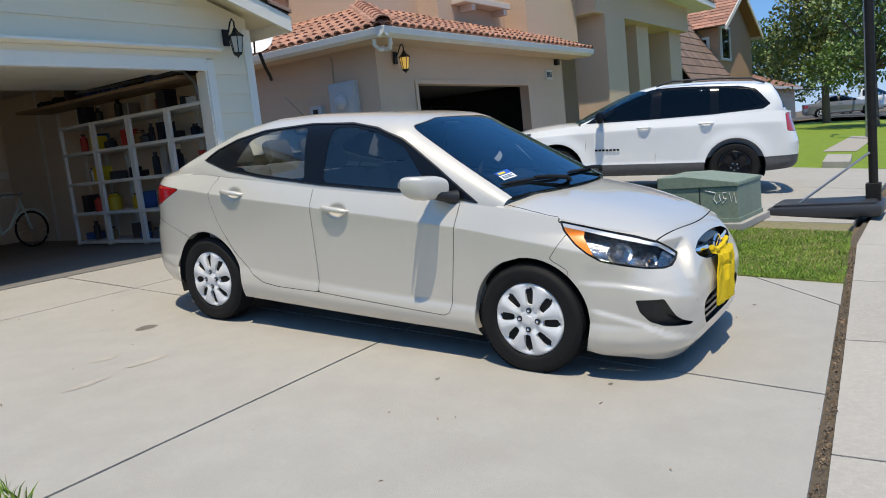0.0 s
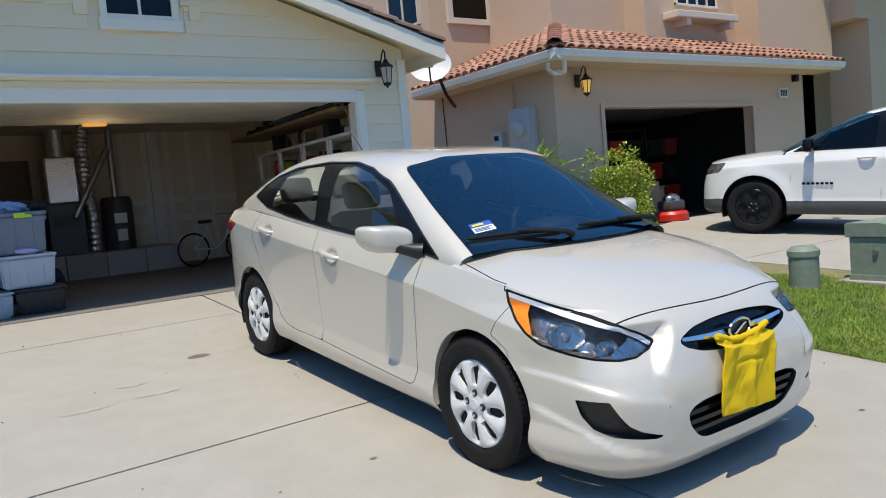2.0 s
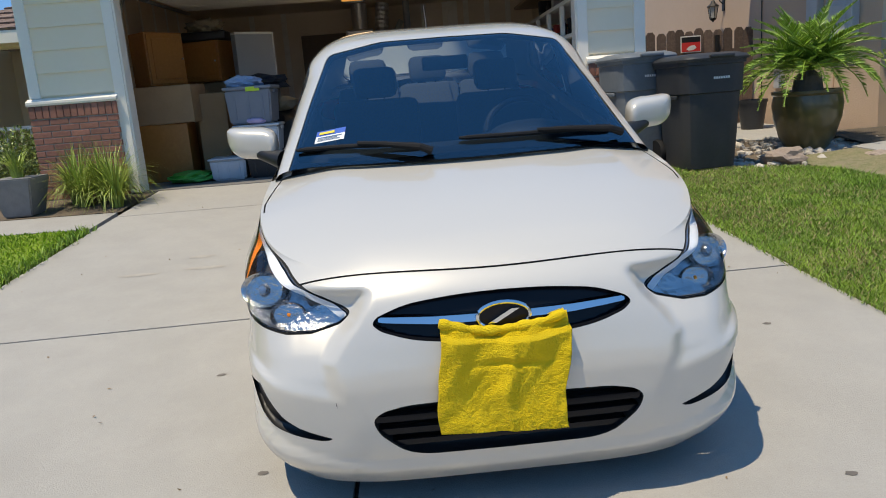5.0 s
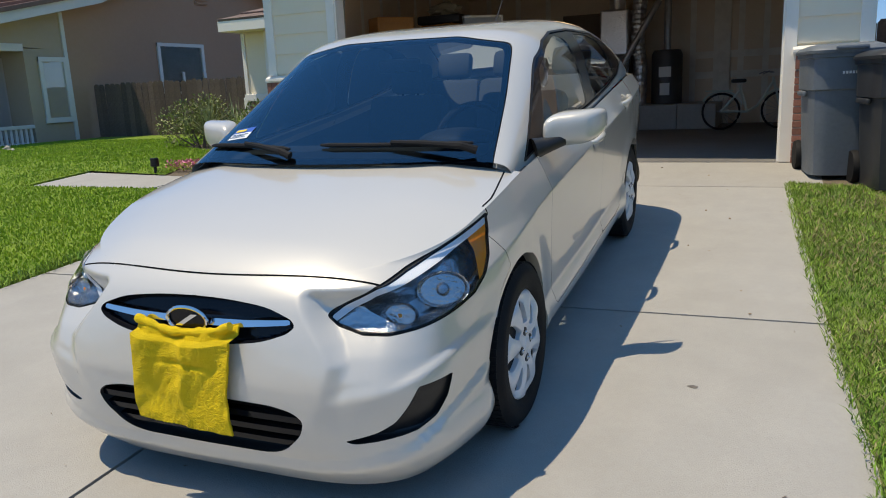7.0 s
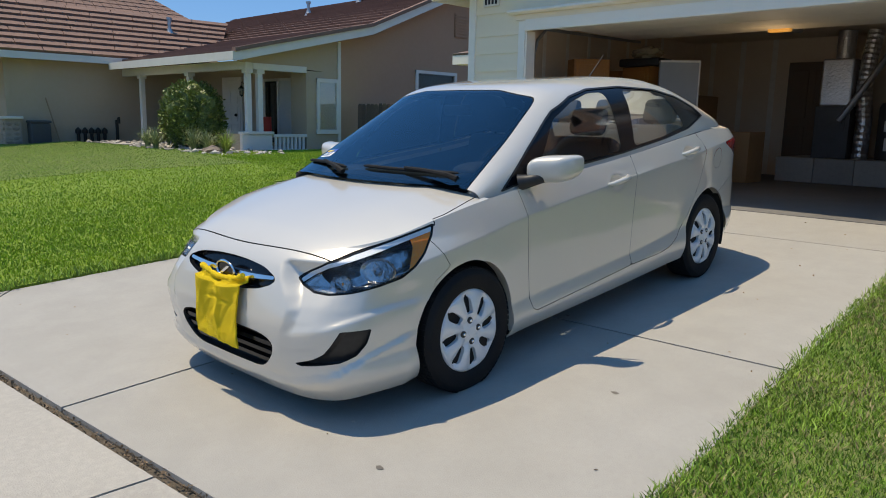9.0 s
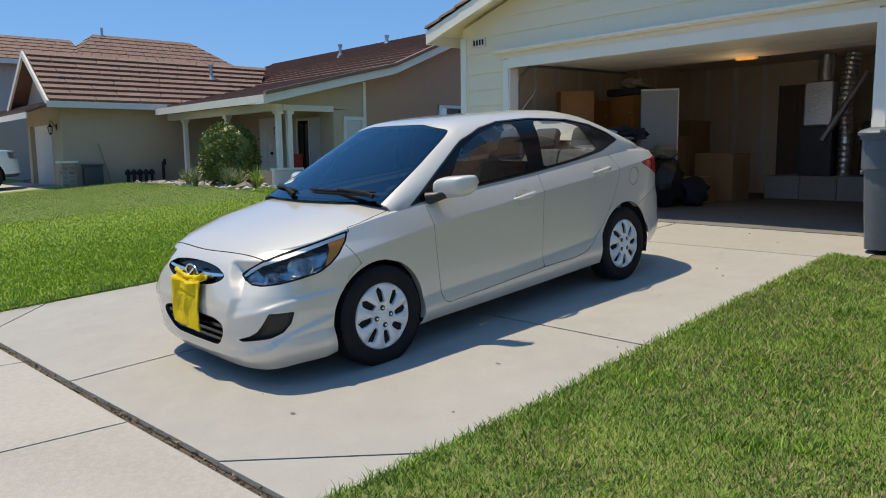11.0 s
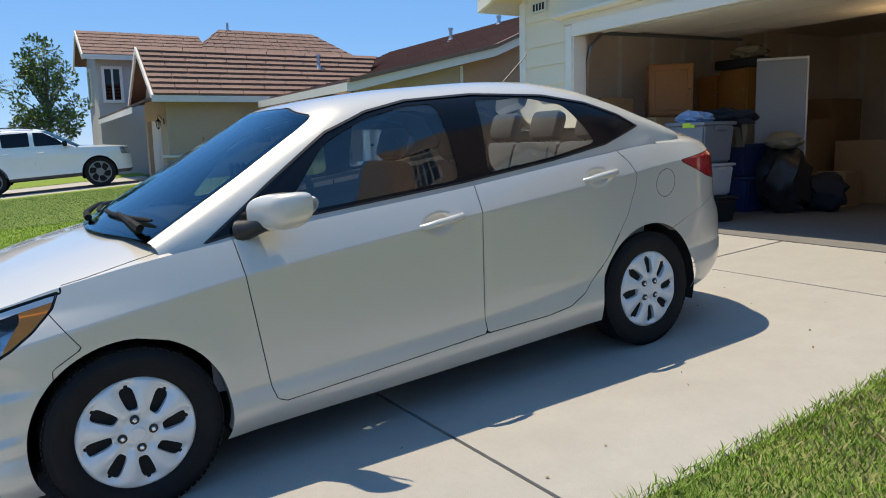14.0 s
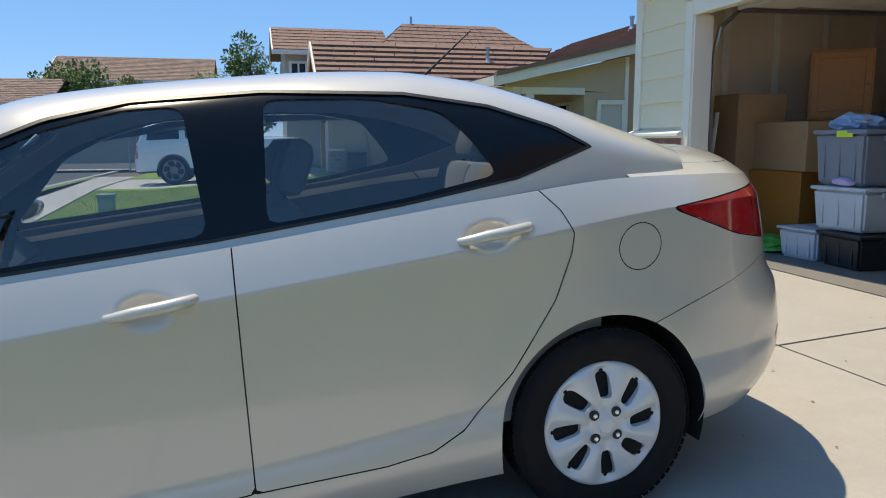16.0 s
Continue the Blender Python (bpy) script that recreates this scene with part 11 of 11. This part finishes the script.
# stop sign
ss = thing("stop_sign", pose(-36.0, -9.75, 0.0, 0, 0, 0), "red octagonal stop sign on a steel post", "road sign")
part("post", tube((0, 0, -0.05), (0, 0, 2.9), 0.03, n=8), STEEL, ss)
octo = [(0.38 * math.cos(math.pi / 8 + k * math.pi / 4), 2.6 + 0.38 * math.sin(math.pi / 8 + k * math.pi / 4)) for k in range(8)]
part("rim", prism(octo, 0.03, 0.045, "X"), SHELF_WHITE, ss)
part("face", prism([(a * 0.93, 2.6 + (b - 2.6) * 0.93) for a, b in octo], 0.045, 0.05, "X"), RED_PLASTIC, ss)
txt = bpy.data.curves.new("word", "FONT")
txt.body, txt.size, txt.align_x, txt.align_y, txt.extrude = "STOP", 0.27, "CENTER", "CENTER", 0.002
tmp = bpy.data.objects.new("word", txt)
me = bpy.data.meshes.new_from_object(tmp)
bpy.data.objects.remove(tmp)
me.materials.append(SHELF_WHITE)
w_ = new("word", me)
w_.parent = ss
w_.matrix_basis = Matrix.Translation((0.053, 0, 2.6)) @ Euler((math.pi / 2, 0, math.pi / 2)).to_matrix().to_4x4()

# trees
tree(pose(-40.5, -3.9, 0.1), 8.2, [((0.2, 0.1, 5.4), 0.7)] + clump_list(34, 1.9, 1.7, 2.2, 7.0, 0.22, 0.62, 41), 5600, 0.19, TREE_LEAF, "slender green street tree beyond the grey house", 91, 0.16)
tree(pose(-39.5, -9.4, 0.1), 4.6, [((0.0, 0.0, 3.4), 1.0)] + clump_list(18, 1.5, 1.5, 2.4, 4.4, 0.4, 0.75, 42), 4200, 0.16, OLIVE_LEAF, "small yellow-green street tree by the stop sign", 92, 0.09)
tree(pose(-58, -16, 0.1), 7.0, [((0.0, 0.0, 4.4), 1.6)] + clump_list(24, 2.6, 2.6, 2.2, 6.4, 0.7, 1.2, 43), 5200, 0.28, TREE_LEAF, "broad dark green tree across the crossing", 93, 0.2)
tree(pose(-66, -20, 0.1), 7.5, [((0.0, 0.0, 4.6), 1.6)] + clump_list(24, 3.0, 3.0, 2.6, 6.8, 0.7, 1.3, 44), 5200, 0.28, TREE_LEAF, "broad dark green tree far down the street", 94, 0.2)
tree(pose(36.0, -4.2, 0.2), 7.6, [((0.0, 0.0, 5.2), 1.6)] + clump_list(34, 2.8, 2.2, 2.6, 7.0, 0.6, 1.1, 45), 9000, 0.20, TREE_LEAF, "drooping green street tree on the far lawn", 95, 0.22)
tree(pose(44.0, -1.2, 0.3), 8.0, [((0.0, 0.0, 5.6), 1.8)] + clump_list(34, 3.2, 2.6, 2.4, 7.4, 0.7, 1.3, 46), 8000, 0.24, OLIVE_LEAF, "broad yellow-green tree down the street", 96, 0.24)
tree(pose(70.0, 6.0, 0.3), 8.5, [((0.0, 0.0, 5.6), 2.0)] + clump_list(30, 4.5, 4.0, 2.4, 7.8, 0.9, 1.6, 47), 7000, 0.34, TREE_LEAF, "dense dark green tree beyond the parked pickup", 97, 0.3)
shrub(pose(24.0, -0.3, 0.47), clump_list(16, 0.9, 0.7, 0.4, 2.0, 0.3, 0.5, 48), 2600, 0.09, OLIVE_LEAF, "tall loose shrub before the far house", 98)
# palm far off
pt = thing("palm_tree", pose(-60.0, -7.0, 0.1), "tall thin palm far behind the roofs", "tree")
bm = bmesh.new()
add_path(bm, [(0, 0, 0), (0.1, 0, 3.0), (0.05, 0.05, 5.6)], [0.2, 0.16, 0.14], 8)
part("trunk", bm, BARK, pt, smooth=True)
for k in range(24):
    a, tl = k * 2.4, 0.4 + 1.5 * (k / 24)
    d = np.array([math.cos(a), math.sin(a), 0])
    rows_ = []
    for t in np.linspace(0.1, 1, 14):
        p = np.array([0.05, 0.05, 5.6]) + d * 1.9 * t * math.sin(tl * (0.5 + 0.6 * t)) + np.array([0, 0, 1.9 * t * math.cos(tl * (0.5 + 0.6 * t))])
        for sg in (-1, 1):
            rows_.append((p, np.array([-d[1], d[0], 0]) * sg + d * 0.8 + np.array([0, 0, -0.5]), 0.5, 0.07))
    leaf_mesh("frond", rows_, TREE_LEAF, pt)

# pebbles and rocks in the bed beside the bins
rng = np.random.default_rng(17)
vs, fs = [], []
base_bm = bmesh.new()
bmesh.ops.create_icosphere(base_bm, subdivisions=1, radius=1.0)
bv = np.array([v.co[:] for v in base_bm.verts])
bf = [[v.index for v in f.verts] for f in base_bm.faces]
base_bm.free()
for k in range(620):
    if k < 420:
        x, y = rng.uniform(3.4, 5.6), rng.uniform(-1.5, 0.3)
        if -1.45 + (x - 3.95) * 0.1 > y + 0.5 and x < 4:
            continue
        z, s = gz(x, y), rng.uniform(0.02, 0.06)
    else:
        x, y = rng.uniform(-19.5, -11.2), rng.uniform(0.3, 2.2)
        z, s = gz(x, y) + 0.01, rng.uniform(0.04, 0.10)
    sc = s * rng.uniform(0.6, 1.3, 3) * (1, 1, 0.6)
    n0 = len(vs)
    vs += list(bv * sc * (1 + 0.15 * rng.normal(0, 1, (len(bv), 1))) + (x, y, z + sc[2] * 0.3))
    fs += [[i + n0 for i in f] for f in bf]
tagged(ob_of("pebbles", vs, fs, PEBBLE), "pale pebbles scattered over the soil beds", "pebbles", kind="stuff")
for k, (x, y, r) in enumerate(((4.15, -1.25, 0.16), (5.3, -1.25, 0.13), (4.9, -1.5, 0.10), (-12.2, 0.6, 0.2))):
    tagged(part("rock", blob(r, (1.3, 1.0, 0.6), 0.45, 1.6, at=(x, y, gz(x, y) + r * 0.3), sub=3, seed=k), STONE), "tan garden rock half sunk in the bed", "rock", "garden rocks")
# leaves and litter on the drive
rng = np.random.default_rng(3)
leaf_mesh("litter", [((x, y, gz(x, y) + 0.004), (rng.normal(), rng.normal(), 0.1), rng.uniform(0.01, 0.03), rng.uniform(0.006, 0.015)) for x, y in zip(rng.uniform(-2.2, 2.7, 70), rng.uniform(-6.8, -0.1, 70))], mat("dead leaf", (0.25, 0.17, 0.09), 0.8))
tagged(bpy.data.objects["litter"], "tiny dead leaves scattered on the drive", "litter", kind="stuff")
